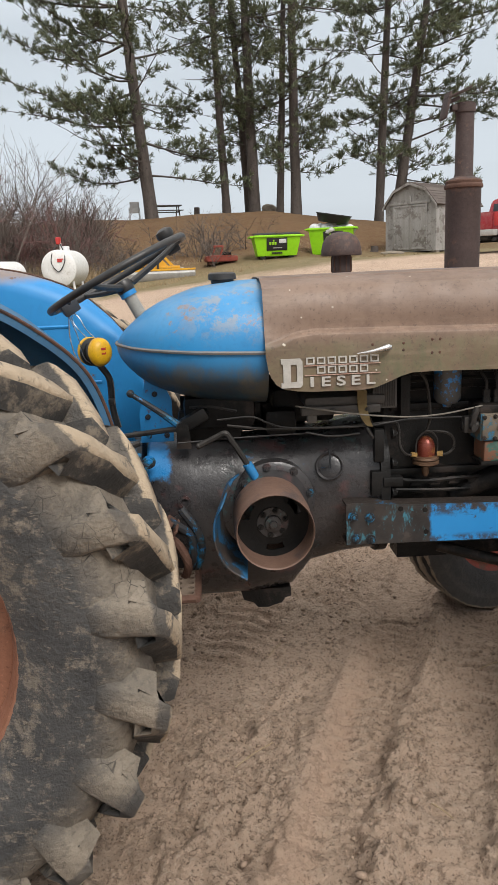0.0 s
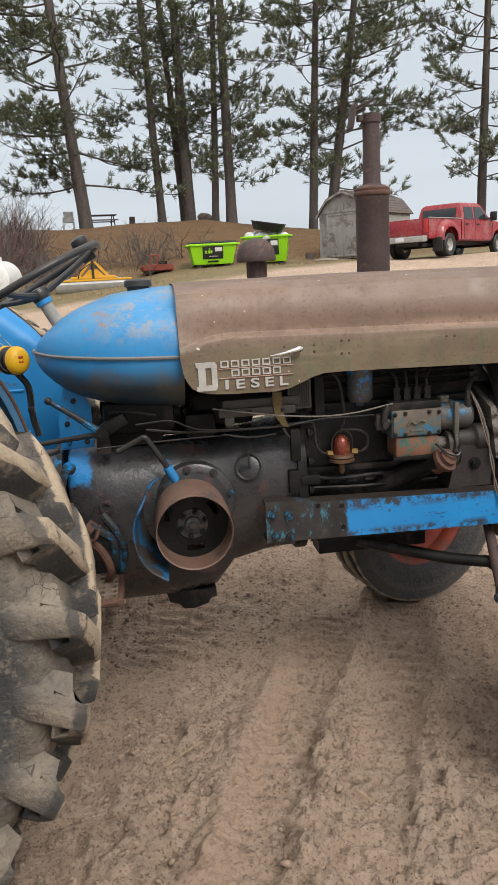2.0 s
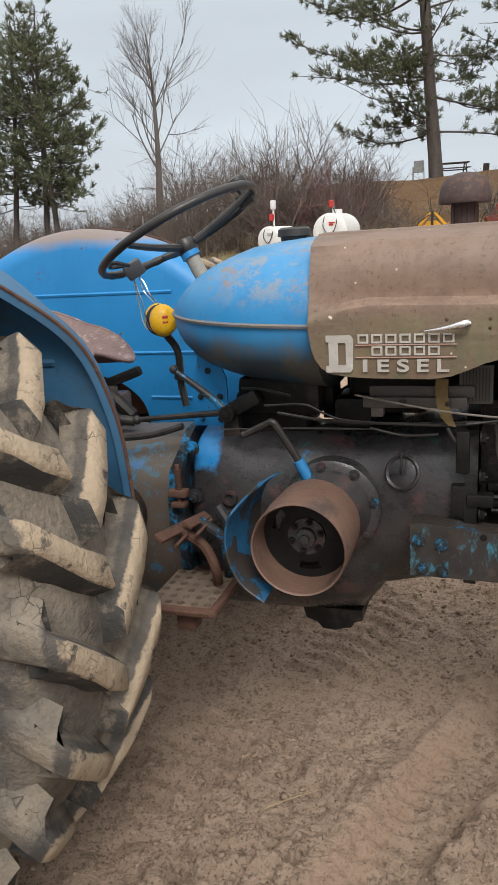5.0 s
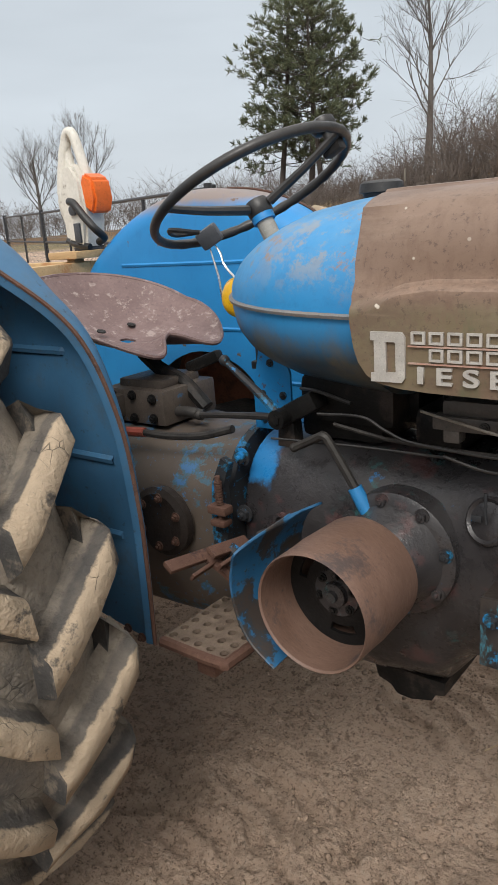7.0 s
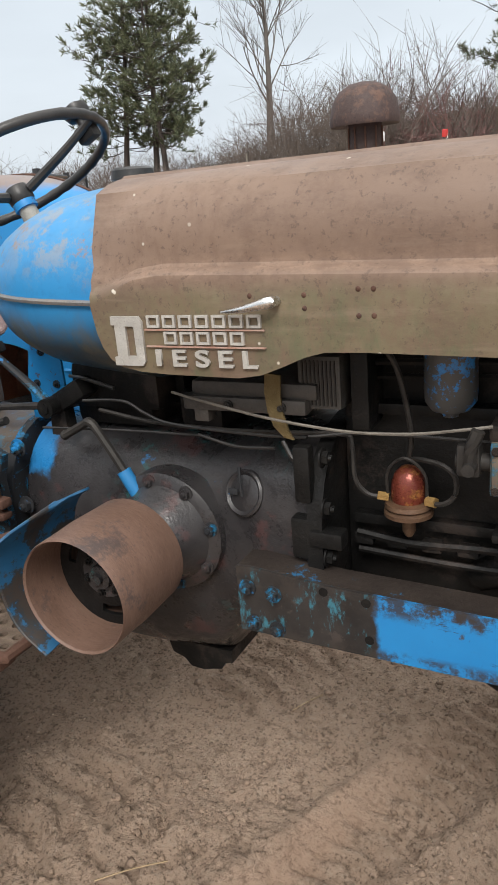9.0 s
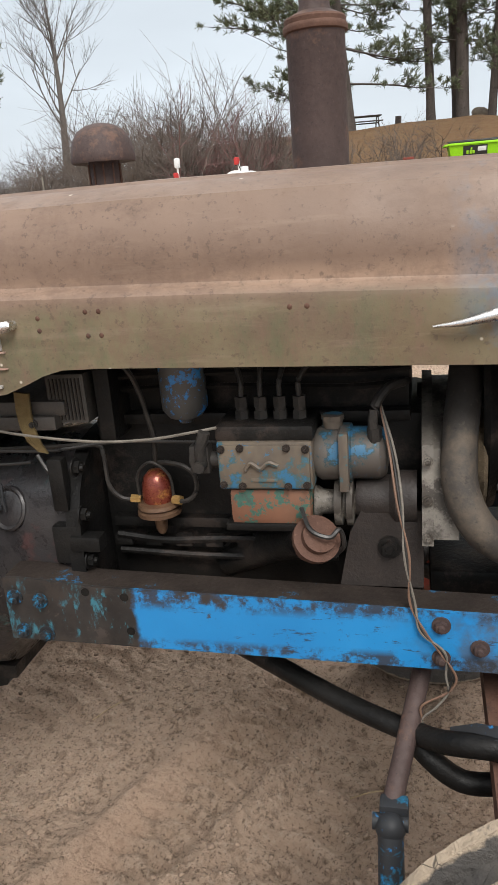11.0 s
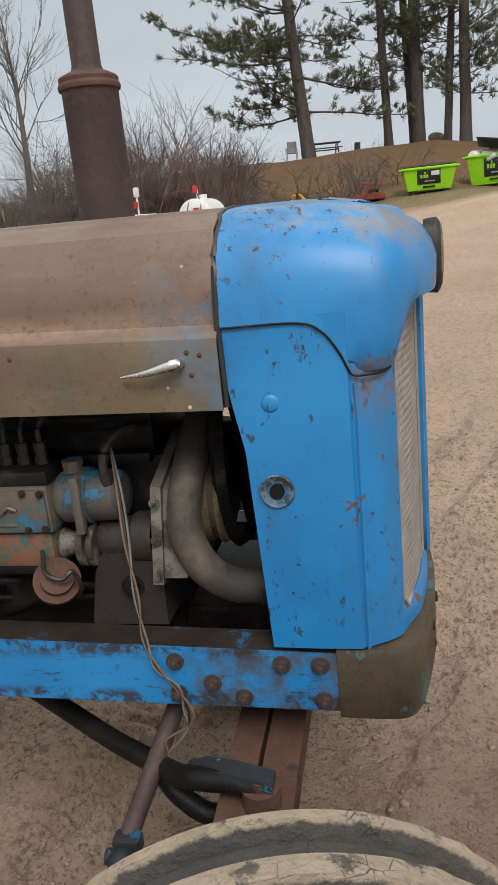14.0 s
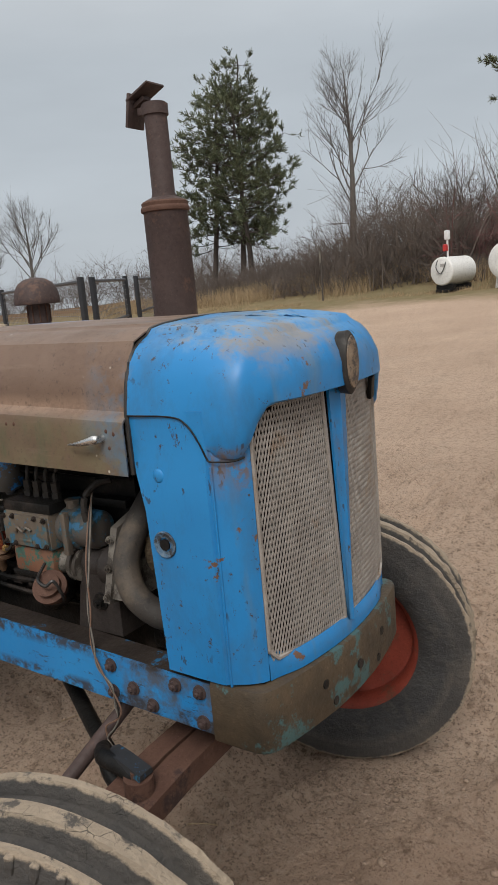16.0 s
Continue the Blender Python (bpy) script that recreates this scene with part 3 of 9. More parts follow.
# ---------------------------------------------------------------- mesh helpers
def finish(bm, sharp=38):
    bmesh.ops.recalc_face_normals(bm, faces=bm.faces)
    lim = radians(sharp)
    for f in bm.faces:
        f.smooth = True
    for e in bm.edges:
        e.smooth = len(e.link_faces) == 2 and e.calc_face_angle(3.2) < lim
    return bm


def thing(name, at, label, category, group="", kind=""):
    ob = new(name)
    ob.location = at
    ob.empty_display_size = 0.1
    return tagged(ob, label, category, group, kind)


def part(name, bm, material, parent=None, label="", sharp=38):
    """Links a bmesh, given in world metres, as one mesh object under a thing or a part."""
    finish(bm, sharp)
    me = bpy.data.meshes.new(name)
    bm.to_mesh(me)
    bm.free()
    me.materials.append(material)
    return hang(new(name, me), parent, label)


def hang(ob, parent, label=""):
    if parent is not None:
        ob.parent = parent
        if parent.type == "EMPTY":
            ob.matrix_parent_inverse = Matrix.Translation(-Vector(parent.location))
    return tagged(ob, label)


def islands(name, bm, material, parent=None, label="", sharp=38):
    """As part(), but every loose piece becomes a part of its own; returns the first."""
    bm.verts.ensure_lookup_table()
    left, first = set(bm.verts), None
    while left:
        todo, seen = [next(v for v in bm.verts if v in left)], set()
        while todo:
            v = todo.pop()
            if v in seen:
                continue
            seen.add(v)
            todo += [e.other_vert(v) for e in v.link_edges]
        left -= seen
        piece, twin = bmesh.new(), {}
        for v in bm.verts:
            if v in seen:
                twin[v] = piece.verts.new(v.co)
        for f in bm.faces:
            if f.verts[0] in seen:
                piece.faces.new([twin[v] for v in f.verts])
        ob = part(name, piece, material, parent, label, sharp)
        first = first or ob
    bm.free()
    return first


def raw(name, verts, faces, material, parent=None, label="", smooth=False):
    me = bpy.data.meshes.new(name)
    verts, faces = np.asarray(verts, dtype=np.float32), np.asarray(faces, dtype=np.int32)
    n = faces.shape[1]
    me.vertices.add(len(verts))
    me.vertices.foreach_set("co", verts.ravel())
    me.loops.add(faces.size)
    me.loops.foreach_set("vertex_index", faces.ravel())
    me.polygons.add(len(faces))
    me.polygons.foreach_set("loop_start", np.arange(0, faces.size, n, dtype=np.int32))
    me.polygons.foreach_set("use_smooth", np.full(len(faces), smooth))
    me.update(calc_edges=True)
    me.materials.append(material)
    return hang(new(name, me), parent, label)


def B():
    return bmesh.new()


def frame_of(axis):
    return Vector(axis).normalized().to_track_quat("Z", "Y").to_matrix().to_4x4()


def box(bm, c, s, bevel=0.0, rot=None, seg=2):
    m = Matrix.Translation(c) @ (rot or Matrix.Identity(4)) @ Matrix.Diagonal((*s, 1))
    made = bmesh.ops.create_cube(bm, size=1.0, matrix=m)
    if bevel:
        edges = list({e for v in made["verts"] for e in v.link_edges})
        bmesh.ops.bevel(bm, geom=edges, offset=bevel, segments=seg, profile=0.6, affect="EDGES")
    return bm


def cyl(bm, a, b, r, r2=None, seg=16, caps=True):
    a, b = Vector(a), Vector(b)
    m = Matrix.Translation((a + b) / 2) @ frame_of(b - a)
    bmesh.ops.create_cone(bm, cap_ends=caps, segments=seg, radius1=r, radius2=r if r2 is None else r2, depth=(b - a).length, matrix=m)
    return bm


def ball(bm, c, r, seg=14, squash=(1, 1, 1)):
    bmesh.ops.create_uvsphere(bm, u_segments=seg, v_segments=max(6, seg // 2), radius=r, matrix=Matrix.Translation(c) @ Matrix.Diagonal((*squash, 1)))
    return bm


def lathe(bm, prof, origin, axis, seg=32, wobble=0.0):
    """Turns a profile of (radius, height) round an axis."""
    m = Matrix.Translation(origin) @ frame_of(axis)
    rings = []
    for r, h in prof:
        rings.append([bm.verts.new(m @ Vector(((r + (wobble * noise.noise((math.cos(a) * 14, math.sin(a) * 14, h * 40)) if wobble and r > 0.38 or wobble > 0.02 else 0)) * math.cos(a), (r) * math.sin(a), h))) for a in (2 * math.pi * i / seg for i in range(seg))])
    for p, q in zip(rings, rings[1:]):
        for i in range(seg):
            j = (i + 1) % seg
            bm.faces.new((p[i], p[j], q[j], q[i]))
    for ring, (r, h) in ((rings[0], prof[0]), (rings[-1], prof[-1])):
        if r < 0.02:
            bm.faces.new(ring)
    return bm


def spline(pts, n=6):
    pts = [Vector(p) for p in pts]
    if len(pts) < 3:
        return pts
    ext = [pts[0] * 2 - pts[1], *pts, pts[-1] * 2 - pts[-2]]
    out = []
    for i in range(1, len(ext) - 2):
        p0, p1, p2, p3 = ext[i - 1:i + 3]
        for k in range(n):
            t = k / n
            out.append(0.5 * (2 * p1 + (p2 - p0) * t + (2 * p0 - 5 * p1 + 4 * p2 - p3) * t * t + (3 * p1 - p0 - 3 * p2 + p3) * t ** 3))
    return out + [pts[-1]]


def tube(bm, pts, r, seg=8, n=6, taper=None, caps=True, closed=False):
    pts = spline(pts, n)
    up, rings = Vector((0.13, 0.21, 0.97)), []
    for i, p in enumerate(pts):
        d = (pts[min(i + 1, len(pts) - 1)] - pts[max(i - 1, 0)]).normalized()
        side = d.cross(up)
        if side.length < 0.2:
            side = d.cross(Vector((1, 0.1, 0)))
        side.normalize()
        other = side.cross(d)
        k = r if taper is None else r + (taper - r) * i / (len(pts) - 1)
        rings.append([bm.verts.new(p + k * (math.cos(a) * side + math.sin(a) * other)) for a in (2 * math.pi * j / seg for j in range(seg))])
    for p, q in zip(rings, rings[1:]):
        for i in range(seg):
            j = (i + 1) % seg
            bm.faces.new((p[i], p[j], q[j], q[i]))
    if caps:
        bm.faces.new(rings[0]), bm.faces.new(rings[-1])
    return bm


def loft(bm, rings, closed=True, caps=False):
    made = [[bm.verts.new(p) for p in ring] for ring in rings]
    for p, q in zip(made, made[1:]):
        m = len(p)
        for i in range(m if closed else m - 1):
            j = (i + 1) % m
            bm.faces.new((p[i], p[j], q[j], q[i]))
    if caps:
        bm.faces.new(made[0]), bm.faces.new(made[-1])
    return bm


def prism(bm, pts, a, b, axis="y"):
    """A flat outline, given in the two other axes, drawn out along one axis from a to b."""
    put = {"x": lambda u, v, w: (w, u, v), "y": lambda u, v, w: (u, w, v), "z": lambda u, v, w: (u, v, w)}[axis]
    return loft(bm, [[put(u, v, a) for u, v in pts], [put(u, v, b) for u, v in pts]], True, True)


def solid(ob, t, offset=-1):
    m = ob.modifiers.new("thickness", "SOLIDIFY")
    m.thickness, m.offset = t, offset
    return ob


def lerp_table(x, table):
    return float(np.interp(x, [a for a, _ in table], [b for _, b in table]))


def bolt(parent, p, axis=(0, -1, 0), r=0.011, mat=None, washer=True):
    bm = B()
    p, a = Vector(p), Vector(axis).normalized()
    if washer:
        cyl(bm, p, p + a * 0.003, r * 1.45, seg=14)
    cyl(bm, p + a * 0.003, p + a * (0.003 + r * 0.8), r, seg=6)
    cyl(bm, p + a * (0.003 + r * 0.8), p + a * (0.005 + r * 1.1), r * 0.55, r * 0.4, seg=8)
    return part("bolt", bm, mat or RUST, parent)


# ---------------------------------------------------------------- the ground
def fbm(x, y, scale, octaves=4, seed=0):
    """Smooth value noise on arrays."""
    total, amp = np.zeros_like(x), 1.0
    for o in range(octaves):
        u, v = x * scale + 17.3 * o + seed, y * scale - 9.1 * o + seed * 1.7
        iu, iv = np.floor(u).astype(np.int64), np.floor(v).astype(np.int64)
        fu, fv = u - iu, v - iv
        fu, fv = fu * fu * (3 - 2 * fu), fv * fv * (3 - 2 * fv)

        def h(a, b):
            k = (a * 374761393 + b * 668265263 + seed * 974711) & 0x7FFFFFFF
            k = ((k ^ (k >> 13)) * 1274126177) & 0x7FFFFFFF
            return ((k ^ (k >> 16)) & 0xFFFF) / 32767.5 - 1.0
        total += amp * ((h(iu, iv) * (1 - fu) + h(iu + 1, iv) * fu) * (1 - fv) + (h(iu, iv + 1) * (1 - fu) + h(iu + 1, iv + 1) * fu) * fv)
        amp, scale = amp * 0.5, scale * 2
    return total


def smooth(t):
    t = np.clip(t, 0, 1)
    return t * t * (3 - 2 * t)


def terrain(x, y):
    """Height of the yard and of the wooded bank behind it."""
    x, y = np.asarray(x, float), np.asarray(y, float)
    edge = np.interp(x, [-40, -12, -4, 0, 4, 10, 16, 40], [0.9, 0.72, 0.82, 1.20, 1.80, 1.78, 1.9, 2.2])
    yard = edge * np.clip((y - 3.5) / 22.5, 0, 1) ** 1.15
    crest = np.interp(x, [-60, -36, -22, -14, -8, 0, 6, 10, 15, 22, 40], [0.5, 0.8, 1.9, 3.2, 3.95, 3.55, 2.75, 2.3, 1.3, 0.5, 0.2])
    start = np.interp(x, [-4, 2, 7], [24.5, 26.0, 30.5])
    hill = crest * smooth((y - start) / (45.5 - start)) * (1 - 0.75 * smooth((y - 52) / 40.0))
    return yard + hill + 0.05 * fbm(x, y, 0.35, 3, 3) * np.clip((y - 12) / 8, 0, 1)


def ridged(x, y, scale, octaves, seed):
    """Creased noise with sharp crests, from 0 to about 1."""
    return np.clip(1.0 - 1.6 * np.abs(fbm(x, y, scale, octaves, seed)), 0, 1)


def rut_relief(x, y):
    """Wheel tracks, lug prints and trodden dirt round the tractor."""
    near = np.clip(1.4 - np.hypot(x - 0.8, (y - 2.8)) / 5.0, 0, 1)
    u = (x - 0.118) * 0.93 - (y - 1.548) * 0.367 + 0.022 * fbm(x, y, 2.1, 3, 5)
    v = (x - 0.118) * 0.367 + (y - 1.548) * 0.93
    wx, wy = x + 0.03 * fbm(x, y, 6, 2, 91), y + 0.03 * fbm(x, y, 6, 2, 92)
    rough = 0.35 + 0.65 * smooth(0.5 + 1.3 * fbm(x, y, 1.3, 3, 8))
    lump = smooth(0.5 + 1.5 * fbm(wx, wy * 1.35, 9.5, 4, 2))
    crumb = smooth(0.5 + 1.6 * fbm(wx, wy * 1.2, 24, 3, 12))
    pit = smooth(2.6 * (fbm(x, y, 15, 3, 61) - 0.38))
    z = 0.012 * fbm(x, y, 2.2, 3, 1) + rough * (0.021 * lump + 0.013 * crumb - 0.022 * pit + 0.0075 * fbm(x, y, 48, 2, 71))
    clod = smooth(2.5 * (fbm(x, y, 17, 3, 11) - 0.42))
    z += rough * 0.022 * clod
    foot = np.maximum(0, fbm(x, y, 6.5, 2, 21) - 0.22)
    z -= 0.045 * foot * smooth(0.2 - u * 3)
    for c, w, deep, pitch in ((0.095, 0.088, 0.026, 0.062), (0.40, 0.095, 0.016, 0.075), (-0.52, 0.14, 0.014, 0.085), (1.10, 0.12, 0.020, 0.07), (1.75, 0.13, 0.022, 0.08)):
        k = np.exp(-((u - c) / w) ** 6)
        lug = np.sin(2 * np.pi * (v + 0.35 * np.abs(u - c) + 0.008 * fbm(x, y, 9, 2, 44)) / pitch)
        z = z * (1 - 0.55 * k) - deep * k + 0.0105 * k * np.clip(lug * 2.2, -1, 1) * smooth(0.65 + 1.2 * fbm(x, y, 3.0, 2, 31))
    berm = np.exp(-((u + 0.042) / 0.027) ** 2)
    z = z * (1 - 0.45 * berm * np.clip((1.45 - v) / 0.5, 0, 1)) + 0.026 * berm * np.clip((1.45 - v) / 0.5, 0, 1) * (1 + 0.3 * fbm(x, y, 4, 2, 13))
    for c, w, high in ((0.245, 0.038, 0.040), (0.555, 0.050, 0.034), (0.93, 0.06, 0.025)):
        k = np.exp(-((u - c) / w) ** 2)
        z += k * (0.010 + high * np.maximum(0, fbm(x, y, 13, 3, 17) + 0.12) + 0.012 * ridged(x, y, 26, 2, 18))
    for wx, wy, s in ((1.34, 1.66, 0.24), (1.34, 3.06, 0.24), (-0.82, 1.55, 0.4), (-0.82, 3.17, 0.4)):
        k = np.exp(-(((x - wx) / s) ** 4 + ((y - wy) / s) ** 4))
        z = z * (1 - k) - 0.004 * k
    return near * z


def build_ground():
    def line(lo, hi, step, far, grow):
        mid = list(np.arange(lo, hi, step))
        left, right, d = [], [], step
        while len(left) < 90:
            d *= grow
            left.append((left[-1] if left else mid[0]) - d)
            right.append((right[-1] if right else mid[-1]) + d)
            if right[-1] > far:
                break
        return np.array(left[::-1] + mid + right)
    xs, ys = line(-1.1, 3.1, 0.0072, 2500, 1.15), line(1.15, 4.5, 0.0072, 2500, 1.15)
    gx, gy = np.meshgrid(xs, ys)
    gz = terrain(gx, gy) + rut_relief(gx, gy)
    n, m = len(xs), len(ys)
    idx = np.arange(n * m).reshape(m, n)
    faces = np.stack([idx[:-1, :-1], idx[:-1, 1:], idx[1:, 1:], idx[1:, :-1]], -1).reshape(-1, 4)
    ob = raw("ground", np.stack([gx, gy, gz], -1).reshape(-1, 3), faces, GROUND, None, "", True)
    tagged(ob, "rutted sandy dirt yard with tyre tracks rising to a litter-covered bank", "ground", "", "structure")


build_ground()

# ---------------------------------------------------------------- the tractor
CY = 2.36                      # centre line of the tractor, which points along +x
tractor = thing("tractor", (0.25, CY, 0.0), "old blue farm tractor with brown weathered hood and muddy tyres", "tractor")

HEM = [(0.162, 1.245), (0.168, 1.205), (0.176, 1.181), (0.191, 1.160), (0.211, 1.148), (0.25, 1.141), (0.30, 1.138), (0.43, 1.136), (0.47, 1.142), (0.51, 1.157), (0.54, 1.170), (0.574, 1.179), (0.64, 1.180), (0.92, 1.175), (1.288, 1.168)]


def hood():
    xs = [a for a, _ in HEM[:-2]] + list(np.linspace(0.70, 1.288, 14))
    rings = []
    for x in xs:
        hem, cr = lerp_table(x, HEM), lerp_table(x, [(0.154, 1.266), (0.19, 1.273), (0.225, 1.284), (0.258, 1.297), (0.30, 1.300), (0.82, 1.290), (1.29, 1.277)])
        top = lerp_table(x, [(0.154, 1.453), (0.7, 1.456), (1.29, 1.449)])
        deep = lerp_table(x, [(0.154, 0.35), (0.22, 0.8), (0.27, 1.0), (1.29, 1.0)])
        d = lambda v: 0.312 - (0.312 - v) * deep
        low = max(cr - 0.012, hem + 0.004)
        half = [(0.312, hem), (0.312, (hem + low) / 2), (0.312, low), (d(0.3105), cr - 0.005), (d(0.303), cr + 0.002), (d(0.293), cr + 0.006), (d(0.2885), cr + 0.011), (d(0.2875), cr + 0.020), (0.2885, cr + 0.042), (0.2865, cr + 0.070),
                (0.276, cr + 0.100), (0.255, top - 0.030), (0.222, top - 0.016), (0.190, top - 0.009), (0.178, top - 0.0075), (0.172, top - 0.003), (0.10, top), (0.0, top + 0.002)]
        rings.append([(x, CY - d, z) for d, z in half] + [(x, CY + d, z) for d, z in half[-2::-1]])
    ob = part("hood", loft(B(), rings, False), HOOD, tractor, "brown weathered sheet-metal hood with olive lower panels", 30)
    solid(ob, 0.003, 0)
    return ob


hood_ob = hood()


def catch(x, z):
    """A tapered chrome hood handle, pointed to the rear."""
    y = CY - 0.312
    pts = [(x - 0.088, y - 0.012, z - 0.010), (x - 0.05, y - 0.021, z - 0.005), (x - 0.012, y - 0.022, z + 0.003), (x + 0.006, y - 0.016, z + 0.005)]
    bm = B()
    rings = []
    for i, p in enumerate(spline(pts, 6)):
        k = i / 18
        a, b = 0.0015 + 0.0075 * min(1, k * 1.4) * (1 if k < 0.93 else 0.7), 0.002 + 0.006 * min(1, k * 1.5)
        rings.append([(p[0], p[1] + b * math.cos(t), p[2] + a * math.sin(t)) for t in (2 * math.pi * j / 10 for j in range(10))])
    loft(bm, rings, True, True)
    cyl(bm, (x, y + 0.002, z + 0.004), (x, y - 0.018, z + 0.004), 0.008, 0.006, 12)
    part("handle", bm, CHROME, hood_ob, "chrome hood handle")


catch(0.503, 1.250)
catch(1.232, 1.237)

for rx, rz in ((0.547, 1.262), (0.547, 1.243), (0.628, 1.269), (0.650, 1.269), (0.628, 1.232), (0.650, 1.232), (0.945, 1.262), (0.970, 1.262), (1.243, 1.255), (1.262, 1.250), (1.247, 1.222), (0.46, 1.262)):
    rb = B()
    ball(rb, (rx, CY - 0.3125, rz), 0.0045, 10, (1, 0.6, 1))
    part("rivet", rb, RUST, hood_ob)


def emblem():
    """Cast letters and bars on the hood side."""
    y0, y1 = CY - 0.3125, CY - 0.3185
    bm = B()
    x, z, w, h, s = 0.209, 1.152, 0.054, 0.081, 0.016
    outer = [(x, z), (x + w - 0.006, z), (x + w, z + 0.008), (x + w, z + h - 0.008), (x + w - 0.006, z + h), (x, z + h)]
    inner = [(x + 0.021, z + s), (x + w - s - 0.002, z + s), (x + w - s, z + s + 0.002), (x + w - s, z + h - s - 0.002), (x + w - s - 0.002, z + h - s), (x + 0.021, z + h - s)]
    for ya, yb in ((y0, y1),):
        fo = [[bm.verts.new((a, yy, b)) for a, b in loop] for yy in (ya, yb) for loop in (outer, inner)]
        n = 6
        for i in range(n):
            j = (i + 1) % n
            bm.faces.new((fo[0][i], fo[0][j], fo[2][j], fo[2][i]))
            bm.faces.new((fo[1][i], fo[1][j], fo[3][j], fo[3][i]))
            bm.faces.new((fo[2][i], fo[2][j], fo[3][j], fo[3][i]))
    box(bm, (x + 0.001, (y0 + y1) / 2, z + 0.007), (0.014, 0.0072, 0.014))
    box(bm, (x + 0.001, (y0 + y1) / 2, z + h - 0.007), (0.014, 0.0072, 0.014))
    plate = part("emblem", bm, SILVER, hood_ob, "cast silver letter emblem")
    bars = B()
    slant = (CY - 0.3155)
    box(bars, (0.375, slant, 1.2115), (0.214, 0.005, 0.0022))
    box(bars, (0.375, slant, 1.1845), (0.214, 0.005, 0.0022))
    part("emblem_bar", bars, two_tone("silver_and_red_strip", (0.42, 0.22, 0.16), (0.52, 0.40, 0.34), 40, 0.5, 0.2), hood_ob)

    def blocks(name, x0, x1, z0, z1, n):
        for i in range(n):
            b = B()
            w = (x1 - x0) / n
            cx, cz, ww, hh = x0 + w * (i + 0.5), (z0 + z1) / 2, w * 0.78, z1 - z0
            for sx in (-1, 1):
                box(b, (cx + sx * (ww / 2 - 0.0021), slant, cz), (0.0042, 0.005, hh))
                box(b, (cx, slant, cz + sx * (hh / 2 - 0.0018)), (ww - 0.0086, 0.005, 0.0036))
            part(name, b, SILVER, hood_ob)
    blocks("emblem_block", 0.270, 0.480, 1.2150, 1.2345, 7)
    blocks("emblem_block", 0.300, 0.450, 1.1885, 1.2085, 5)
    for i, letter in enumerate("IESEL"):
        font = bpy.data.curves.new("emblem_text", "FONT")
        font.body, font.size, font.extrude, font.offset = letter, 0.030, 0.003, 0.0006
        tmp = bpy.data.objects.new("tmp_text", font)
        scene.collection.objects.link(tmp)
        bpy.context.view_layer.update()
        me = bpy.data.meshes.new_from_object(tmp.evaluated_get(bpy.context.evaluated_depsgraph_get()))
        bpy.data.objects.remove(tmp)
        xs = [v.co.x for v in me.vertices]
        k = (0.010 if letter == "I" else 0.025) / (max(xs) - min(xs))
        me.transform(Matrix.Translation((0.284 + 0.042 * i - (0.010 if i else 0), slant, 1.1535)) @ Matrix.Rotation(radians(90), 4, "X") @ Matrix.Diagonal((k, 1.25, 1, 1)) @ Matrix.Translation((-min(xs), 0, 0)))
        me.materials.clear()
        me.materials.append(SILVER)
        hang(new("emblem_letter", me), hood_ob)


emblem()


def fuel_tank():
    tops = [(-0.278, 1.262), (-0.270, 1.285), (-0.255, 1.306), (-0.234, 1.327), (-0.178, 1.371), (-0.124, 1.400), (-0.035, 1.431), (0.071, 1.446), (0.162, 1.450)]
    lows = [(-0.278, 1.250), (-0.270, 1.230), (-0.251, 1.205), (-0.221, 1.175), (-0.166, 1.135), (-0.051, 1.098), (0.117, 1.078), (0.162, 1.074)]
    rings, seam = [], []
    for x in [-0.278, -0.274, -0.266, -0.254, -0.238, -0.215, -0.18, -0.14, -0.09, -0.03, 0.04, 0.10, 0.172]:
        t, lo = lerp_table(x, tops), lerp_table(x, lows)
        sz = lerp_table(x, [(-0.28, 1.272), (-0.2, 1.265), (0.16, 1.250)])
        w = 0.288 * (1 - max(0.0, (0.06 - x) / 0.3385) ** 2.0) ** 0.60 if x < 0.06 else 0.288
        ring = []
        for i in range(40):
            a = 2 * math.pi * i / 40
            c, s = math.cos(a), math.sin(a)
            e = 2 / 2.5
            hgt = (t - sz) if s > 0 else (sz - lo)
            ring.append((x, CY - w * abs(c) ** e * (1 if c > 0 else -1), sz + hgt * abs(s) ** e * (1 if s > 0 else -1)))
        rings.append(ring)
        seam.append((x, w, sz))
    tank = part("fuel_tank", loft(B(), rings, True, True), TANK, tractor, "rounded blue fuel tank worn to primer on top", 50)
    line = [(x, CY - w - 0.003, z) for x, w, z in seam[::-1]] + [(x, CY + w + 0.003, z) for x, w, z in seam[1:]]
    part("seam_flange", tube(B(), line, 0.0055, 6, 3), two_tone("worn_seam_edge", (0.20, 0.17, 0.14), (0.14, 0.16, 0.18), 20, 0.55), tank)
    bm = B()
    lathe(bm, [(0.005, 0.028), (0.034, 0.028), (0.042, 0.023), (0.044, 0.006), (0.036, 0.004), (0.034, -0.01), (0.005, -0.01)], (0.06, CY, 1.446), (0, 0, 1), 24)
    part("filler_cap", bm, BLACK_RUBBER, tank, "dark round filler cap")


fuel_tank()


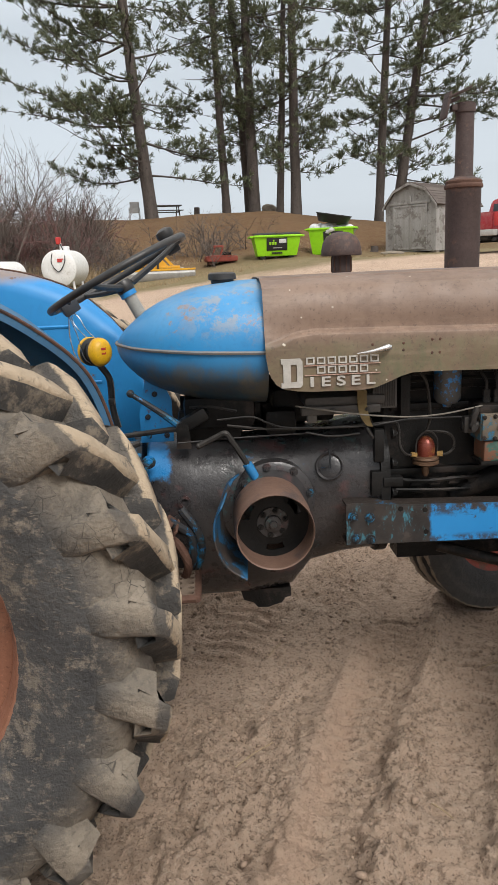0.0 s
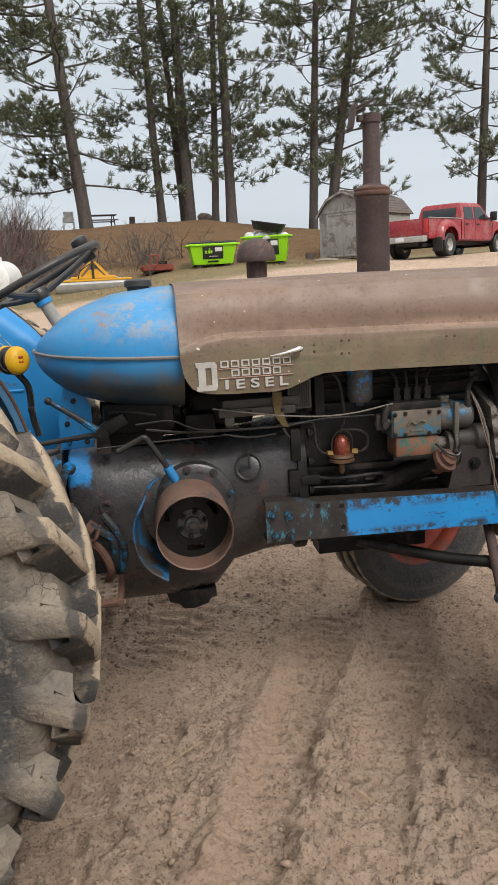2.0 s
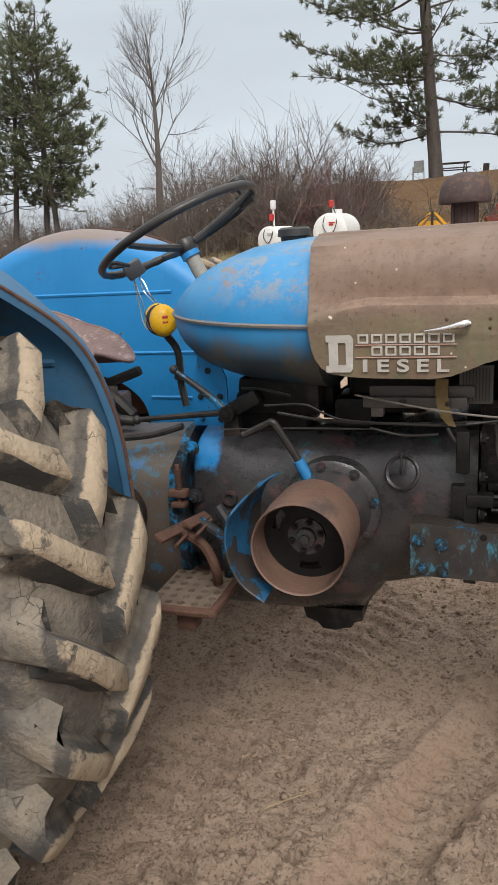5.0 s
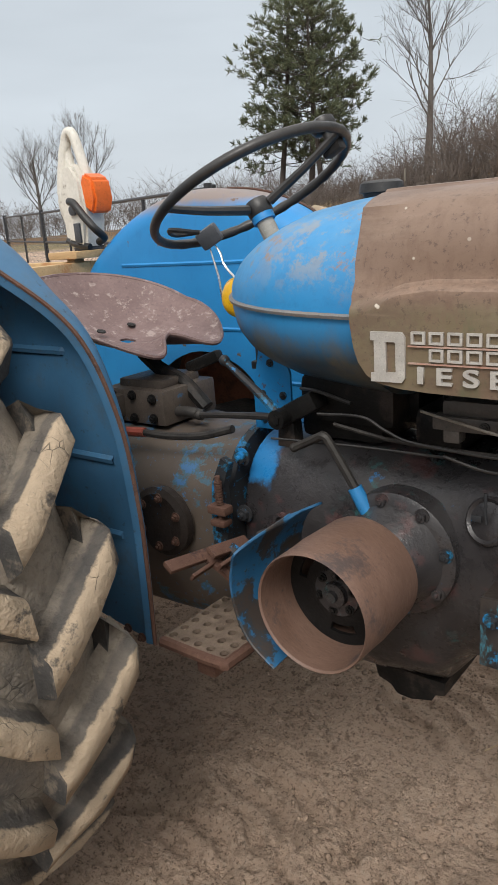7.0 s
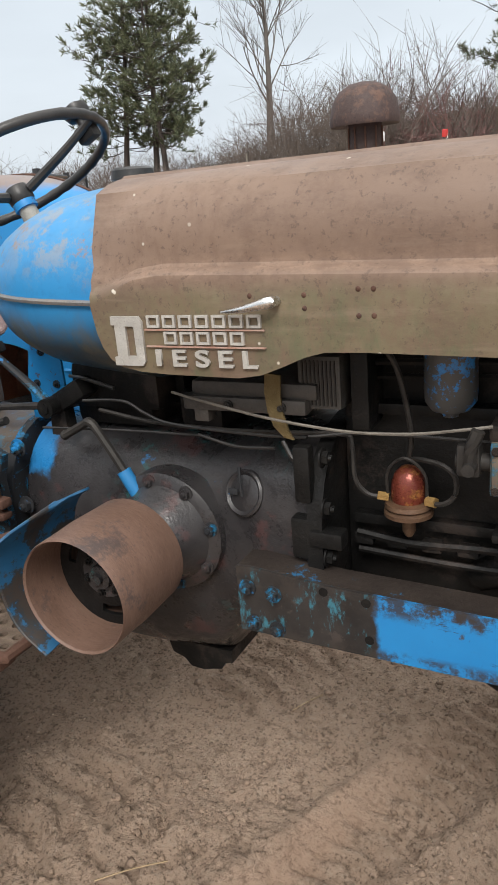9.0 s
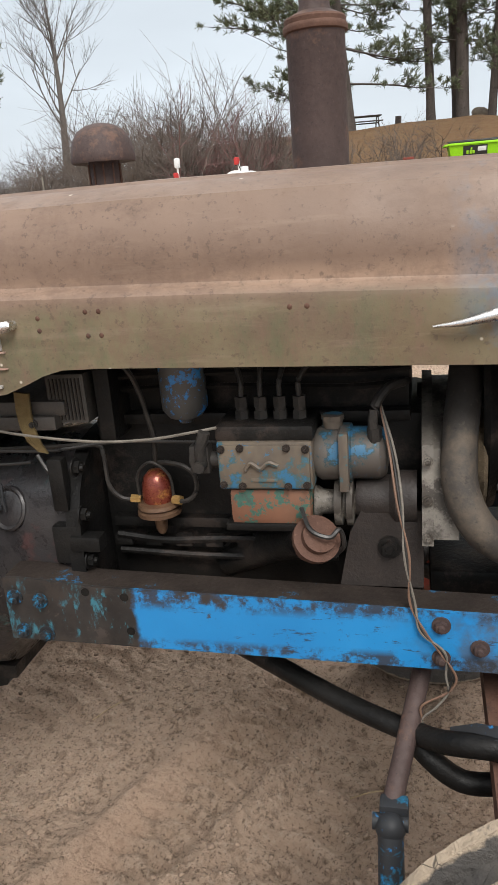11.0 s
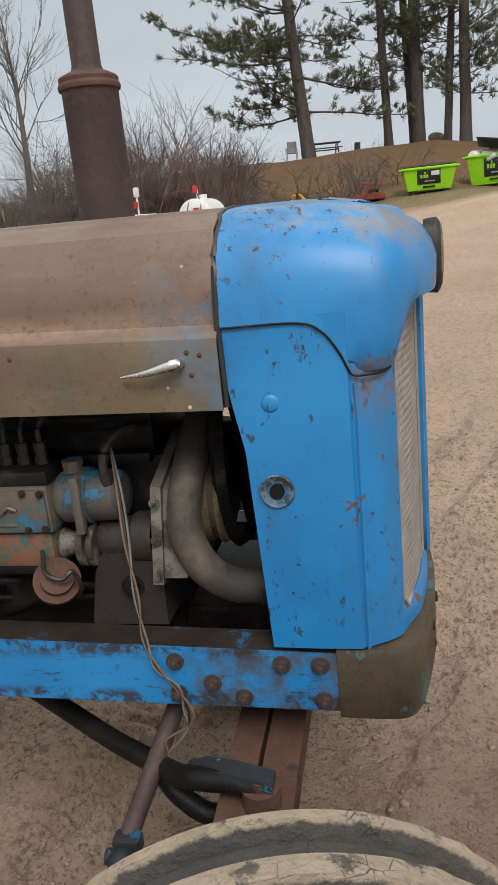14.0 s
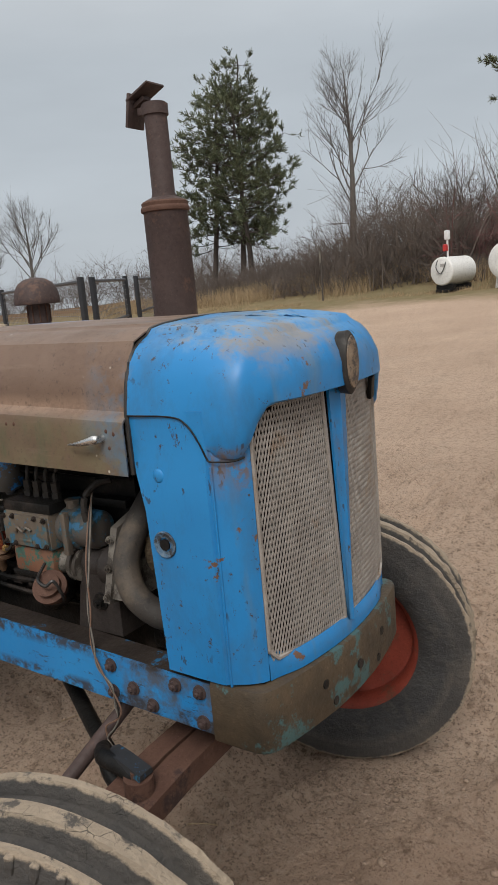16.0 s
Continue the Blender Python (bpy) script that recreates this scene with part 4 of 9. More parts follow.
def nose():
    # side profile of the cowl, drawn round the front in plan
    def plan(u, side_y, front_x, back_x, r):
        """Half outline from the rear of the side to the centre of the V front; u from 0 to 1."""
        corner = min(1.506 + 0.30 * (front_x - 1.566), front_x - 0.052)
        bow = min(1.534 + 0.45 * (front_x - 1.566), front_x - 0.030)
        pts = [(back_x, side_y), (corner - r, side_y), (corner, side_y + 0.012), (bow, side_y + 0.050), (front_x - 0.016, side_y + 0.14), (front_x, CY)]
        p = spline([(a, b, 0) for a, b in pts], 6)
        i = u * (len(p) - 1)
        k = min(int(i), len(p) - 2)
        q = p[k].lerp(p[k + 1], i - k)
        return q.x, q.y
    # top hood of the cowl: overhanging brow
    n = 25
    levels = [(1.208, 2.066, 1.566), (1.222, 2.060, 1.584), (1.262, 2.058, 1.600), (1.300, 2.060, 1.608), (1.345, 2.069, 1.610), (1.383, 2.083, 1.603), (1.404, 2.100, 1.590), (1.417, 2.118, 1.576), (1.425, 2.136, 1.562),
              (1.429, 2.142, 1.556), (1.439, 2.152, 1.549), (1.445, 2.19, 1.522), (1.449, 2.25, 1.49), (1.451, 2.31, 1.45)]
    rings = []
    for z, sy, fx in levels:
        half = []
        for i in range(n):
            x, y = plan(i / (n - 1), sy, fx, 1.292, 0.10)
            lift = 0.0
            if z < 1.30:
                t = smooth((0.272 - abs(y - CY)) / 0.055)
                lift = float(t) * (1.30 - z) * 0.92
            edge = lerp_table(x, [(1.292, 1.284), (1.405, 1.284), (1.435, 1.270), (1.457, 1.240), (1.472, 1.210), (1.485, 1.205)])
            sag = 0.014 * float(smooth((x - 1.38) / 0.18)) if z > 1.38 else 0.0
            half.append((x, y, max(z, edge) + lift - sag))
        rings.append(half + [(x, 2 * CY - y, z) for x, y, z in half[-2::-1]])
    cowl = part("nose_cowl", loft(B(), rings, False), NOSE, tractor, "bright blue front cowl with rust chips and faded top", 45)
    solid(cowl, 0.003, -1)
    # black strip added to close the see-through gap and draw the dark seam
    rim = [(1.290, CY - 0.300, 1.17), (1.289, CY - 0.300, 1.26)] + [(1.289, sy + 0.003, z - 0.002) for z, sy, _ in levels[3:]]
    part("cowl_seam_strip", tube(B(), rim + [(x, 2 * CY - y, z) for x, y, z in rim[::-1]], 0.0055, 6, 2), BLACK_RUBBER, cowl, "black strip along the cowl seam")
    cap = B()
    top = rings[-1]
    loft(cap, [top, [(x, CY + (y - CY) * 0.5, z + 0.0015) for x, y, z in top], [(x - 0.02 * (x > 1.4), CY + (y - CY) * 0.02, z + 0.002) for x, y, z in top]], False)
    part("nose_top", cap, NOSE, cowl)
    # side panels with the corner pillar, down to the bumper
    for s in (-1, 1):
        bm = B()
        rows = []
        for z in (0.773, 0.80, 0.90, 1.00, 1.10, 1.17, 1.20, 1.25, 1.295):
            back = lerp_table(z, [(0.773, 1.326), (1.10, 1.312), (1.16, 1.302), (1.19, 1.294), (1.30, 1.292)])
            row = []
            for x, d in ((back, 0.300), (1.40, 0.302), (1.455, 0.302), (1.466, 0.301), (1.470, 0.296), (1.476, 0.296), (1.484, 0.290), (1.505, 0.278), (1.524, 0.262), (1.530, 0.252), (1.512, 0.244)):
                row.append((x, CY + s * (d - (0.004 if z > 1.19 else 0.0)), z))
            rows.append(row)
        loft(bm, rows, False)
        side = solid(part("side_panel", bm, NOSE, tractor, "", 28), 0.004, 0)
        cap = B()
        loft(cap, [[(x, CY + s * d, z) for x, d in ((1.470, 0.292), (1.484, 0.287), (1.503, 0.275), (1.521, 0.259), (1.527, 0.249), (1.512, 0.240))] for z in (1.205, 1.25, 1.31)], False)
        solid(part("pillar_top", cap, NOSE, side, "", 28), 0.004, 0)
        seam = [(1.292, CY + s * 0.302, 1.284), (1.400, CY + s * 0.302, 1.284), (1.435, CY + s * 0.302, 1.270), (1.457, CY + s * 0.301, 1.240), (1.470, CY + s * 0.299, 1.212), (1.478, CY + s * 0.2985, 1.205), (1.500, CY + s * 0.290, 1.204), (1.516, CY + s * 0.276, 1.204), (1.527, CY + s * 0.262, 1.208)]
        part("panel_bead", tube(B(), seam, 0.0018, 6, 6), DARK, side)
        bead = [(1.477, CY + s * 0.299, 1.195), (1.478, CY + s * 0.299, 1.14), (1.477, CY + s * 0.298, 1.0), (1.476, CY + s * 0.298, 0.77)]
        part("panel_bead", tube(B(), bead, 0.0026, 6, 4), NOSE, side)
        boss = B()
        lathe(boss, [(0.0265, 0.0), (0.0265, 0.003), (0.0245, 0.0045), (0.022, 0.003), (0.014, 0.002), (0.012, -0.02), (0.005, -0.02)], (1.354, CY + s * 0.303, 1.038), (0, s, 0), 28)
        part("crank_hole", boss, two_tone("pale_worn_ring", (0.03, 0.10, 0.20), (0.16, 0.22, 0.26), 90, 0.5, c=(0.03, 0.03, 0.032), cs=60, ct=(0.5, 0.6)), side)
        hole = B()
        cyl(hole, (1.354, CY + s * 0.298, 1.038), (1.354, CY + s * 0.3065, 1.038), 0.0115, seg=16)
        part("hole", hole, DARK, side)
        rb = B()
        ball(rb, (1.355, CY + s * 0.302, 1.172), 0.014, 14, (1, 0.35, 1))
        part("rivet", rb, NOSE, side)
    # front opening: centre bar, bottom bar, two mesh grilles
    bm = B()
    fx = lambda d: 1.571 - 0.040 * (abs(d) / 0.26) ** 2.0          # plan of the shallow V front
    for d0, d1 in ((-0.036, 0.036),):
        loft(bm, [[(fx(d) + 0.004 + 0.006 * (d == 0), CY + d * (1.0 if z > 1.1 else 1.0), z) for d in ((q * (0.2 + 0.8 * (z - 0.80) / 0.52)) for q in (d0, d0 * 0.4, 0, d1 * 0.4, d1))] for z in np.linspace(0.80, 1.32, 8)], False)
    solid(part("centre_bar", bm, NOSE, tractor), 0.006, 0)
    bm = B()
    ds = np.linspace(-0.247, 0.247, 33)
    loft(bm, [[(fx(d) + e - 0.010 * smooth((abs(d) - 0.17) / 0.07), CY + d, z + (z - 0.770) * 0.5 * smooth((abs(d) - 0.19) / 0.057)) for d in ds] for z, e in ((0.770, 0.004), (0.785, 0.004), (0.799, 0.002), (0.808, -0.004))], False)
    solid(part("bottom_bar", bm, NOSE, tractor), 0.005, 0)
    for s in (-1, 1):
        grille(s, fx)
    back = B()
    box(back, (1.44, CY, 1.04), (0.03, 0.50, 0.56), 0.004)
    part("radiator", back, DARK, tractor)
    fins = B()
    for i in range(40):
        box(fins, (1.4585, CY - 0.235 + 0.47 * i / 39, 1.04), (0.006, 0.003, 0.52))
    core = part("radiator_core", fins, PIPE, tractor)
    tagged(core, kind="stuff")
    bm = B()
    prof = []
    for i in range(24):
        a = 2 * math.pi * i / 24
        prof.append((CY + 0.030 * math.cos(a), 1.345 + (0.060 if math.sin(a) > 0 else 0.068) * math.sin(a)))
    loft(bm, [[(x, CY + (y - CY) * k, 1.345 + (z - 1.345) * k) for y, z in prof] for x, k in ((1.588, 0.95), (1.609, 0.98), (1.615, 0.86), (1.616, 0.4))], True, True)
    badge = part("badge", bm, PIPE, tractor, "oval silver-rimmed nose badge with tan worn centre")
    bm = B()
    loft(bm, [[(x, CY + (y - CY) * k, 1.345 + (z - 1.345) * k) for y, z in prof] for x, k in ((1.611, 0.84), (1.6175, 0.78), (1.620, 0.4))], True, True)
    part("badge_inlay", bm, two_tone("tan_worn_enamel", (0.15, 0.10, 0.065), (0.30, 0.23, 0.16), 40, 0.5, c=(0.05, 0.04, 0.035), cs=30, ct=(0.5, 0.6)), badge)
    bm = B()
    box(bm, (1.552, CY + 0.205, 1.262), (0.010, 0.024, 0.05), 0.002, pose(0, 0, 0, 12, 8, 10))
    part("badge_tab", bm, DARK, badge)
    # bumper casting under the nose
    outline = [(1.424, 0.302), (1.50, 0.302), (1.535, 0.296), (1.553, 0.272), (1.566, 0.22), (1.585, 0.10), (1.590, 0.0)]
    half = spline([(a, b, 0) for a, b in outline], 4)
    ring = [(p.x, CY - p.y) for p in half] + [(p.x, CY + p.y) for p in half[-2::-1]]
    bm = B()
    rings = []
    for z, k in ((0.642, 0.985), (0.648, 1.0), (0.760, 1.0), (0.768, 0.988)):
        rings.append([(1.424 + (x - 1.424) * k, CY + (y - CY) * k, z) for x, y in ring])
    loft(bm, rings, True, True)
    bump = part("front_bumper", bm, BUMPERM, tractor, "mossy brown cast front bumper", 40)
    for d, z in ((-0.13, 0.715), (-0.10, 0.665), (0.0, 0.70), (0.10, 0.665), (0.13, 0.715)):
        h = B()
        cyl(h, (fx(d) - 0.01, CY + d, z), (1.5925 - 0.03 * (abs(d) / 0.26) ** 1.3 + 0.002, CY + d, z), 0.010, seg=14)
        part("bolt_hole", h, DARK, bump)


def grille(s, fx):
    """Expanded-metal mesh in a thin rim."""
    d0, d1 = 0.010, 0.246
    def top(d):
        return 1.318 - 0.036 * ((d - d0) / (d1 - d0)) ** 1.4
    def inner(z):
        return 0.010 + 0.036 * (z - 0.806) / 0.49
    bm = B()
    w, h, t = 0.0078, 0.0125, 0.0011
    nu, nv = int((d1 - d0) / w), int((1.30 - 0.806) / h)
    def strand(p, q):
        a = Vector((q[0] - p[0], 0, 0))
        p, q = Vector(p), Vector(q)
        n = Vector((0, -(q.z - p.z), q.y - p.y)).normalized() * t
        v = [bm.verts.new(p - n), bm.verts.new(p + n), bm.verts.new(q + n), bm.verts.new(q - n)]
        o = Vector((0.0022, 0, 0))
        u = [bm.verts.new(k.co + o) for k in v]
        bm.faces.new(u)
        bm.faces.new((v[0], u[0], u[3], v[3])), bm.faces.new((v[1], u[1], u[2], v[2]))
    for j in range(nv):
        z = 0.806 + h * j
        for i in range(nu):
            d = d0 + w * (i + 0.5 * (j % 2))
            for e, g in ((w / 2, h), (-w / 2, h)):
                q = d + e
                if min(q, d) < inner(z) or q > d1 or z + g > top(min(max(q, d0), d1)):
                    continue
                strand((fx(d) - 0.006, CY + s * d, z), (fx(q) - 0.006, CY + s * q, z + g))
    g = part("grille", bm, MESH_STEEL, tractor, "galvanised expanded-metal grille", 180)
    rim = [(0.010, 0.806), (inner(1.05), 1.05)] + [(d, top(d)) for d in np.linspace(0.046, d1, 8)] + [(d1, 1.0), (d1, 0.83), (d1 - 0.02, 0.808), (d0, 0.806)]
    rb = B()
    for a, b in zip(rim, rim[1:]):
        pa, pb = (fx(a[0]) - 0.003, CY + s * a[0], a[1]), (fx(b[0]) - 0.003, CY + s * b[0], b[1])
        cyl(rb, pa, pb, 0.0045, seg=6)
    part("grille_rim", rb, MESH_STEEL, g)


nose()


def rails():
    for s in (-1, 1):
        bm = B()
        y0, y1 = CY + s * 0.300, CY + s * 0.294
        web = [(0.384, 0.672), (0.384, 0.797), (0.41, 0.799), (0.56, 0.786), (1.424, 0.759), (1.424, 0.656)]
        prism(bm, web, y0, y1)
        rail = part("frame_rail", bm, RAIL, tractor, "blue steel side rail, oily and worn to dark metal")
        yf = CY + s * 0.2935
        bm = B()
        flange = [(0.384, 0.796), (0.41, 0.798), (0.56, 0.785), (1.424, 0.758)]
        for (xa, za), (xb, zb) in zip(flange, flange[1:]):
            loft(bm, [[(xa, yf, za), (xa, CY + s * 0.232, za), (xa, CY + s * 0.232, za - 0.008), (xa, yf, za - 0.008)], [(xb, yf, zb), (xb, CY + s * 0.232, zb), (xb, CY + s * 0.232, zb - 0.008), (xb, yf, zb - 0.008)]], True, True)
        part("top_flange", bm, GREASE, rail, "greasy brown-black top flange")
        bm = B()
        loft(bm, [[(0.384, yf, 0.673), (0.384, CY + s * 0.232, 0.673), (0.384, CY + s * 0.232, 0.681), (0.384, yf, 0.681)], [(1.424, yf, 0.657), (1.424, CY + s * 0.232, 0.657), (1.424, CY + s * 0.232, 0.665), (1.424, yf, 0.665)]], True, True)
        part("bottom_flange", bm, GREASE, rail)
        yb = CY + s * 0.300
        for x, z in ((0.404, 0.759), (0.453, 0.754), (0.411, 0.690), (0.456, 0.686), (1.157, 0.743), (1.217, 0.704), (1.157, 0.683), (1.335, 0.741), (1.397, 0.740), (1.400, 0.676), (1.268, 0.678)):
            bolt(rail, (x, yb, z), (0, s, 0), 0.0105, STACK if x > 1 else BLUEGRIME)
        for x, z in ((0.618, 0.768), (0.622, 0.70), (0.545, 0.775)):
            h = B()
            cyl(h, (x, CY + s * 0.293, z), (x, CY + s * 0.3012, z), 0.008, seg=14)
            part("bolt_hole", h, DARK, rail)


rails()


WHEEL_AT = {-1: (1.37, 1.650, 0.380), 1: (1.200, 3.02, 0.396)}     # front wheels stand steered to the left
STEER = radians(17)


def wheels():
    # rear wheels: deep-lugged tyres
    c, R, half = Vector((-0.82, 0, 0.735)), 0.735, 0.185
    carc = [(0.40, -0.13), (0.43, -0.150), (0.50, -0.178), (0.57, -0.183), (0.615, -0.172), (0.648, -0.148), (0.672, -0.10), (0.680, 0.0), (0.672, 0.10), (0.648, 0.148), (0.615, 0.172), (0.57, 0.183), (0.50, 0.178), (0.43, 0.150), (0.40, 0.13)]
    hub_r = [(0.40, -0.13), (0.425, -0.142), (0.42, -0.125), (0.395, -0.115), (0.375, -0.07), (0.37, 0.0), (0.375, 0.07), (0.395, 0.115), (0.42, 0.125), (0.425, 0.142), (0.40, 0.13)]
    for s in (-1, 1):
        o = Vector((c.x, CY + s * 0.81, c.z))
        wheel = part("rear_wheel", lathe(B(), hub_r, o, (0, 1, 0), 56), RUSTRIM, tractor, "rear wheel with rust-orange rim")
        tyre = part("tyre", lathe(B(), carc, o, (0, 1, 0), 88), TYRE_REAR, wheel, "deep-lugged muddy black tyre", 40)
        disc = B()
        lathe(disc, [(0.385, 0.02), (0.33, 0.03), (0.25, 0.06), (0.14, 0.065), (0.12, 0.09), (0.06, 0.095), (0.055, 0.12), (0.01, 0.12)], o, (0, s, 0), 40)
        lathe(disc, [(0.385, 0.005), (0.33, 0.015), (0.25, 0.045), (0.14, 0.05), (0.01, 0.05)], o, (0, s, 0), 40)
        part("disc", disc, RUSTRIM, wheel)
        n = 21
        for side in (-1, 1):
            for k in range(n):
                th0 = 2 * math.pi * (k + (0.5 if side > 0 else 0)) / n + 0.12
                bar = part("lug", lug(o, th0, side, R), TYRE_REAR, tyre, "", 75)
                # shade painted on each bar's lower flank; the upper flank keeps the mud colour
                bar.data.materials.append(SHADED_FLANK)
                for face in bar.data.polygons:
                    face.material_index = 1 if face.index % 8 in (0, 1, 7) else 0
    # front wheels: ribbed tyres
    half = [(0.245, 0.068), (0.262, 0.086), (0.30, 0.098), (0.345, 0.101), (0.375, 0.099), (0.398, 0.096), (0.412, 0.092), (0.417, 0.089), (0.416, 0.076), (0.408, 0.072), (0.386, 0.066), (0.385, 0.026), (0.408, 0.019), (0.419, 0.015), (0.420, 0.0)]
    prof = [(r, -w) for r, w in half] + [(r, w) for r, w in half[-2::-1]]
    rim = [(0.245, -0.068), (0.272, -0.080), (0.268, -0.072), (0.242, -0.060), (0.226, -0.035), (0.222, 0.0), (0.226, 0.035), (0.242, 0.060), (0.268, 0.072), (0.272, 0.080), (0.245, 0.068)]
    for s in (-1, 1):
        o = Vector((1.34, CY + s * 0.70, 0.42))
        wheel = part("front_wheel", lathe(B(), rim, o, (0, 1, 0), 48), REDRIM, tractor, "front wheel with faded red rim")
        part("tyre", lathe(B(), prof, o, (0, 1, 0), 220, 0.012), TYRE_FRONT, wheel, "dusty three-rib black tyre", 50)
        wheel.matrix_basis = Matrix.Translation(WHEEL_AT[s]) @ Matrix.Rotation(STEER, 4, "Z") @ Matrix.Scale(WHEEL_AT[s][2] / 0.42, 4) @ Matrix.Translation(-o)
        d = B()
        lathe(d, [(0.235, 0.02), (0.20, 0.035), (0.15, 0.03), (0.10, 0.05), (0.055, 0.055), (0.05, 0.095), (0.035, 0.10), (0.01, 0.10)], o, (0, s, 0), 36)
        lathe(d, [(0.235, 0.005), (0.20, 0.02), (0.15, 0.015), (0.08, 0.01), (0.06, -0.04), (0.01, -0.04)], o, (0, s, 0), 36)
        part("disc", d, REDRIM, wheel)
        for k in range(56):
            a = 2 * math.pi * k / 56
            for side in (-1,) if s < 0 else (1,):
                b = B()
                m = Matrix.Translation(o) @ Matrix.Rotation(-a, 4, "Y")
                box(b, (0.396, side * 0.0945, 0), (0.034, 0.012, 0.017), 0.003, None, 1)
                bmesh.ops.transform(b, matrix=m, verts=b.verts)
                part("shoulder_block", b, TYRE_FRONT, wheel)


def lug(o, th0, side, R):
    """One tread bar: wraps the shoulder, then sweeps forward to the middle of the tread."""
    stations = [(0.181, 0.560, 0.022, 0.003), (0.189, 0.600, 0.012, 0.012), (0.194, 0.645, 0.003, 0.030), (0.195, 0.690, -0.008, 0.040), (0.188, 0.718, -0.022, 0.052), (0.162, 0.728, -0.050, 0.056), (0.110, 0.733, -0.115, 0.056), (0.055, 0.735, -0.185, 0.056), (0.004, 0.735, -0.235, 0.056)]
    rnd = random.Random(int(th0 * 1000) + side)
    bm = B()
    rings = []
    for i, (w, r, da, hgt) in enumerate(stations):
        ring = []
        wid = (0.033 if i > 3 else 0.036) * (1 + rnd.uniform(-0.06, 0.06))
        r = r + rnd.uniform(-0.004, 0.002)
        shoulder = i < 4
        for u, q in ((-1.6, 0), (-1.22, 0.5), (-1.02, 0.84), (-0.80, 1.0), (0.80, 1.0), (1.02, 0.84), (1.30, 0.5), (2.0, 0)):
            rr = r - (1 - q) * hgt - (0.012 if q == 0 else 0) + rnd.uniform(-0.0025, 0.0025)
            ww = w - ((1 - q) * 0.045 if shoulder else 0)
            if shoulder:
                rr = r - (0.002 if q == 0 else 0)
            a = th0 + da + u * wid / 0.72 * (0.72 / max(r, 0.6))
            ring.append((o.x + rr * math.cos(a), o.y + side * ww, o.z + rr * math.sin(a)))
        rings.append(ring)
    return loft(bm, rings, True, True)


wheels()


def fender(s):
    outline = [(-0.232, 0.600, 0.006), (-0.226, 0.75, 0.008), (-0.226, 0.90, 0.010), (-0.245, 1.08, 0.016), (-0.298, 1.245, 0.045), (-0.40, 1.360, 0.11), (-0.52, 1.440, 0.17), (-0.70, 1.503, 0.20), (-0.87, 1.525, 0.20), (-1.05, 1.500, 0.20), (-1.25, 1.415, 0.20), (-1.42, 1.285, 0.20), (-1.52, 1.13, 0.20), (-1.58, 0.95, 0.20)]
    pts = spline([(x, z, w) for x, z, w in outline], 5)
    yi, c = CY + s * 0.46, Vector((-0.85, 0.70))
    rings = []
    for i, p in enumerate(pts):
        q = pts[min(i + 1, len(pts) - 1)] - pts[max(i - 1, 0)]
        n = Vector((q.y, -q.x)).normalized()
        if n.dot(Vector((p.x, p.y)) - c) < 0:
            n = -n
        w = max(p.z, 0.006)
        r = min(0.07, w * 0.8)
        inset = lambda d: (p.x - n.x * d, p.y - n.y * d)
        ring = []
        deep = Vector((p.x, p.y)).lerp(c, 0.62)
        mid = Vector((p.x, p.y)).lerp(c, 0.3)
        ring.append((deep.x, yi, max(deep.y, 0.60)))
        ring.append((mid.x, yi, max(mid.y, 0.60)))
        for k in range(6):
            a = math.pi / 2 * k / 5
            x, z = inset(r * (1 - math.sin(a)))
            ring.append((x, yi + s * r * (1 - math.cos(a)), z))
        x, z = inset(0.004)
        ring.append((x, yi + s * w, z))
        x, z = inset(0.020)
        ring.append((x, yi + s * (w + 0.004), z))
        rings.append(ring)
    f = part("fender", loft(B(), rings, False), FENDER_DULL if s < 0 else FENDER_FAR, tractor, "dull blue sheet-metal fender" if s < 0 else "bright blue fender with brown weathered crown", 40)
    solid(f, 0.004, 0)
    for z, xa, xb in ((1.20, -0.40, -1.2), (0.99, -0.30, -1.3), (0.83, -0.29, -0.6)):
        if s > 0:
            part("fender_rib", tube(B(), [(xa - 0.1, yi, z + 0.10), (xa - 0.3, yi, z + 0.10), (xb, yi, z + 0.10)], 0.007, 6, 2), FENDER_FAR, f)
        else:
            part("fender_rib", tube(B(), [(xa, yi, z), (xa - 0.08, yi - 0.002, z), (xb, yi - 0.002, z)], 0.009, 6, 2), FENDER_DULL, f)
    edge = B()
    tube(edge, [(p.x, yi + s * max(p.z, 0.006), p.y) for p in pts], 0.0045, 6, 2)
    part("fender_edge", edge, RUST, f)
    for z in (0.605, 0.615):
        bolt(f, (-0.25 - (z - 0.6) * 4, yi + s * 0.004, z), (0, s, 0), 0.007)


fender(-1)
fender(1)


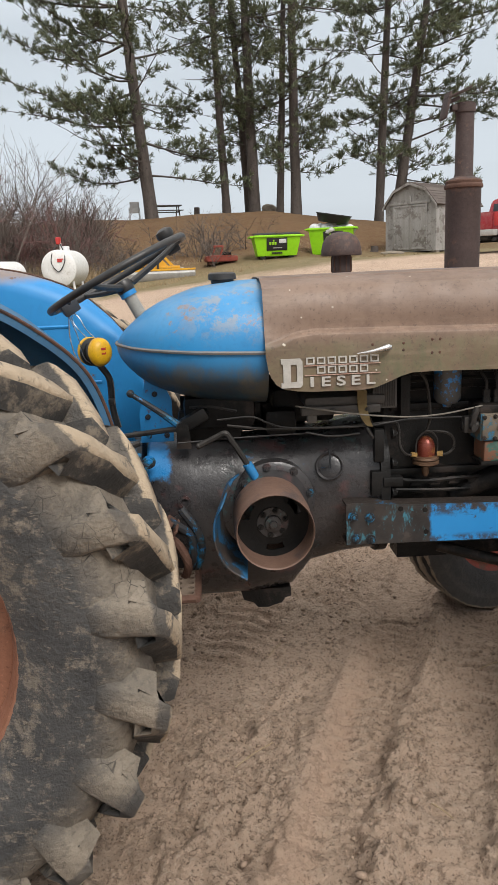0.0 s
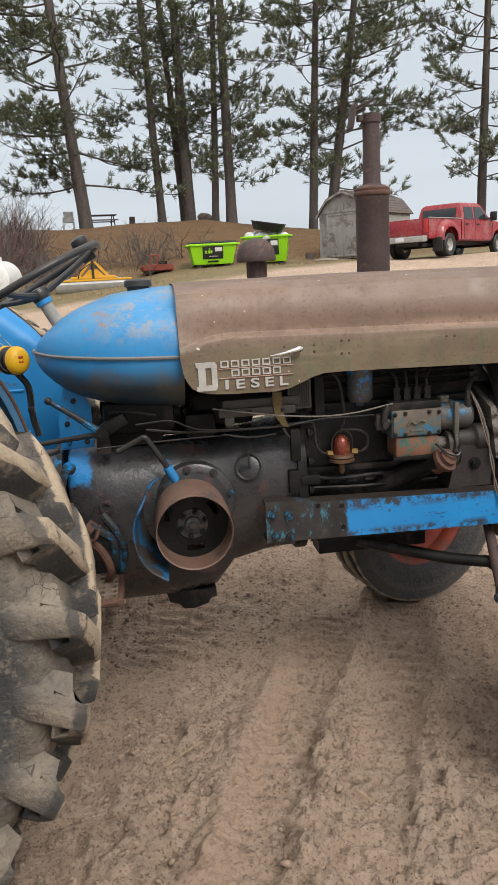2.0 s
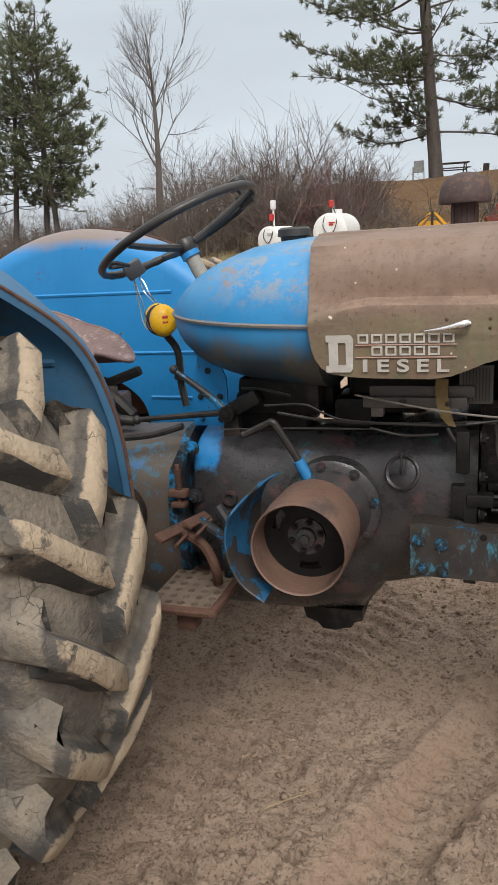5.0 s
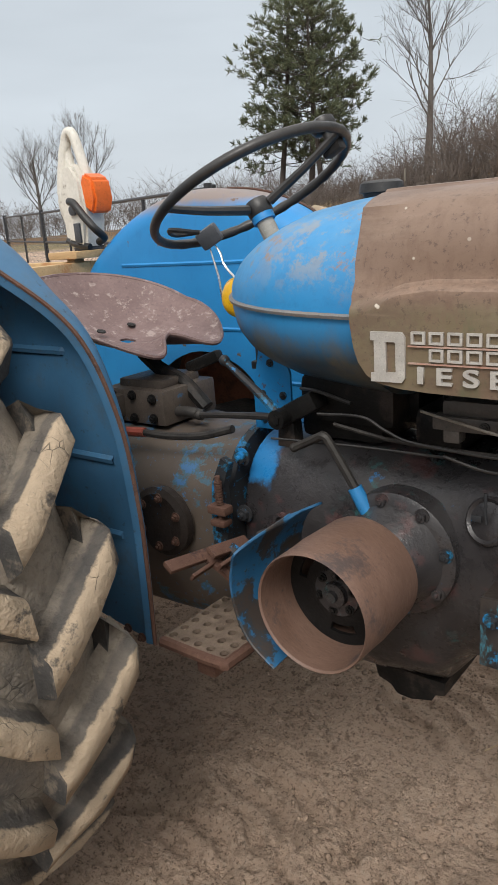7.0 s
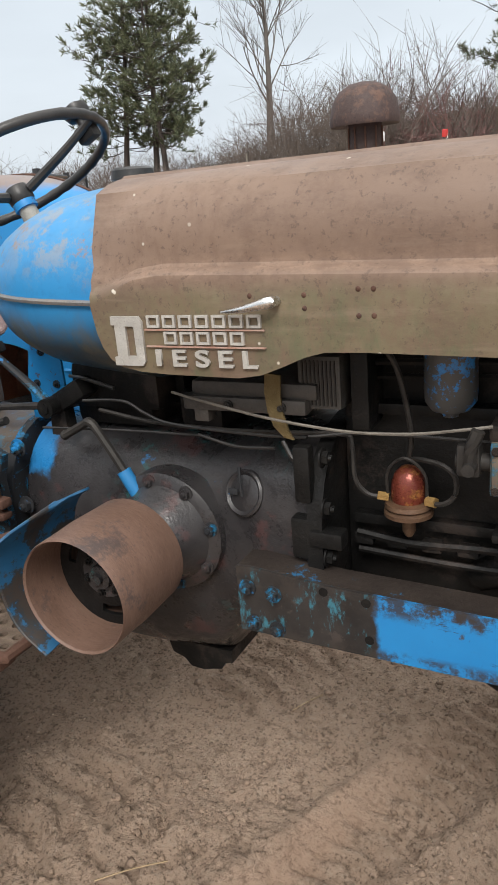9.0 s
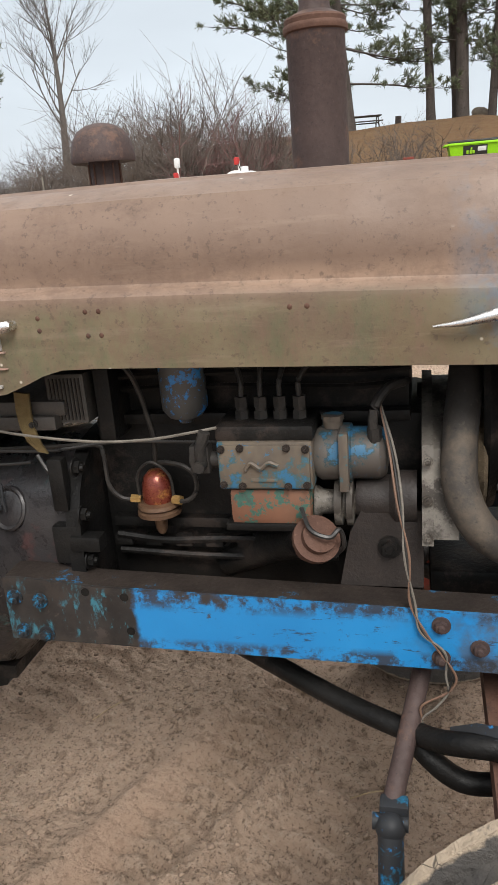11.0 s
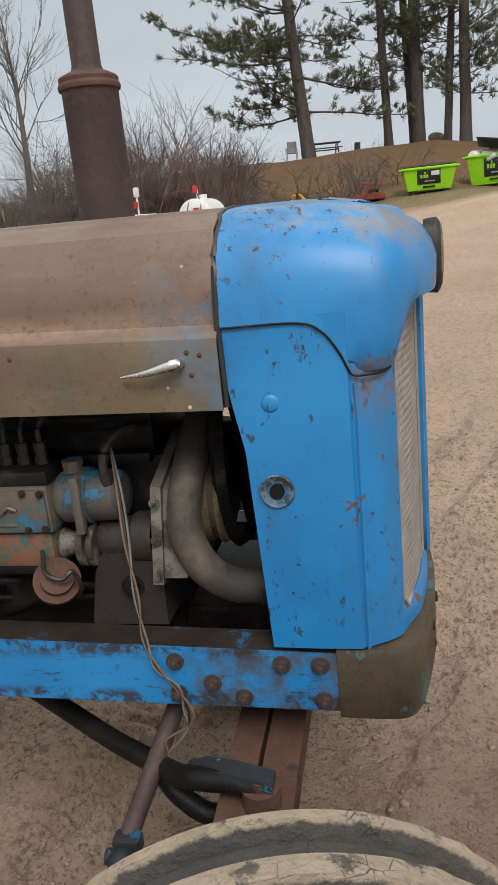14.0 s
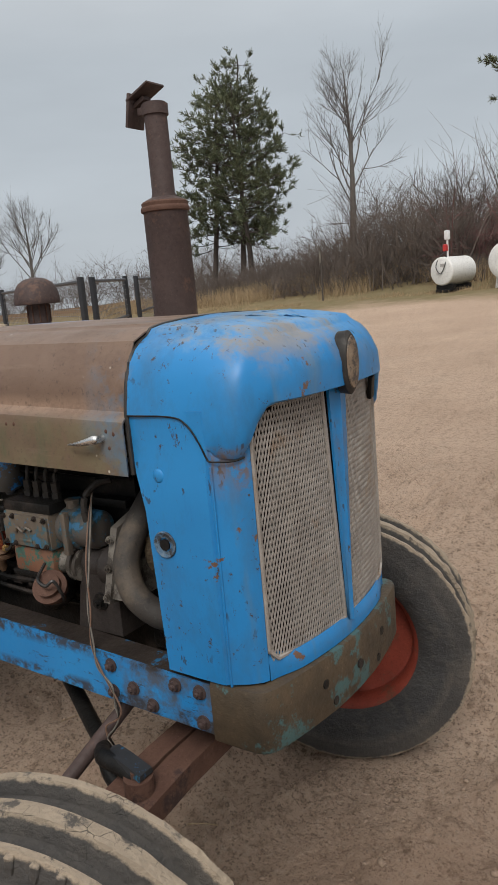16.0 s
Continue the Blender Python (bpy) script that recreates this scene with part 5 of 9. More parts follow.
def drivetrain():
    # gearbox and clutch housing: a rounded casting along the centre
    def section(x, w, top, low, e=3.2, n=36):
        cz, h = (top + low) / 2, (top - low) / 2
        out = []
        for i in range(n):
            a = 2 * math.pi * i / n
            c, s = math.cos(a), math.sin(a)
            out.append((x, CY + w * abs(c) ** (2 / e) * (1 if c >= 0 else -1), cz + h * abs(s) ** (2 / e) * (1 if s >= 0 else -1)))
        return out
    bm = B()
    loft(bm, [section(x, w, t, l, e) for x, w, t, l, e in ((-0.20, 0.185, 0.955, 0.45, 2.9), (-0.19, 0.19, 0.965, 0.44, 2.9), (-0.05, 0.195, 0.965, 0.44, 2.8), (0.10, 0.19, 0.960, 0.44, 2.8), (0.24, 0.185, 0.965, 0.46, 2.8), (0.30, 0.19, 0.975, 0.54, 2.8), (0.40, 0.215, 0.99, 0.57, 2.8), (0.47, 0.228, 1.0, 0.58, 2.8), (0.50, 0.235, 1.005, 0.58, 2.8))], True, True)
    gear = part("gearbox_housing", bm, CASTING, tractor, "oily black cast gearbox housing with blue paint remnants", 60)
    bm = B()
    loft(bm, [section(x, w, t, l, 3) for x, w, t, l in ((0.50, 0.252, 1.02, 0.575), (0.528, 0.252, 1.02, 0.575))], True, True)
    part("housing_flange", bm, DARK, gear)
    for z in (0.99, 0.90, 0.81, 0.66):
        bolt(gear, (0.532, CY - 0.244, z), (1, 0, 0), 0.012, DARK)
    bm = B()
    box(bm, (0.495, CY - 0.235, 0.84), (0.050, 0.030, 0.075), 0.006)
    box(bm, (0.495, CY - 0.235, 0.955), (0.030, 0.025, 0.10), 0.006)
    box(bm, (0.535, CY - 0.24, 0.845), (0.06, 0.035, 0.03), 0.006)
    islands("mounting_lug", bm, DARK, gear)
    bm = B()
    prism(bm, [(0.07, 0.46), (0.235, 0.46), (0.235, 0.430), (0.215, 0.425), (0.205, 0.408), (0.18, 0.402), (0.16, 0.395), (0.125, 0.397), (0.11, 0.415), (0.08, 0.425)], CY - 0.10, CY + 0.10)
    cyl(bm, (0.15, CY, 0.40), (0.15, CY, 0.372), 0.016, seg=6)
    part("drain_sump", bm, DARK, gear)
    # round cap with blue centre
    cap = B()
    lathe(cap, [(0.044, -0.01), (0.044, 0.008), (0.040, 0.011), (0.034, 0.007), (0.028, 0.009), (0.01, 0.011)], (0.355, CY - 0.186, 0.884), (-0.23, -0.92, 0.32), 28)
    c = part("inspection_cap", cap, CASTING, gear)
    b = B()
    tube(b, [(0.352, CY - 0.200, 0.940), (0.354, CY - 0.205, 0.91), (0.356, CY - 0.205, 0.885)], 0.003, 6)
    box(b, (0.338, CY - 0.205, 0.893), (0.020, 0.004, 0.012), 0.002)
    part("cap_clip", b, BLUEGRIME, c)
    # rear end: wide transmission and axle trumpets
    bm = B()
    loft(bm, [section(x, w, t, l, 3) for x, w, t, l in ((-1.12, 0.20, 0.90, 0.50), (-1.05, 0.24, 0.94, 0.47), (-0.60, 0.25, 0.94, 0.46), (-0.45, 0.24, 0.93, 0.46), (-0.235, 0.20, 0.945, 0.45))], True, True)
    rear = part("rear_housing", bm, paint("oily_brown_casting_with_paint_traces", (0.075, 0.058, 0.046), (0.125, 0.098, 0.076), (0.05, 0.10, 0.13), (0.045, 0.13, 0.27), (0.60, 0.63), dirty=(0.45, 0.7), amount=0.5, scale=7, rough=0.5), tractor, "dusty brown cast rear transmission", 60)
    for s in (-1, 1):
        bm = B()
        lathe(bm, [(0.17, 0.20), (0.155, 0.24), (0.125, 0.30), (0.10, 0.42), (0.085, 0.62), (0.06, 0.70), (0.055, 0.80), (0.01, 0.80)], (-0.82, CY, 0.735), (0, s, 0), 32)
        part("axle_trumpet", bm, DARK, rear)
        for k in range(8):
            a = 2 * math.pi * k / 8
            bolt(rear, (-0.82 + 0.155 * math.cos(a), CY + s * 0.245, 0.735 + 0.155 * math.sin(a)), (0, s, 0), 0.011, DARK)
        bm = B()
        lathe(bm, [(0.085, 0.0), (0.085, 0.02), (0.07, 0.028), (0.045, 0.022), (0.01, 0.026)], (-0.40, CY + s * 0.232, 0.76), (0, s, 0), 28)
        cover = part("side_cover", bm, GREASE, rear, "greasy round brake cover with bolts")
        for k in range(6):
            a = 2 * math.pi * k / 6 + 0.4
            bolt(cover, (-0.40 + 0.062 * math.cos(a), CY + s * 0.258, 0.76 + 0.062 * math.sin(a)), (0, s, 0), 0.008, RUST)
    bm = B()
    loft(bm, [section(x, 0.215, 0.975, 0.435, 2.9) for x in (-0.236, -0.214)], True, True)
    part("joint_flange", bm, BLUEGRIME, rear)
    for z in (0.93, 0.80, 0.66):
        bolt(gear, (-0.189, CY - 0.19 - (0.006 if z < 0.9 else 0), z), (0, -1, 0), 0.014, BLUEGRIME)
    for x, z, r in ((-0.09, 0.80, 0.020), (-0.10, 0.735, 0.030)):
        b = B()
        lathe(b, [(r, 0), (r, 0.010), (r * 0.6, 0.010), (r * 0.55, 0.004), (0.005, 0.004)], (x, CY - 0.192, z), (0, -1, 0), 24)
        part("housing_plug", b, CASTING, gear)
    # engine block between the rails
    bm = B()
    box(bm, (0.83, CY, 0.86), (0.60, 0.26, 0.38), 0.012)
    box(bm, (0.83, CY, 1.13), (0.56, 0.24, 0.18), 0.012)
    box(bm, (0.83, CY, 1.25), (0.50, 0.20, 0.10), 0.02)
    box(bm, (0.83, CY - 0.135, 0.845), (0.56, 0.03, 0.02), 0.004)
    box(bm, (0.83, CY - 0.14, 1.05), (0.56, 0.03, 0.02), 0.004)
    eng = islands("engine_block", bm, DARK, tractor, "greasy black diesel engine block")
    bm = B()
    prism(bm, [(0.54, 0.68), (1.12, 0.68), (1.12, 0.645), (0.98, 0.64), (0.95, 0.60), (0.58, 0.60), (0.54, 0.64)], CY - 0.14, CY + 0.14)
    part("oil_pan", bm, DARK, eng)
    for i in range(9):
        b = B()
        box(b, (0.57 + 0.06 * i, CY - 0.155, 0.812), (0.035, 0.02, 0.022), 0.005)
        part("pan_bolt", b, DARK, eng)
    b = B()
    tube(b, [(0.56, CY - 0.163, 0.825), (0.66, CY - 0.163, 0.815), (0.80, CY - 0.163, 0.82), (0.98, CY - 0.163, 0.81)], 0.007, 6)
    tube(b, [(0.56, CY - 0.158, 0.79), (0.75, CY - 0.158, 0.782), (0.98, CY - 0.158, 0.785)], 0.006, 6)
    islands("oil_pipe", b, DARK, eng)
    return gear, eng


gear_ob, engine_ob = drivetrain()


# ---------------------------------------------------------------- tractor: controls and seat
def steering():
    c = Vector((-0.262, CY, 1.480))
    tilt = Matrix.Rotation(radians(-27), 4, "Y")
    m = Matrix.Translation(c) @ tilt
    R = 0.232
    bm = B()
    n, k = 72, 10
    rings = []
    for i in range(n):
        a = 2 * math.pi * i / n
        rr = 0.0102 + (0.0010 * math.sin(a * 30) if math.sin(a) > -0.2 else 0)
        rings.append([bm.verts.new(m @ Vector(((R + rr * math.cos(b)) * math.cos(a), (R + rr * math.cos(b)) * math.sin(a), rr * 1.1 * math.sin(b)))) for b in (2 * math.pi * j / k for j in range(k))])
    for i in range(n):
        p, q = rings[i], rings[(i + 1) % n]
        for j in range(k):
            bm.faces.new((p[j], p[(j + 1) % k], q[(j + 1) % k], q[j]))
    wheel = part("steering_wheel", bm, BLACK_RUBBER, tractor, "worn black rubber steering wheel with spinner knob", 60)
    for a in (0.25, 2.25, 4.45):
        b = B()
        pts = [m @ Vector((R * 0.98 * math.cos(a), R * 0.98 * math.sin(a), 0)), m @ Vector((R * 0.6 * math.cos(a), R * 0.6 * math.sin(a), -0.022)), m @ Vector((0.03 * math.cos(a), 0.03 * math.sin(a), -0.042))]
        tube(b, pts, 0.0078, 8, 6, 0.011)
        part("spoke", b, BLACK_RUBBER, wheel)
    b = B()
    lathe(b, [(0.01, -0.022), (0.024, -0.025), (0.029, -0.038), (0.028, -0.056), (0.022, -0.065), (0.01, -0.065)], c, tilt.to_3x3() @ Vector((0, 0, 1)), 24)
    part("wheel_hub", b, BLACK_RUBBER, wheel)
    b = B()
    ax = tilt.to_3x3() @ Vector((0, 0, 1))
    cyl(b, c - ax * 0.06, c - ax * 0.075, 0.026, seg=20)
    part("hub_ring", b, BLUE, wheel)
    b = B()
    cyl(b, c - ax * 0.07, c - ax * 0.20, 0.020, seg=18)
    part("steering_column", b, two_tone("pale_worn_column", (0.30, 0.28, 0.24), (0.40, 0.38, 0.34), 20, 0.5), tractor)
    b = B()
    p = m @ Vector((R * 0.86 * math.cos(0.35), R * 0.86 * math.sin(0.35), -0.012))
    box(b, p, (0.045, 0.03, 0.035), 0.006, tilt)
    part("knob_clamp", b, PIPE, wheel)
    b = B()
    lathe(b, [(0.008, 0.0), (0.010, 0.03), (0.024, 0.034), (0.029, 0.044), (0.027, 0.058), (0.012, 0.066), (0.004, 0.066)], p, ax, 20)
    part("spinner_knob", b, BLACK_RUBBER, wheel)


steering()


def seat():
    """A pressed pan seat: dished, high at the back, with two thigh lobes in front."""
    cx, n, rings = -0.715, 48, []
    for k in range(13):
        f = k / 12
        ring = []
        for i in range(n):
            a = 2 * math.pi * i / n
            c, s = math.cos(a), math.sin(a)
            rx, ry = (0.265 if c < 0 else 0.262), 0.245
            notch = 1 - 0.42 * math.exp(-(a if a < math.pi else a - 2 * math.pi) ** 2 / 0.10)
            x, y = rx * c * f * (notch if c > 0 else 1), ry * s * f
            bowl = 0.058 * f ** 2 * (1.0 + 1.3 * max(0, -c)) + 0.03 * f ** 2 * s * s
            front = -0.05 * max(0, c) ** 2 * f ** 3 + 0.045 * f ** 3 * max(0, c) * math.exp(-((abs(a if a < math.pi else a - 2 * math.pi)) / 0.30) ** 2)
            ring.append((cx + x, CY + y, 1.128 + bowl + front - 0.035 * (x / 0.2)))
        rings.append(ring)
    ob = part("seat", loft(B(), rings[1:], True), SEATM, tractor, "faded maroon pressed-steel pan seat", 70)
    solid(ob, 0.006, 0)
    tub = [rings[-1][i] for i in range(n)] + [rings[-1][0]]
    part("seat_lip", tube(B(), tub, 0.006, 6, 2), SEATM, ob)
    for hx, hy in ((-0.76, -0.05), (-0.77, 0.07), (-0.70, -0.12)):
        h = B()
        lathe(h, [(0.012, 0), (0.012, 0.003), (0.004, 0.0032), (0.001, 0.0032)], (hx, CY + hy, 1.150 + (0.012 if hx < -0.75 else 0)), (0.35, 0, 1), 16)
        part("seat_hole", h, DARK, ob)
    b = B()
    tube(b, [(-0.66, CY, 1.10), (-0.60, CY, 1.06), (-0.52, CY, 1.03), (-0.45, CY, 0.97)], 0.02, 8)
    box(b, (-0.50, CY + 0.06, 1.075), (0.12, 0.03, 0.03), 0.01, pose(0, 0, 0, 0, -20, 0))
    part("seat_spring", b, DARK, ob)
    b = B()
    box(b, (-0.60, CY - 0.01, 0.985), (0.21, 0.20, 0.09), 0.010)
    box(b, (-0.60, CY - 0.01, 1.035), (0.15, 0.15, 0.03), 0.008)
    box(b, (-0.68, CY - 0.12, 0.985), (0.09, 0.10, 0.06), 0.01)
    valve = islands("hydraulic_block", b, two_tone("grimy_brown_hydraulic_casting", (0.055, 0.043, 0.035), (0.100, 0.080, 0.064), 12, 0.5, bump=0.4, c=(0.03, 0.10, 0.20), cs=7, ct=(0.60, 0.66)), tractor, "grimy cast hydraulic control block under the seat")
    for x, z in ((-0.67, 1.01), (-0.60, 1.015), (-0.53, 1.01), (-0.67, 0.96), (-0.60, 0.955), (-0.53, 0.96)):
        bolt(valve, (x, CY - 0.112, z), (0, -1, 0), 0.009, DARK)
    b = B()
    box(b, (-0.725, CY - 0.155, 0.985), (0.05, 0.05, 0.055), 0.012)
    part("blue_elbow", b, BLUE, valve)
    b = B()
    tube(b, [(-0.50, CY - 0.06, 0.97), (-0.46, CY - 0.06, 0.972), (-0.42, CY - 0.05, 0.965)], 0.014, 10)
    part("hydraulic_fitting", b, PIPE, valve)


seat()


def levers():
    j = Vector((-0.083, CY - 0.182, 1.026))
    b = B()
    tube(b, [j, (-0.145, CY - 0.178, 1.075), (-0.228, CY - 0.175, 1.134)], 0.012, 8, 6, 0.007)
    ball(b, (-0.230, CY - 0.175, 1.136), 0.012)
    lv = part("gear_lever", b, BLUEGRIME, tractor, "grimy blue gear lever")
    b = B()
    tube(b, [j, (-0.20, CY - 0.14, 1.008), (-0.385, CY - 0.10, 0.982)], 0.009, 8, 6, 0.007)
    ball(b, (-0.389, CY - 0.098, 0.981), 0.013)
    part("range_lever", b, PIPE, tractor, "dark steel range lever with ball end")
    b = B()
    cyl(b, j + Vector((0, -0.022, 0)), j + Vector((0, 0.05, 0)), 0.020, seg=20)
    cyl(b, j + Vector((0, -0.026, 0)), j + Vector((0, -0.020, 0)), 0.011, seg=6)
    box(b, j + Vector((0.035, 0.03, 0.02)), (0.09, 0.05, 0.04), 0.01, pose(0, 0, 0, 0, -28, 0))
    prism(b, [(-0.105, 0.96), (-0.06, 0.96), (-0.065, 1.03), (-0.10, 1.03)], CY - 0.17, CY - 0.14)
    part("lever_bracket", b, DARK, tractor)
    b = B()
    box(b, (0.0, CY, 1.01), (0.20, 0.18, 0.10), 0.02)
    box(b, (0.22, CY - 0.02, 1.01), (0.10, 0.16, 0.08), 0.02)
    islands("gearbox_cover", b, DARK, tractor)
    # steering box, sized to fill the see-through space under the tank with dark
    b = B()
    box(b, (0.03, CY, 1.055), (0.22, 0.24, 0.10), 0.02)
    cyl(b, (-0.09, CY, 1.04), (0.16, CY, 1.05), 0.055, seg=18)
    islands("steering_box", b, DARK, tractor)
    # added dark plate that fills the see-through gap under the tank
    b = B()
    prism(b, [(0.10, 0.95), (0.32, 0.95), (0.32, 1.09), (0.235, 1.09), (0.235, 1.13), (0.17, 1.14), (0.17, 1.045), (0.145, 1.03), (0.145, 1.14), (0.10, 1.14)], CY + 0.10, CY + 0.116)
    part("gap_filler_plate", b, DARK, tractor)
    # added plain dark box, no known part: more fill behind the tank
    b = B()
    box(b, (0.30, CY + 0.04, 1.05), (0.20, 0.16, 0.11), 0.02)
    part("gap_filler_box", b, DARK, tractor)
    b = B()
    prism(b, [(-0.215, 0.97), (-0.115, 0.97), (-0.115, 1.10), (-0.145, 1.17), (-0.19, 1.17), (-0.215, 1.06)], CY - 0.10, CY - 0.094)
    plate = part("support_plate", b, BLUE, tractor, "blue steel tank support plate")
    for x, z in ((-0.19, 1.05), (-0.135, 1.05), (-0.165, 1.12), (-0.19, 0.99), (-0.135, 0.99)):
        bolt(plate, (x, CY - 0.10, z), (0, -1, 0), 0.006, BLUEGRIME)
    # power take-off lever with a blue middle
    b = B()
    tube(b, [(-0.037, CY - 0.207, 0.975), (0.02, CY - 0.215, 1.003), (0.041, CY - 0.220, 1.012), (0.056, CY - 0.219, 0.995), (0.10, CY - 0.215, 0.92), (0.128, CY - 0.213, 0.868)], 0.009, 8, 6)
    ball(b, (-0.038, CY - 0.207, 0.975), 0.010)
    pto = part("pulley_lever", b, PIPE, tractor, "bent steel pulley lever with blue paint")
    b = B()
    cyl(b, (0.103, CY - 0.215, 0.915), (0.128, CY - 0.213, 0.868), 0.0145, seg=14)
    cyl(b, (0.126, CY - 0.213, 0.872), (0.150, CY - 0.205, 0.825), 0.011, seg=12)
    islands("lever_sleeve", b, BLUE, pto)
    # throttle and hydraulic levers by the far fender
    b = B()
    tube(b, [(-0.345, CY + 0.05, 1.20), (-0.318, CY + 0.06, 1.15), (-0.315, CY + 0.06, 1.06), (-0.30, CY + 0.05, 0.99)], 0.011, 8)
    box(b, (-0.315, CY + 0.05, 1.08), (0.02, 0.03, 0.02), 0.004)
    part("brake_lever", b, BLACK_RUBBER, tractor)
    b = B()
    tube(b, [(-0.62, CY - 0.205, 0.945), (-0.50, CY - 0.205, 0.955), (-0.40, CY - 0.20, 0.955), (-0.30, CY - 0.195, 0.965), (-0.21, CY - 0.19, 0.99)], 0.009, 8)
    part("pull_rod", b, PIPE, tractor)
    b = B()
    tube(b, [(-0.62, CY - 0.2055, 0.945), (-0.545, CY - 0.2055, 0.951), (-0.47, CY - 0.2045, 0.956)], 0.0115, 8)
    part("rod_sleeve", b, REDRIM, tractor)


levers()


def pulley():
    o = Vector((0.160, 0, 0.785))
    y0, y1 = 1.888, 2.072
    b = B()
    prof = [(0.106, y0), (0.108, y0 + 0.006), (0.1085, y0 + 0.06), (0.110, (y0 + y1) / 2), (0.1085, y1 - 0.05), (0.107, y1), (0.100, y1), (0.103, y0 + 0.10), (0.103, y0 + 0.004), (0.106, y0)]
    lathe(b, prof, (o.x, 0, o.z), (0, 1, 0), 64)
    pul = part("belt_pulley", b, PULLEY, tractor, "large rust-brown steel belt pulley", 30)
    b = B()
    y = y0 + 0.095
    n = 48
    rings = []
    for r in (0.028, 0.046, 0.048, 0.066, 0.084, 0.104):
        rings.append([b.verts.new((o.x + r * math.cos(2 * math.pi * i / n), y + 0.004 * (r > 0.06), o.z + r * math.sin(2 * math.pi * i / n))) for i in range(n)])
    for a, (p, q) in enumerate(zip(rings, rings[1:])):
        for i in range(n):
            if a == 3 and (i % 16) in (2, 3, 4, 5, 6):
                continue
            b.faces.new((p[i], p[(i + 1) % n], q[(i + 1) % n], q[i]))
    solid(part("pulley_web", b, DARK, pul), 0.008, 0)
    b = B()
    lathe(b, [(0.001, 0.030), (0.010, 0.030), (0.011, 0.022), (0.022, 0.020), (0.024, 0.010), (0.044, 0.008), (0.046, 0.0), (0.046, -0.02)], (o.x, y, o.z), (0, -1, 0), 28)
    part("pulley_hub", b, CASTING, pul)
    for k in range(6):
        a = 2 * math.pi * k / 6 + 0.3
        bolt(pul, (o.x + 0.036 * math.cos(a), y - 0.008, o.z + 0.036 * math.sin(a)), (0, -1, 0), 0.006, DARK)
    b = B()
    lathe(b, [(0.122, 2.20), (0.122, 2.150), (0.116, 2.146), (0.10, 2.142), (0.085, 2.12), (0.07, 2.09), (0.06, 2.08)], (o.x + 0.022, 0, o.z + 0.008), (0, 1, 0), 48)
    boss = part("pulley_gearcase", b, CASTING, tractor, "round black pulley gearcase flange")
    for k in range(8):
        a = 2 * math.pi * k / 8 + 0.2
        bolt(boss, (o.x + 0.022 + 0.107 * math.cos(a), 2.146, o.z + 0.008 + 0.107 * math.sin(a)), (0, -1, 0), 0.010, CASTING if k % 3 else BLUEGRIME)
    # blue sheet guard behind the pulley
    front = [(0.050, 1.888, 0.905), (0.020, 1.888, 0.872), (0.000, 1.888, 0.835), (-0.006, 1.888, 0.790), (0.004, 1.888, 0.735), (0.030, 1.888, 0.690), (0.078, 1.888, 0.655)]
    back = [(0.075, 2.072, 0.905), (0.045, 2.072, 0.884), (0.026, 2.072, 0.845), (0.020, 2.072, 0.795), (0.028, 2.072, 0.745), (0.052, 2.072, 0.705), (0.090, 2.072, 0.680)]
    front[0] = (0.045, 2.01, 0.898)
    f, k = spline(front, 5), spline(back, 5)
    b = loft(B(), [f, [p.lerp(q, 0.35) for p, q in zip(f, k)], [p.lerp(q, 0.7) for p, q in zip(f, k)], k], False)
    g = solid(part("pulley_guard", b, GUARD, tractor, "bent blue sheet-steel pulley guard"), 0.005, 0)
    b = B()
    tube(b, f, 0.003, 6, 1)
    part("guard_edge", b, GUARD, g)


pulley()


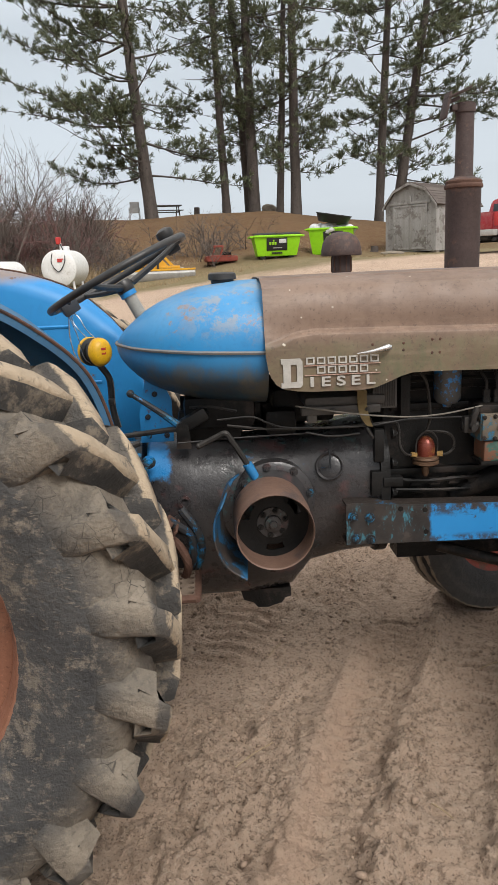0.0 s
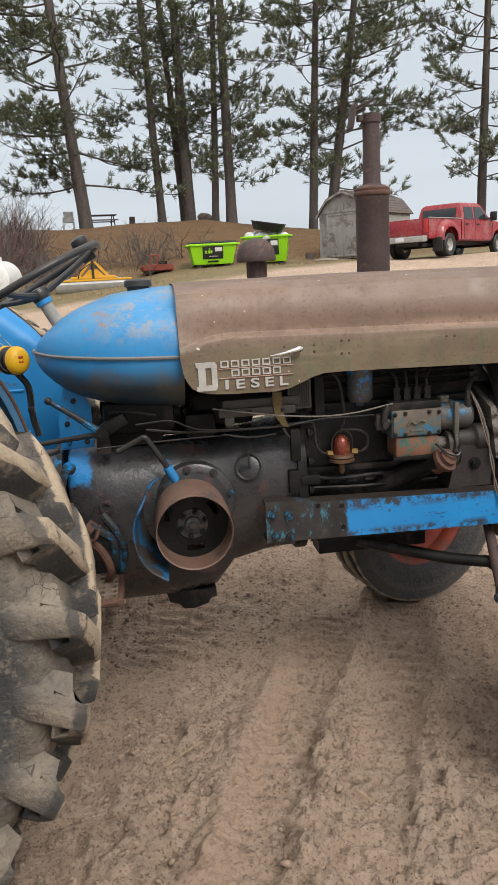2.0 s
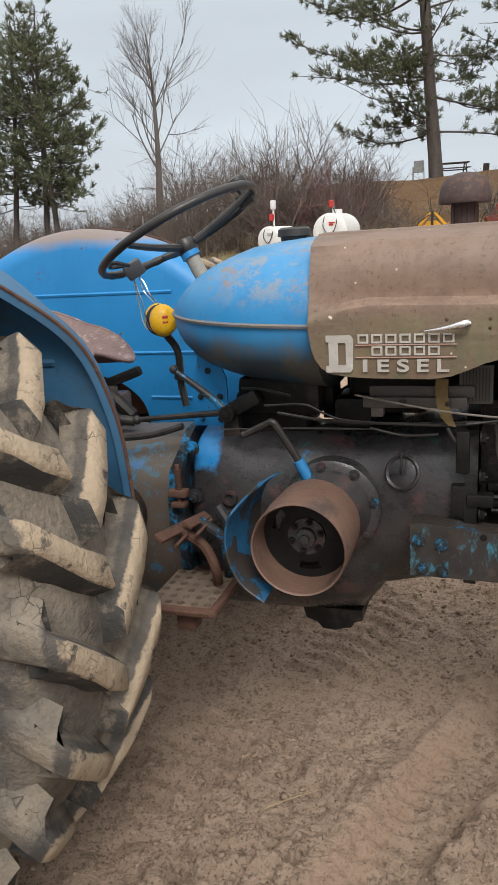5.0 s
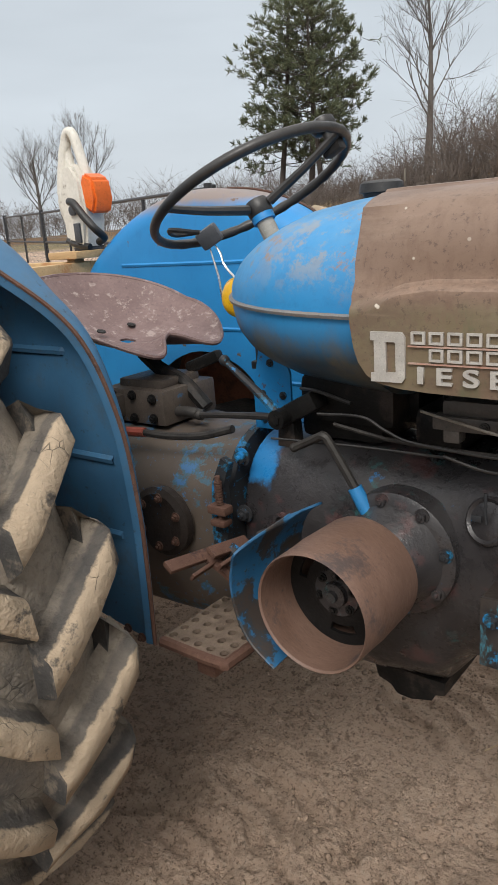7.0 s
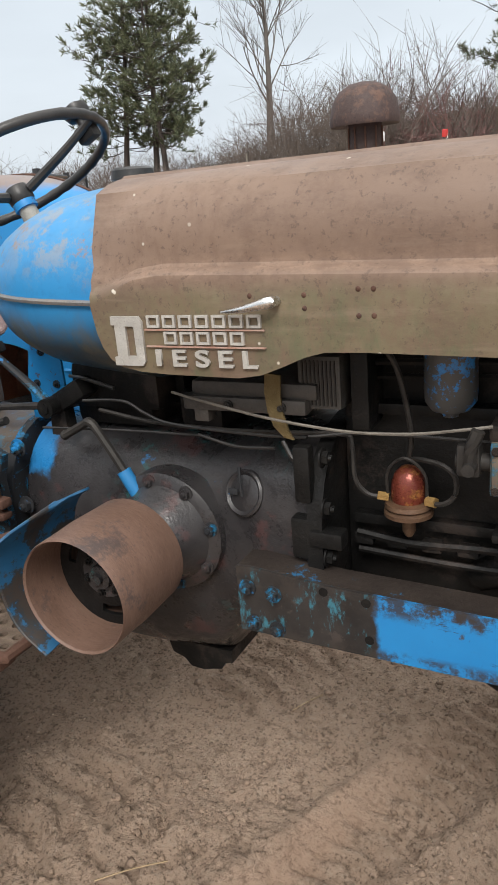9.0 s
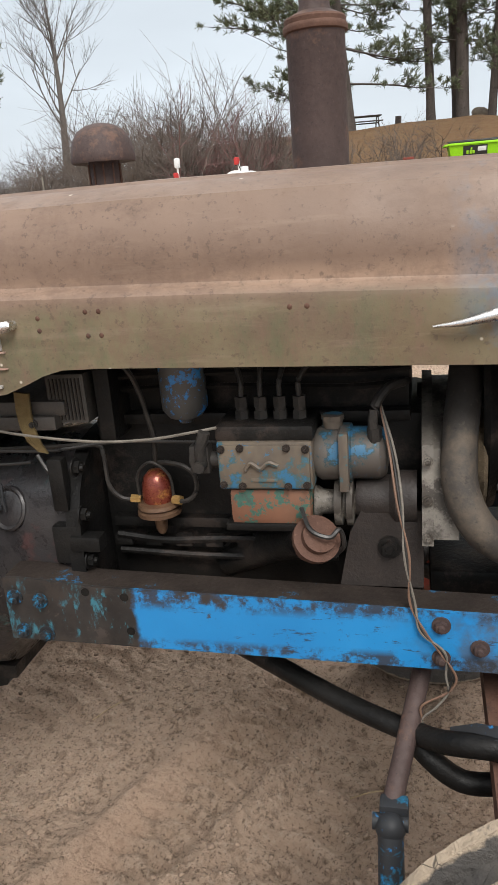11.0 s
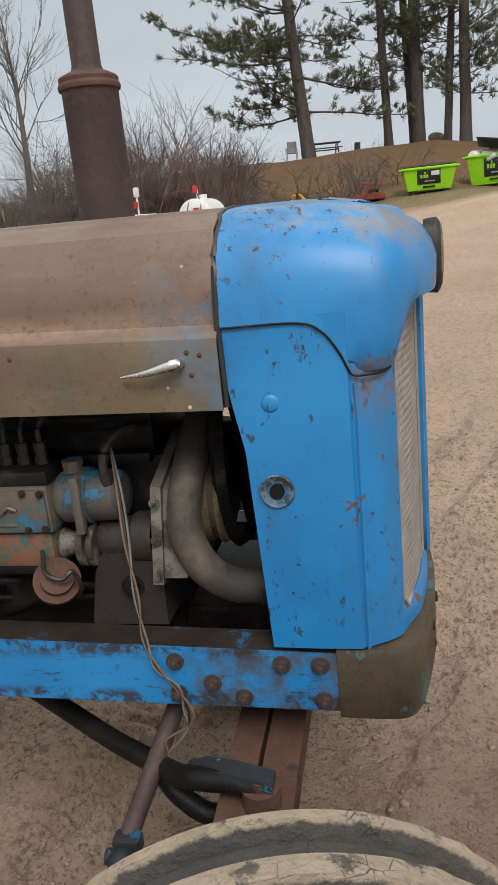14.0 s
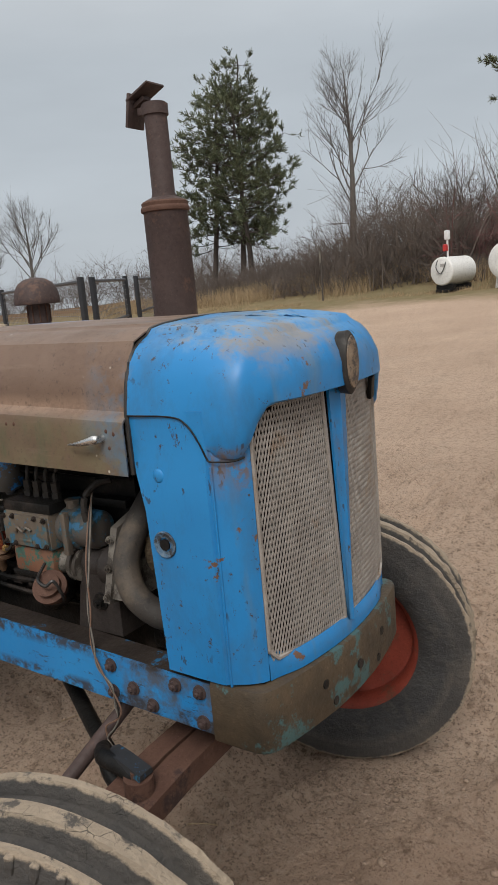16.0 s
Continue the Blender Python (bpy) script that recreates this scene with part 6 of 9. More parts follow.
def footwell():
    # perforated step plate
    x0, y0, nx, ny, s, z = -0.232, 1.915, 5, 6, 0.034, 0.606
    b = B()
    for i in range(nx):
        for j in range(ny):
            cx, cy = x0 + s * (i + 0.5), y0 + s * (j + 0.5)
            outer = [(cx + s / 2 * u, cy + s / 2 * v) for u, v in ((1, 0), (1, 1), (0, 1), (-1, 1), (-1, 0), (-1, -1), (0, -1), (1, -1))]
            inner = [(cx + 0.0095 * math.cos(a), cy + 0.0095 * math.sin(a)) for a in (math.pi / 4 * k for k in range(8))]
            o, n = [b.verts.new((x, y, z)) for x, y in outer], [b.verts.new((x, y, z + 0.003)) for x, y in inner]
            d = [b.verts.new((x, y, z - 0.006)) for x, y in inner]
            for k in range(8):
                q = (k + 1) % 8
                b.faces.new((o[k], o[q], n[q], n[k])), b.faces.new((n[k], n[q], d[q], d[k]))
    bmesh.ops.remove_doubles(b, verts=b.verts, dist=0.0005)
    plate = part("step_plate", b, two_tone("muddy_rusty_step_steel", (0.12, 0.085, 0.062), (0.20, 0.15, 0.11), 25, 0.85, bump=0.5), tractor, "rusty perforated step plate with mud crumbs", 60)
    xa, xb, ya, yb = x0, x0 + nx * s, y0, y0 + ny * s
    b = B()
    tube(b, [(xa, ya, z - 0.008), (xb - 0.02, ya, z - 0.008), (xb, ya + 0.02, z - 0.008), (xb, yb, z - 0.008)], 0.012, 8, 5)
    box(b, (xa + 0.09, ya + 0.05, z - 0.045), (0.05, 0.05, 0.06), 0.008)
    box(b, (xa + 0.08, yb - 0.03, z - 0.03), (0.14, 0.25, 0.016), 0.004)
    islands("step_rim", b, RUST, plate)
    # two brake pedals with bent arms
    for k, (dx, dy, dz) in enumerate(((0, 0, 0), (0.045, 0.05, 0.012))):
        b = B()
        p, q = Vector((-0.185 + dx, 1.90 + dy, 0.762 + dz)), Vector((-0.150 + dx * 0.6, 2.10 + dy * 0.4, 0.782 + dz))
        d = (q - p)
        box(b, (p + q) / 2 + Vector((0, -0.0, 0)), (0.028, d.length * (0.62 if k else 1.0), 0.012), 0.004, frame_of((0, 0, 1)) @ pose(0, 0, 0, 8, -32, -10))
        box(b, (p + q) / 2 + Vector((0.018, -0.01, -0.016)), (0.02, d.length * 0.5, 0.008), 0.003, pose(0, 0, 0, 8, -50, -10))
        ped = part("brake_pedal", b, RUST, tractor, "rusty steel pedal")
        b = B()
        mid = (p + q) / 2
        tube(b, [mid, mid + Vector((0.055, 0.02, -0.05)), (-0.085 + dx * 0.3, 2.02 + dy, 0.66), (-0.10 + dx * 0.3, 2.06 + dy, 0.60), (-0.13 + dx, 2.12, 0.57)], 0.013, 8, 6)
        part("pedal_arm", b, RUST if k == 0 else BLUEGRIME, ped)
    b = B()
    tube(b, [(-0.10, 2.10, 0.80), (-0.06, 2.09, 0.74), (-0.045, 2.09, 0.68), (-0.06, 2.10, 0.62), (-0.09, 2.14, 0.59)], 0.013, 8)
    part("pedal_link", b, BLUEGRIME, tractor)
    b = B()
    prism(b, [(-0.245, 0.70), (-0.215, 0.70), (-0.20, 0.78), (-0.205, 0.87), (-0.185, 0.93), (-0.205, 0.94), (-0.235, 0.88), (-0.245, 0.80)], 2.115, 2.135)
    strap = part("brake_strap", b, BLUEGRIME, tractor)
    b = B()
    cyl(b, (-0.205, 2.10, 0.79), (-0.205, 2.10, 0.905), 0.006, seg=10)
    box(b, (-0.205, 2.10, 0.83), (0.05, 0.03, 0.02), 0.005)
    box(b, (-0.205, 2.10, 0.80), (0.04, 0.03, 0.015), 0.005)
    for i in range(9):
        cyl(b, (-0.205, 2.10, 0.842 + i * 0.006), (-0.205, 2.10, 0.845 + i * 0.006), 0.009, seg=10)
    islands("brake_adjuster", b, RUST, strap)


footwell()


# ---------------------------------------------------------------- tractor: engine side
def fuel_system():
    b = B()
    box(b, (0.876, 2.165, 0.995), (0.160, 0.110, 0.084), 0.006)
    pump = part("injection_pump", b, CREAMPUMP, tractor, "injection pump with flaking cream and blue paint")
    b = B()
    box(b, (0.876, 2.108, 0.995), (0.152, 0.008, 0.074), 0.003)
    part("pump_cover", b, CREAMPUMP, pump)
    b = B()
    tube(b, [(0.845, 2.102, 0.990), (0.855, 2.1005, 1.003), (0.870, 2.1005, 0.994), (0.885, 2.1005, 1.004), (0.900, 2.102, 0.998)], 0.0035, 6)
    box(b, (0.876, 2.103, 0.973), (0.045, 0.003, 0.006), 0.001)
    part("cover_emblem", b, CREAMPUMP, pump)
    for x, z in ((0.806, 1.026), (0.838, 1.028), (0.915, 1.028), (0.946, 1.026), (0.806, 0.964), (0.838, 0.962), (0.915, 0.962), (0.946, 0.964)):
        bolt(pump, (x, 2.105, z), (0, -1, 0), 0.0046, GREASE)
    b = B()
    box(b, (0.880, 2.160, 0.920), (0.140, 0.095, 0.066), 0.012)
    part("pump_base", b, ORANGEPUMP, pump, "rusty orange pump base")
    b = B()
    box(b, (0.876, 2.165, 1.049), (0.165, 0.10, 0.026), 0.006)
    box(b, (0.876, 2.155, 0.884), (0.15, 0.09, 0.014), 0.004)
    islands("pump_head", b, DARK, pump)
    for i in range(4):
        x = 0.832 + 0.033 * i
        b = B()
        cyl(b, (x, 2.165, 1.060), (x, 2.165, 1.076), 0.0125, seg=6)
        cyl(b, (x, 2.165, 1.076), (x, 2.165, 1.082), 0.010, seg=12)
        cyl(b, (x, 2.165, 1.082), (x, 2.165, 1.100), 0.0115, seg=6)
        part("delivery_valve", b, PIPE, pump)
        b = B()
        dx = (-0.03, 0.0, 0.02, 0.05)[i]
        tube(b, [(x, 2.165, 1.098), (x, 2.170, 1.125), (x + dx * 0.4, 2.19, 1.155), (x + dx, 2.24, 1.19)], 0.0048, 8)
        part("injector_pipe", b, PIPE, pump)
    b = B()
    lathe(b, [(0.005, 0.955), (0.040, 0.956), (0.046, 0.965), (0.046, 0.995), (0.050, 0.998), (0.050, 1.014), (0.044, 1.017), (0.044, 1.062), (0.036, 1.072), (0.010, 1.076)], (0, 2.165, 1.000), (1, 0, 0), 28)
    gov = part("governor_housing", b, paint("chipped_cream_and_blue_housing", (0.075, 0.070, 0.062), (0.19, 0.175, 0.15), (0.03, 0.06, 0.07), (0.03, 0.12, 0.22), (0.58, 0.61), dirty=(0.38, 0.58), amount=0.85, scale=13), pump, "round governor housing with chipped cream and blue paint")
    b = B()
    box(b, (1.006, 2.115, 1.0), (0.016, 0.016, 0.10), 0.004)
    cyl(b, (0.985, 2.165, 1.045), (0.985, 2.165, 1.058), 0.017, seg=18)
    cyl(b, (0.985, 2.165, 1.058), (0.985, 2.165, 1.066), 0.019, seg=8)
    islands("governor_clamp", b, CREAMPUMP, gov)
    b = B()
    tube(b, [(1.055, 2.14, 1.01), (1.052, 2.135, 1.05), (1.056, 2.14, 1.085), (1.075, 2.16, 1.11), (1.10, 2.18, 1.115)], 0.008, 8)
    cyl(b, (1.055, 2.14, 1.03), (1.054, 2.137, 1.052), 0.012, seg=6)
    part("vent_pipe", b, PIPE, gov)
    # drive coupling and gear case in front of the pump
    b = B()
    lathe(b, [(0.01, 0.950), (0.030, 0.952), (0.022, 0.965), (0.020, 0.985), (0.040, 0.986), (0.040, 0.998), (0.030, 1.0), (0.030, 1.004), (0.040, 1.006), (0.040, 1.016), (0.02, 1.018), (0.02, 1.03)], (0, 2.155, 0.915), (1, 0, 0), 28)
    part("drive_coupling", b, GREYCAST, pump, "pale grey drive coupling")
    b = B()
    lathe(b, [(0.01, 1.020), (0.034, 1.021), (0.038, 1.035), (0.038, 1.075), (0.046, 1.085), (0.046, 1.12)], (0, 2.165, 0.920), (1, 0, 0), 28)
    prism(b, [(0.99, 0.77), (1.13, 0.77), (1.13, 0.91), (1.03, 0.91), (1.01, 0.87)], CY - 0.23, CY - 0.12)
    part("timing_case", b, two_tone("brown_black_timing_casting", (0.016, 0.013, 0.012), (0.036, 0.027, 0.023), 12, 0.6, bump=0.4), tractor)
    bolt(engine_ob, (1.075, CY - 0.231, 0.845), (0, -1, 0), 0.014, DARK)
    # throttle arm behind the pump
    b = B()
    cyl(b, (0.745, 2.13, 1.000), (0.80, 2.13, 1.000), 0.014, seg=12)
    tube(b, [(0.770, 2.105, 1.000), (0.772, 2.10, 1.03), (0.782, 2.10, 1.058)], 0.010, 8)
    cyl(b, (0.770, 2.115, 1.0), (0.770, 2.085, 1.0), 0.010, seg=10)
    box(b, (0.765, 2.125, 1.005), (0.035, 0.03, 0.05), 0.006)
    islands("throttle_arm", b, PIPE, pump)
    # sediment bowl with its loop pipe
    o = (0.655, 2.185, 0)
    b = B()
    lathe(b, [(0.004, 0.962), (0.012, 0.960), (0.022, 0.950), (0.0275, 0.934), (0.029, 0.910), (0.027, 0.900)], o, (0, 0, 1), 24)
    bowl = part("sediment_bowl", b, COPPER, tractor, "coppery red fuel sediment bowl")
    b = B()
    lathe(b, [(0.026, 0.902), (0.038, 0.899), (0.040, 0.892), (0.034, 0.888), (0.041, 0.884), (0.041, 0.877), (0.030, 0.872), (0.012, 0.866), (0.011, 0.845), (0.006, 0.835), (0.003, 0.835)], o, (0, 0, 1), 24)
    part("bowl_base", b, two_tone("brass_brown_fitting", (0.10, 0.055, 0.035), (0.20, 0.12, 0.07), 30, 0.45, 0.4), bowl)
    b = B()
    tube(b, [(0.622, 2.178, 0.905), (0.625, 2.172, 0.955), (0.655, 2.165, 0.982), (0.685, 2.172, 0.955), (0.688, 2.178, 0.905)], 0.0028, 6)
    tube(b, [(0.69, 2.175, 0.906), (0.715, 2.165, 0.908), (0.735, 2.165, 0.925), (0.735, 2.168, 0.955), (0.715, 2.172, 0.972), (0.68, 2.18, 0.976), (0.66, 2.19, 0.972)], 0.0045, 6)
    tube(b, [(0.62, 2.175, 0.906), (0.590, 2.168, 0.912), (0.570, 2.165, 0.94), (0.566, 2.168, 0.995), (0.553, 2.172, 1.012), (0.47, 2.172, 1.010), (0.35, 2.165, 1.008), (0.18, 2.165, 1.012), (0.05, 2.165, 1.03)], 0.0042, 6)
    tube(b, [(0.655, 2.19, 0.97), (0.664, 2.175, 1.02), (0.656, 2.165, 1.09), (0.645, 2.16, 1.135), (0.63, 2.16, 1.16)], 0.005, 6)
    islands("fuel_pipe", b, PIPE, bowl)
    b = B()
    cyl(b, (0.606, 2.174, 0.908), (0.624, 2.177, 0.906), 0.008, seg=6)
    cyl(b, (0.688, 2.176, 0.906), (0.704, 2.170, 0.907), 0.009, seg=6)
    islands("brass_nut", b, two_tone("brass", (0.42, 0.26, 0.09), (0.50, 0.33, 0.13), 30, 0.4, 0.6), bowl)
    b = B()
    lathe(b, [(0.004, 1.046), (0.012, 1.048), (0.014, 1.056), (0.030, 1.060), (0.040, 1.074), (0.041, 1.09), (0.041, 1.185), (0.045, 1.19), (0.045, 1.22)], (0.722, 2.195, 0), (0, 0, 1), 28)
    part("fuel_filter", b, FILTERM, tractor, "grey fuel filter bowl with blue paint flakes")
    # crankcase filler with a rusty flange
    a = Vector((0.62, -0.55, 0.56)).normalized()
    b = B()
    p = Vector((0.960, 2.085, 0.878))
    lathe(b, [(0.026, -0.05), (0.028, -0.02), (0.040, -0.010), (0.040, 0.002), (0.028, 0.004), (0.028, 0.018), (0.012, 0.022), (0.004, 0.022)], p, (0.40, -0.66, 0.64), 24)
    brth = part("oil_filler", b, RUST, tractor, "rusty flanged oil filler")
    b = B()
    tube(b, [p + Vector((-0.01, 0.02, -0.01)), (0.91, 2.16, 0.84), (0.83, 2.22, 0.79), (0.76, 2.25, 0.75)], 0.033, 14, 6)
    part("filler_pipe", b, DARK, brth)
    b = B()
    tube(b, [(0.935, 2.10, 0.925), (0.955, 2.06, 0.905), (0.985, 2.055, 0.895), (1.000, 2.065, 0.905), (1.005, 2.08, 0.87), (0.985, 2.10, 0.84)], 0.004, 6)
    part("drain_hose", b, BLACK_RUBBER, brth)


fuel_system()


def front_engine():
    b = B()
    pr = [(CY - 0.272, 0.868), (CY - 0.232, 0.860), (CY + 0.23, 0.860), (CY + 0.26, 1.02), (CY + 0.05, 1.08), (CY - 0.05, 1.08), (CY - 0.225, 1.022)]
    prism(b, pr, 1.128, 1.146, "x")
    pr = [(CY - 0.262, 0.875), (CY - 0.222, 0.868), (CY + 0.22, 0.868), (CY + 0.25, 1.01), (CY + 0.05, 1.07), (CY - 0.05, 1.07), (CY - 0.215, 1.012)]
    prism(b, pr, 1.146, 1.185, "x")
    cover = part("timing_cover", b, GREYCAST, tractor, "pale grey aluminium timing cover")
    for y, z in ((CY - 0.262, 0.88), (CY - 0.25, 0.94), (CY - 0.235, 1.0)):
        bolt(cover, (1.137, y - 0.006, z), (0, -1, 0.1), 0.006, GREYCAST)
    b = B()
    tube(b, [(1.215, CY - 0.02, 1.160), (1.205, CY - 0.08, 1.135), (1.196, CY - 0.15, 1.085), (1.186, CY - 0.215, 1.015), (1.188, CY - 0.250, 0.955), (1.214, CY - 0.262, 0.898), (1.258, CY - 0.25, 0.858), (1.30, CY - 0.235, 0.848), (1.345, CY - 0.225, 0.846)], 0.0285, 18, 8)
    hose = part("radiator_hose", b, RUBBER_HOSE, tractor, "thick grey rubber radiator hose", 60)
    b = B()
    cyl(b, (1.300, CY - 0.236, 0.848), (1.316, CY - 0.232, 0.847), 0.0315, seg=20)
    part("hose_clamp", b, PIPE, hose)
    b = B()
    lathe(b, [(0.005, -0.02), (0.082, -0.02), (0.086, -0.014), (0.076, 0.0), (0.086, 0.014), (0.082, 0.02), (0.005, 0.024)], (1.212, CY - 0.115, 0.965), (1, 0, 0), 32)
    part("pump_pulley", b, two_tone("mud_caked_cast_iron", (0.075, 0.054, 0.033), (0.150, 0.112, 0.068), 18, 0.85, bump=0.7, dist=0.006), tractor, "mud-caked fan pulley behind the hose")
    b = B()
    box(b, (1.335, CY - 0.19, 0.99), (0.040, 0.09, 0.42), 0.008)
    box(b, (1.335, CY + 0.19, 0.99), (0.040, 0.09, 0.42), 0.008)
    box(b, (1.345, CY, 1.17), (0.06, 0.46, 0.06), 0.01)
    islands("radiator_tank", b, paint("rusty_blue_radiator_side", (0.025, 0.10, 0.24), (0.03, 0.14, 0.33), (0.12, 0.08, 0.06), (0.14, 0.09, 0.065), (0.47, 0.52), amount=0.5, scale=8), tractor, "rusty blue radiator side tank")
    b = B()
    lathe(b, [(0.19, 1.225), (0.20, 1.235), (0.19, 1.25)], (0, CY, 1.03), (1, 0, 0), 36)
    for k in range(4):
        m = Matrix.Rotation(math.pi / 2 * k + 0.4, 4, "X")
        q = B()
        box(q, (0, 0.10, 0), (0.01, 0.18, 0.06), 0.003, pose(0, 0, 0, 0, 25, 0))
        bmesh.ops.transform(q, matrix=Matrix.Translation((1.238, CY, 1.03)) @ m, verts=q.verts)
        me = bpy.data.meshes.new("tmp")
        q.to_mesh(me)
        b.from_mesh(me)
        q.free()
        bpy.data.meshes.remove(me)
    cyl(b, (1.12, CY, 1.03), (1.26, CY, 1.03), 0.04, seg=20)
    part("fan", b, DARK, tractor)
    b = B()
    box(b, (1.22, CY, 0.735), (0.16, 0.30, 0.05), 0.01)
    cyl(b, (1.255, CY - 0.02, 0.965), (1.285, CY - 0.02, 0.965), 0.05, seg=24)
    islands("front_crossmember", b, DARK, tractor)
    b = B()
    for y, z in ((CY - 0.15, 1.15), (CY - 0.155, 1.13), (CY - 0.15, 1.105)):
        tube(b, [(0.60, y, z), (0.80, y - 0.005, z + 0.004), (1.0, y, z - 0.004), (1.11, y + 0.02, z)], 0.006, 6, 4)
    for x in (0.63, 0.76, 0.92, 1.05):
        cyl(b, (x, CY - 0.125, 1.18), (x, CY - 0.125, 1.23), 0.014, seg=10)
    box(b, (0.83, CY - 0.15, 1.205), (0.50, 0.05, 0.03), 0.008)
    islands("manifold_pipe", b, DARK, engine_ob)
    # bracket and vented box behind the tank
    b = B()
    box(b, (0.385, CY - 0.215, 1.066), (0.235, 0.03, 0.026), 0.005)
    box(b, (0.30, CY - 0.21, 1.045), (0.03, 0.03, 0.03), 0.005)
    box(b, (0.40, CY - 0.12, 1.09), (0.24, 0.20, 0.03), 0.01)
    br = islands("tank_bracket", b, two_tone("grey_greasy_bracket", (0.045, 0.040, 0.036), (0.075, 0.066, 0.058), 14, 0.55, bump=0.3), tractor)
    for x in (0.36, 0.46):
        bolt(br, (x, CY - 0.23, 1.066), (0, -1, 0), 0.006, PIPE)
    b = B()
    box(b, (0.520, CY - 0.16, 1.105), (0.075, 0.10, 0.09), 0.006)
    vb = part("regulator_box", b, two_tone("grey_tin_box", (0.05, 0.047, 0.043), (0.075, 0.07, 0.064), 14, 0.5), tractor)
    for i in range(9):
        q = B()
        box(q, (0.492 + 0.007 * i, CY - 0.2115, 1.105), (0.0025, 0.003, 0.075))
        part("fin", q, PIPE, vb)
    b = B()
    box(b, (0.585, CY - 0.15, 1.09), (0.03, 0.10, 0.13), 0.004)
    part("bulkhead", b, DARK, tractor)
    b = B()
    rings = []
    for x, y, z, w in ((0.447, CY - 0.232, 1.125, 0.014), (0.446, CY - 0.234, 1.09, 0.014), (0.450, CY - 0.236, 1.06, 0.014), (0.458, CY - 0.236, 1.035, 0.013), (0.47, CY - 0.232, 1.015, 0.009)):
        rings.append([(x - w, y, z), (x + w, y, z - 0.004), (x + w, y + 0.005, z - 0.004), (x - w, y + 0.005, z)])
    part("braided_strap", loft(b, rings, True, True), BRAID, tractor, "yellow-brown braided earth strap")
    b = B()
    tube(b, [(0.25, CY - 0.235, 1.085), (0.33, CY - 0.245, 1.072), (0.45, CY - 0.250, 1.052), (0.58, CY - 0.252, 1.040), (0.68, CY - 0.252, 1.043), (0.76, CY - 0.255, 1.056), (0.80, CY - 0.25, 1.062)], 0.0026, 6)
    part("throttle_cable", b, WIRE, tractor, "pale sagging control cable")
    b = B()
    tube(b, [(0.02, CY - 0.205, 1.05), (0.12, CY - 0.21, 1.055), (0.17, CY - 0.213, 1.035), (0.23, CY - 0.214, 1.018), (0.40, CY - 0.22, 1.012), (0.50, CY - 0.225, 1.015)], 0.003, 6)
    tube(b, [(0.28, CY - 0.21, 1.0), (0.36, CY - 0.214, 0.985), (0.44, CY - 0.225, 0.992)], 0.003, 6)
    tube(b, [(-0.10, CY - 0.20, 0.985), (0.10, CY - 0.198, 0.992), (0.30, CY - 0.20, 0.995)], 0.0026, 6)
    tube(b, [(0.46, CY - 0.235, 1.01), (0.475, CY - 0.238, 0.985), (0.495, CY - 0.24, 0.965)], 0.004, 6)
    tube(b, [(0.50, CY - 0.22, 1.015), (0.60, CY - 0.20, 1.022), (0.72, CY - 0.195, 1.020), (0.80, CY - 0.20, 1.02)], 0.003, 6)
    tube(b, [(-0.06, CY - 0.14, 1.08), (0.0, CY - 0.17, 1.085), (0.08, CY - 0.18, 1.07)], 0.004, 6)
    islands("wiring", b, BLACK_RUBBER, tractor)
    # harness hanging over the rail
    for k, (dx, m) in enumerate(((0.0, BLACK_RUBBER), (0.004, WIRE), (-0.004, two_tone("copper_red_wire", (0.16, 0.09, 0.06), (0.20, 0.12, 0.08), 30, 0.6)))):
        b = B()
        pts = [(1.062, 2.155, 1.09), (1.082 + dx, 2.115, 1.02), (1.094 + dx, 2.085, 0.94), (1.104 - dx, 2.066, 0.86), (1.112 + dx, 2.055, 0.785), (1.128 - dx, 2.050, 0.735), (1.158 + dx, 2.049, 0.70), (1.172 - dx * 2, 2.049, 0.655), (1.168, 2.05, 0.625), (1.138 + dx * 3, 2.05, 0.595), (1.125, 2.05, 0.565), (1.128 + dx * 5, 2.052, 0.54)]
        tube(b, pts[:9 + k] if k == 0 else pts, 0.0021, 6, 6)
        part("hanging_wire", b, m, tractor)


front_engine()


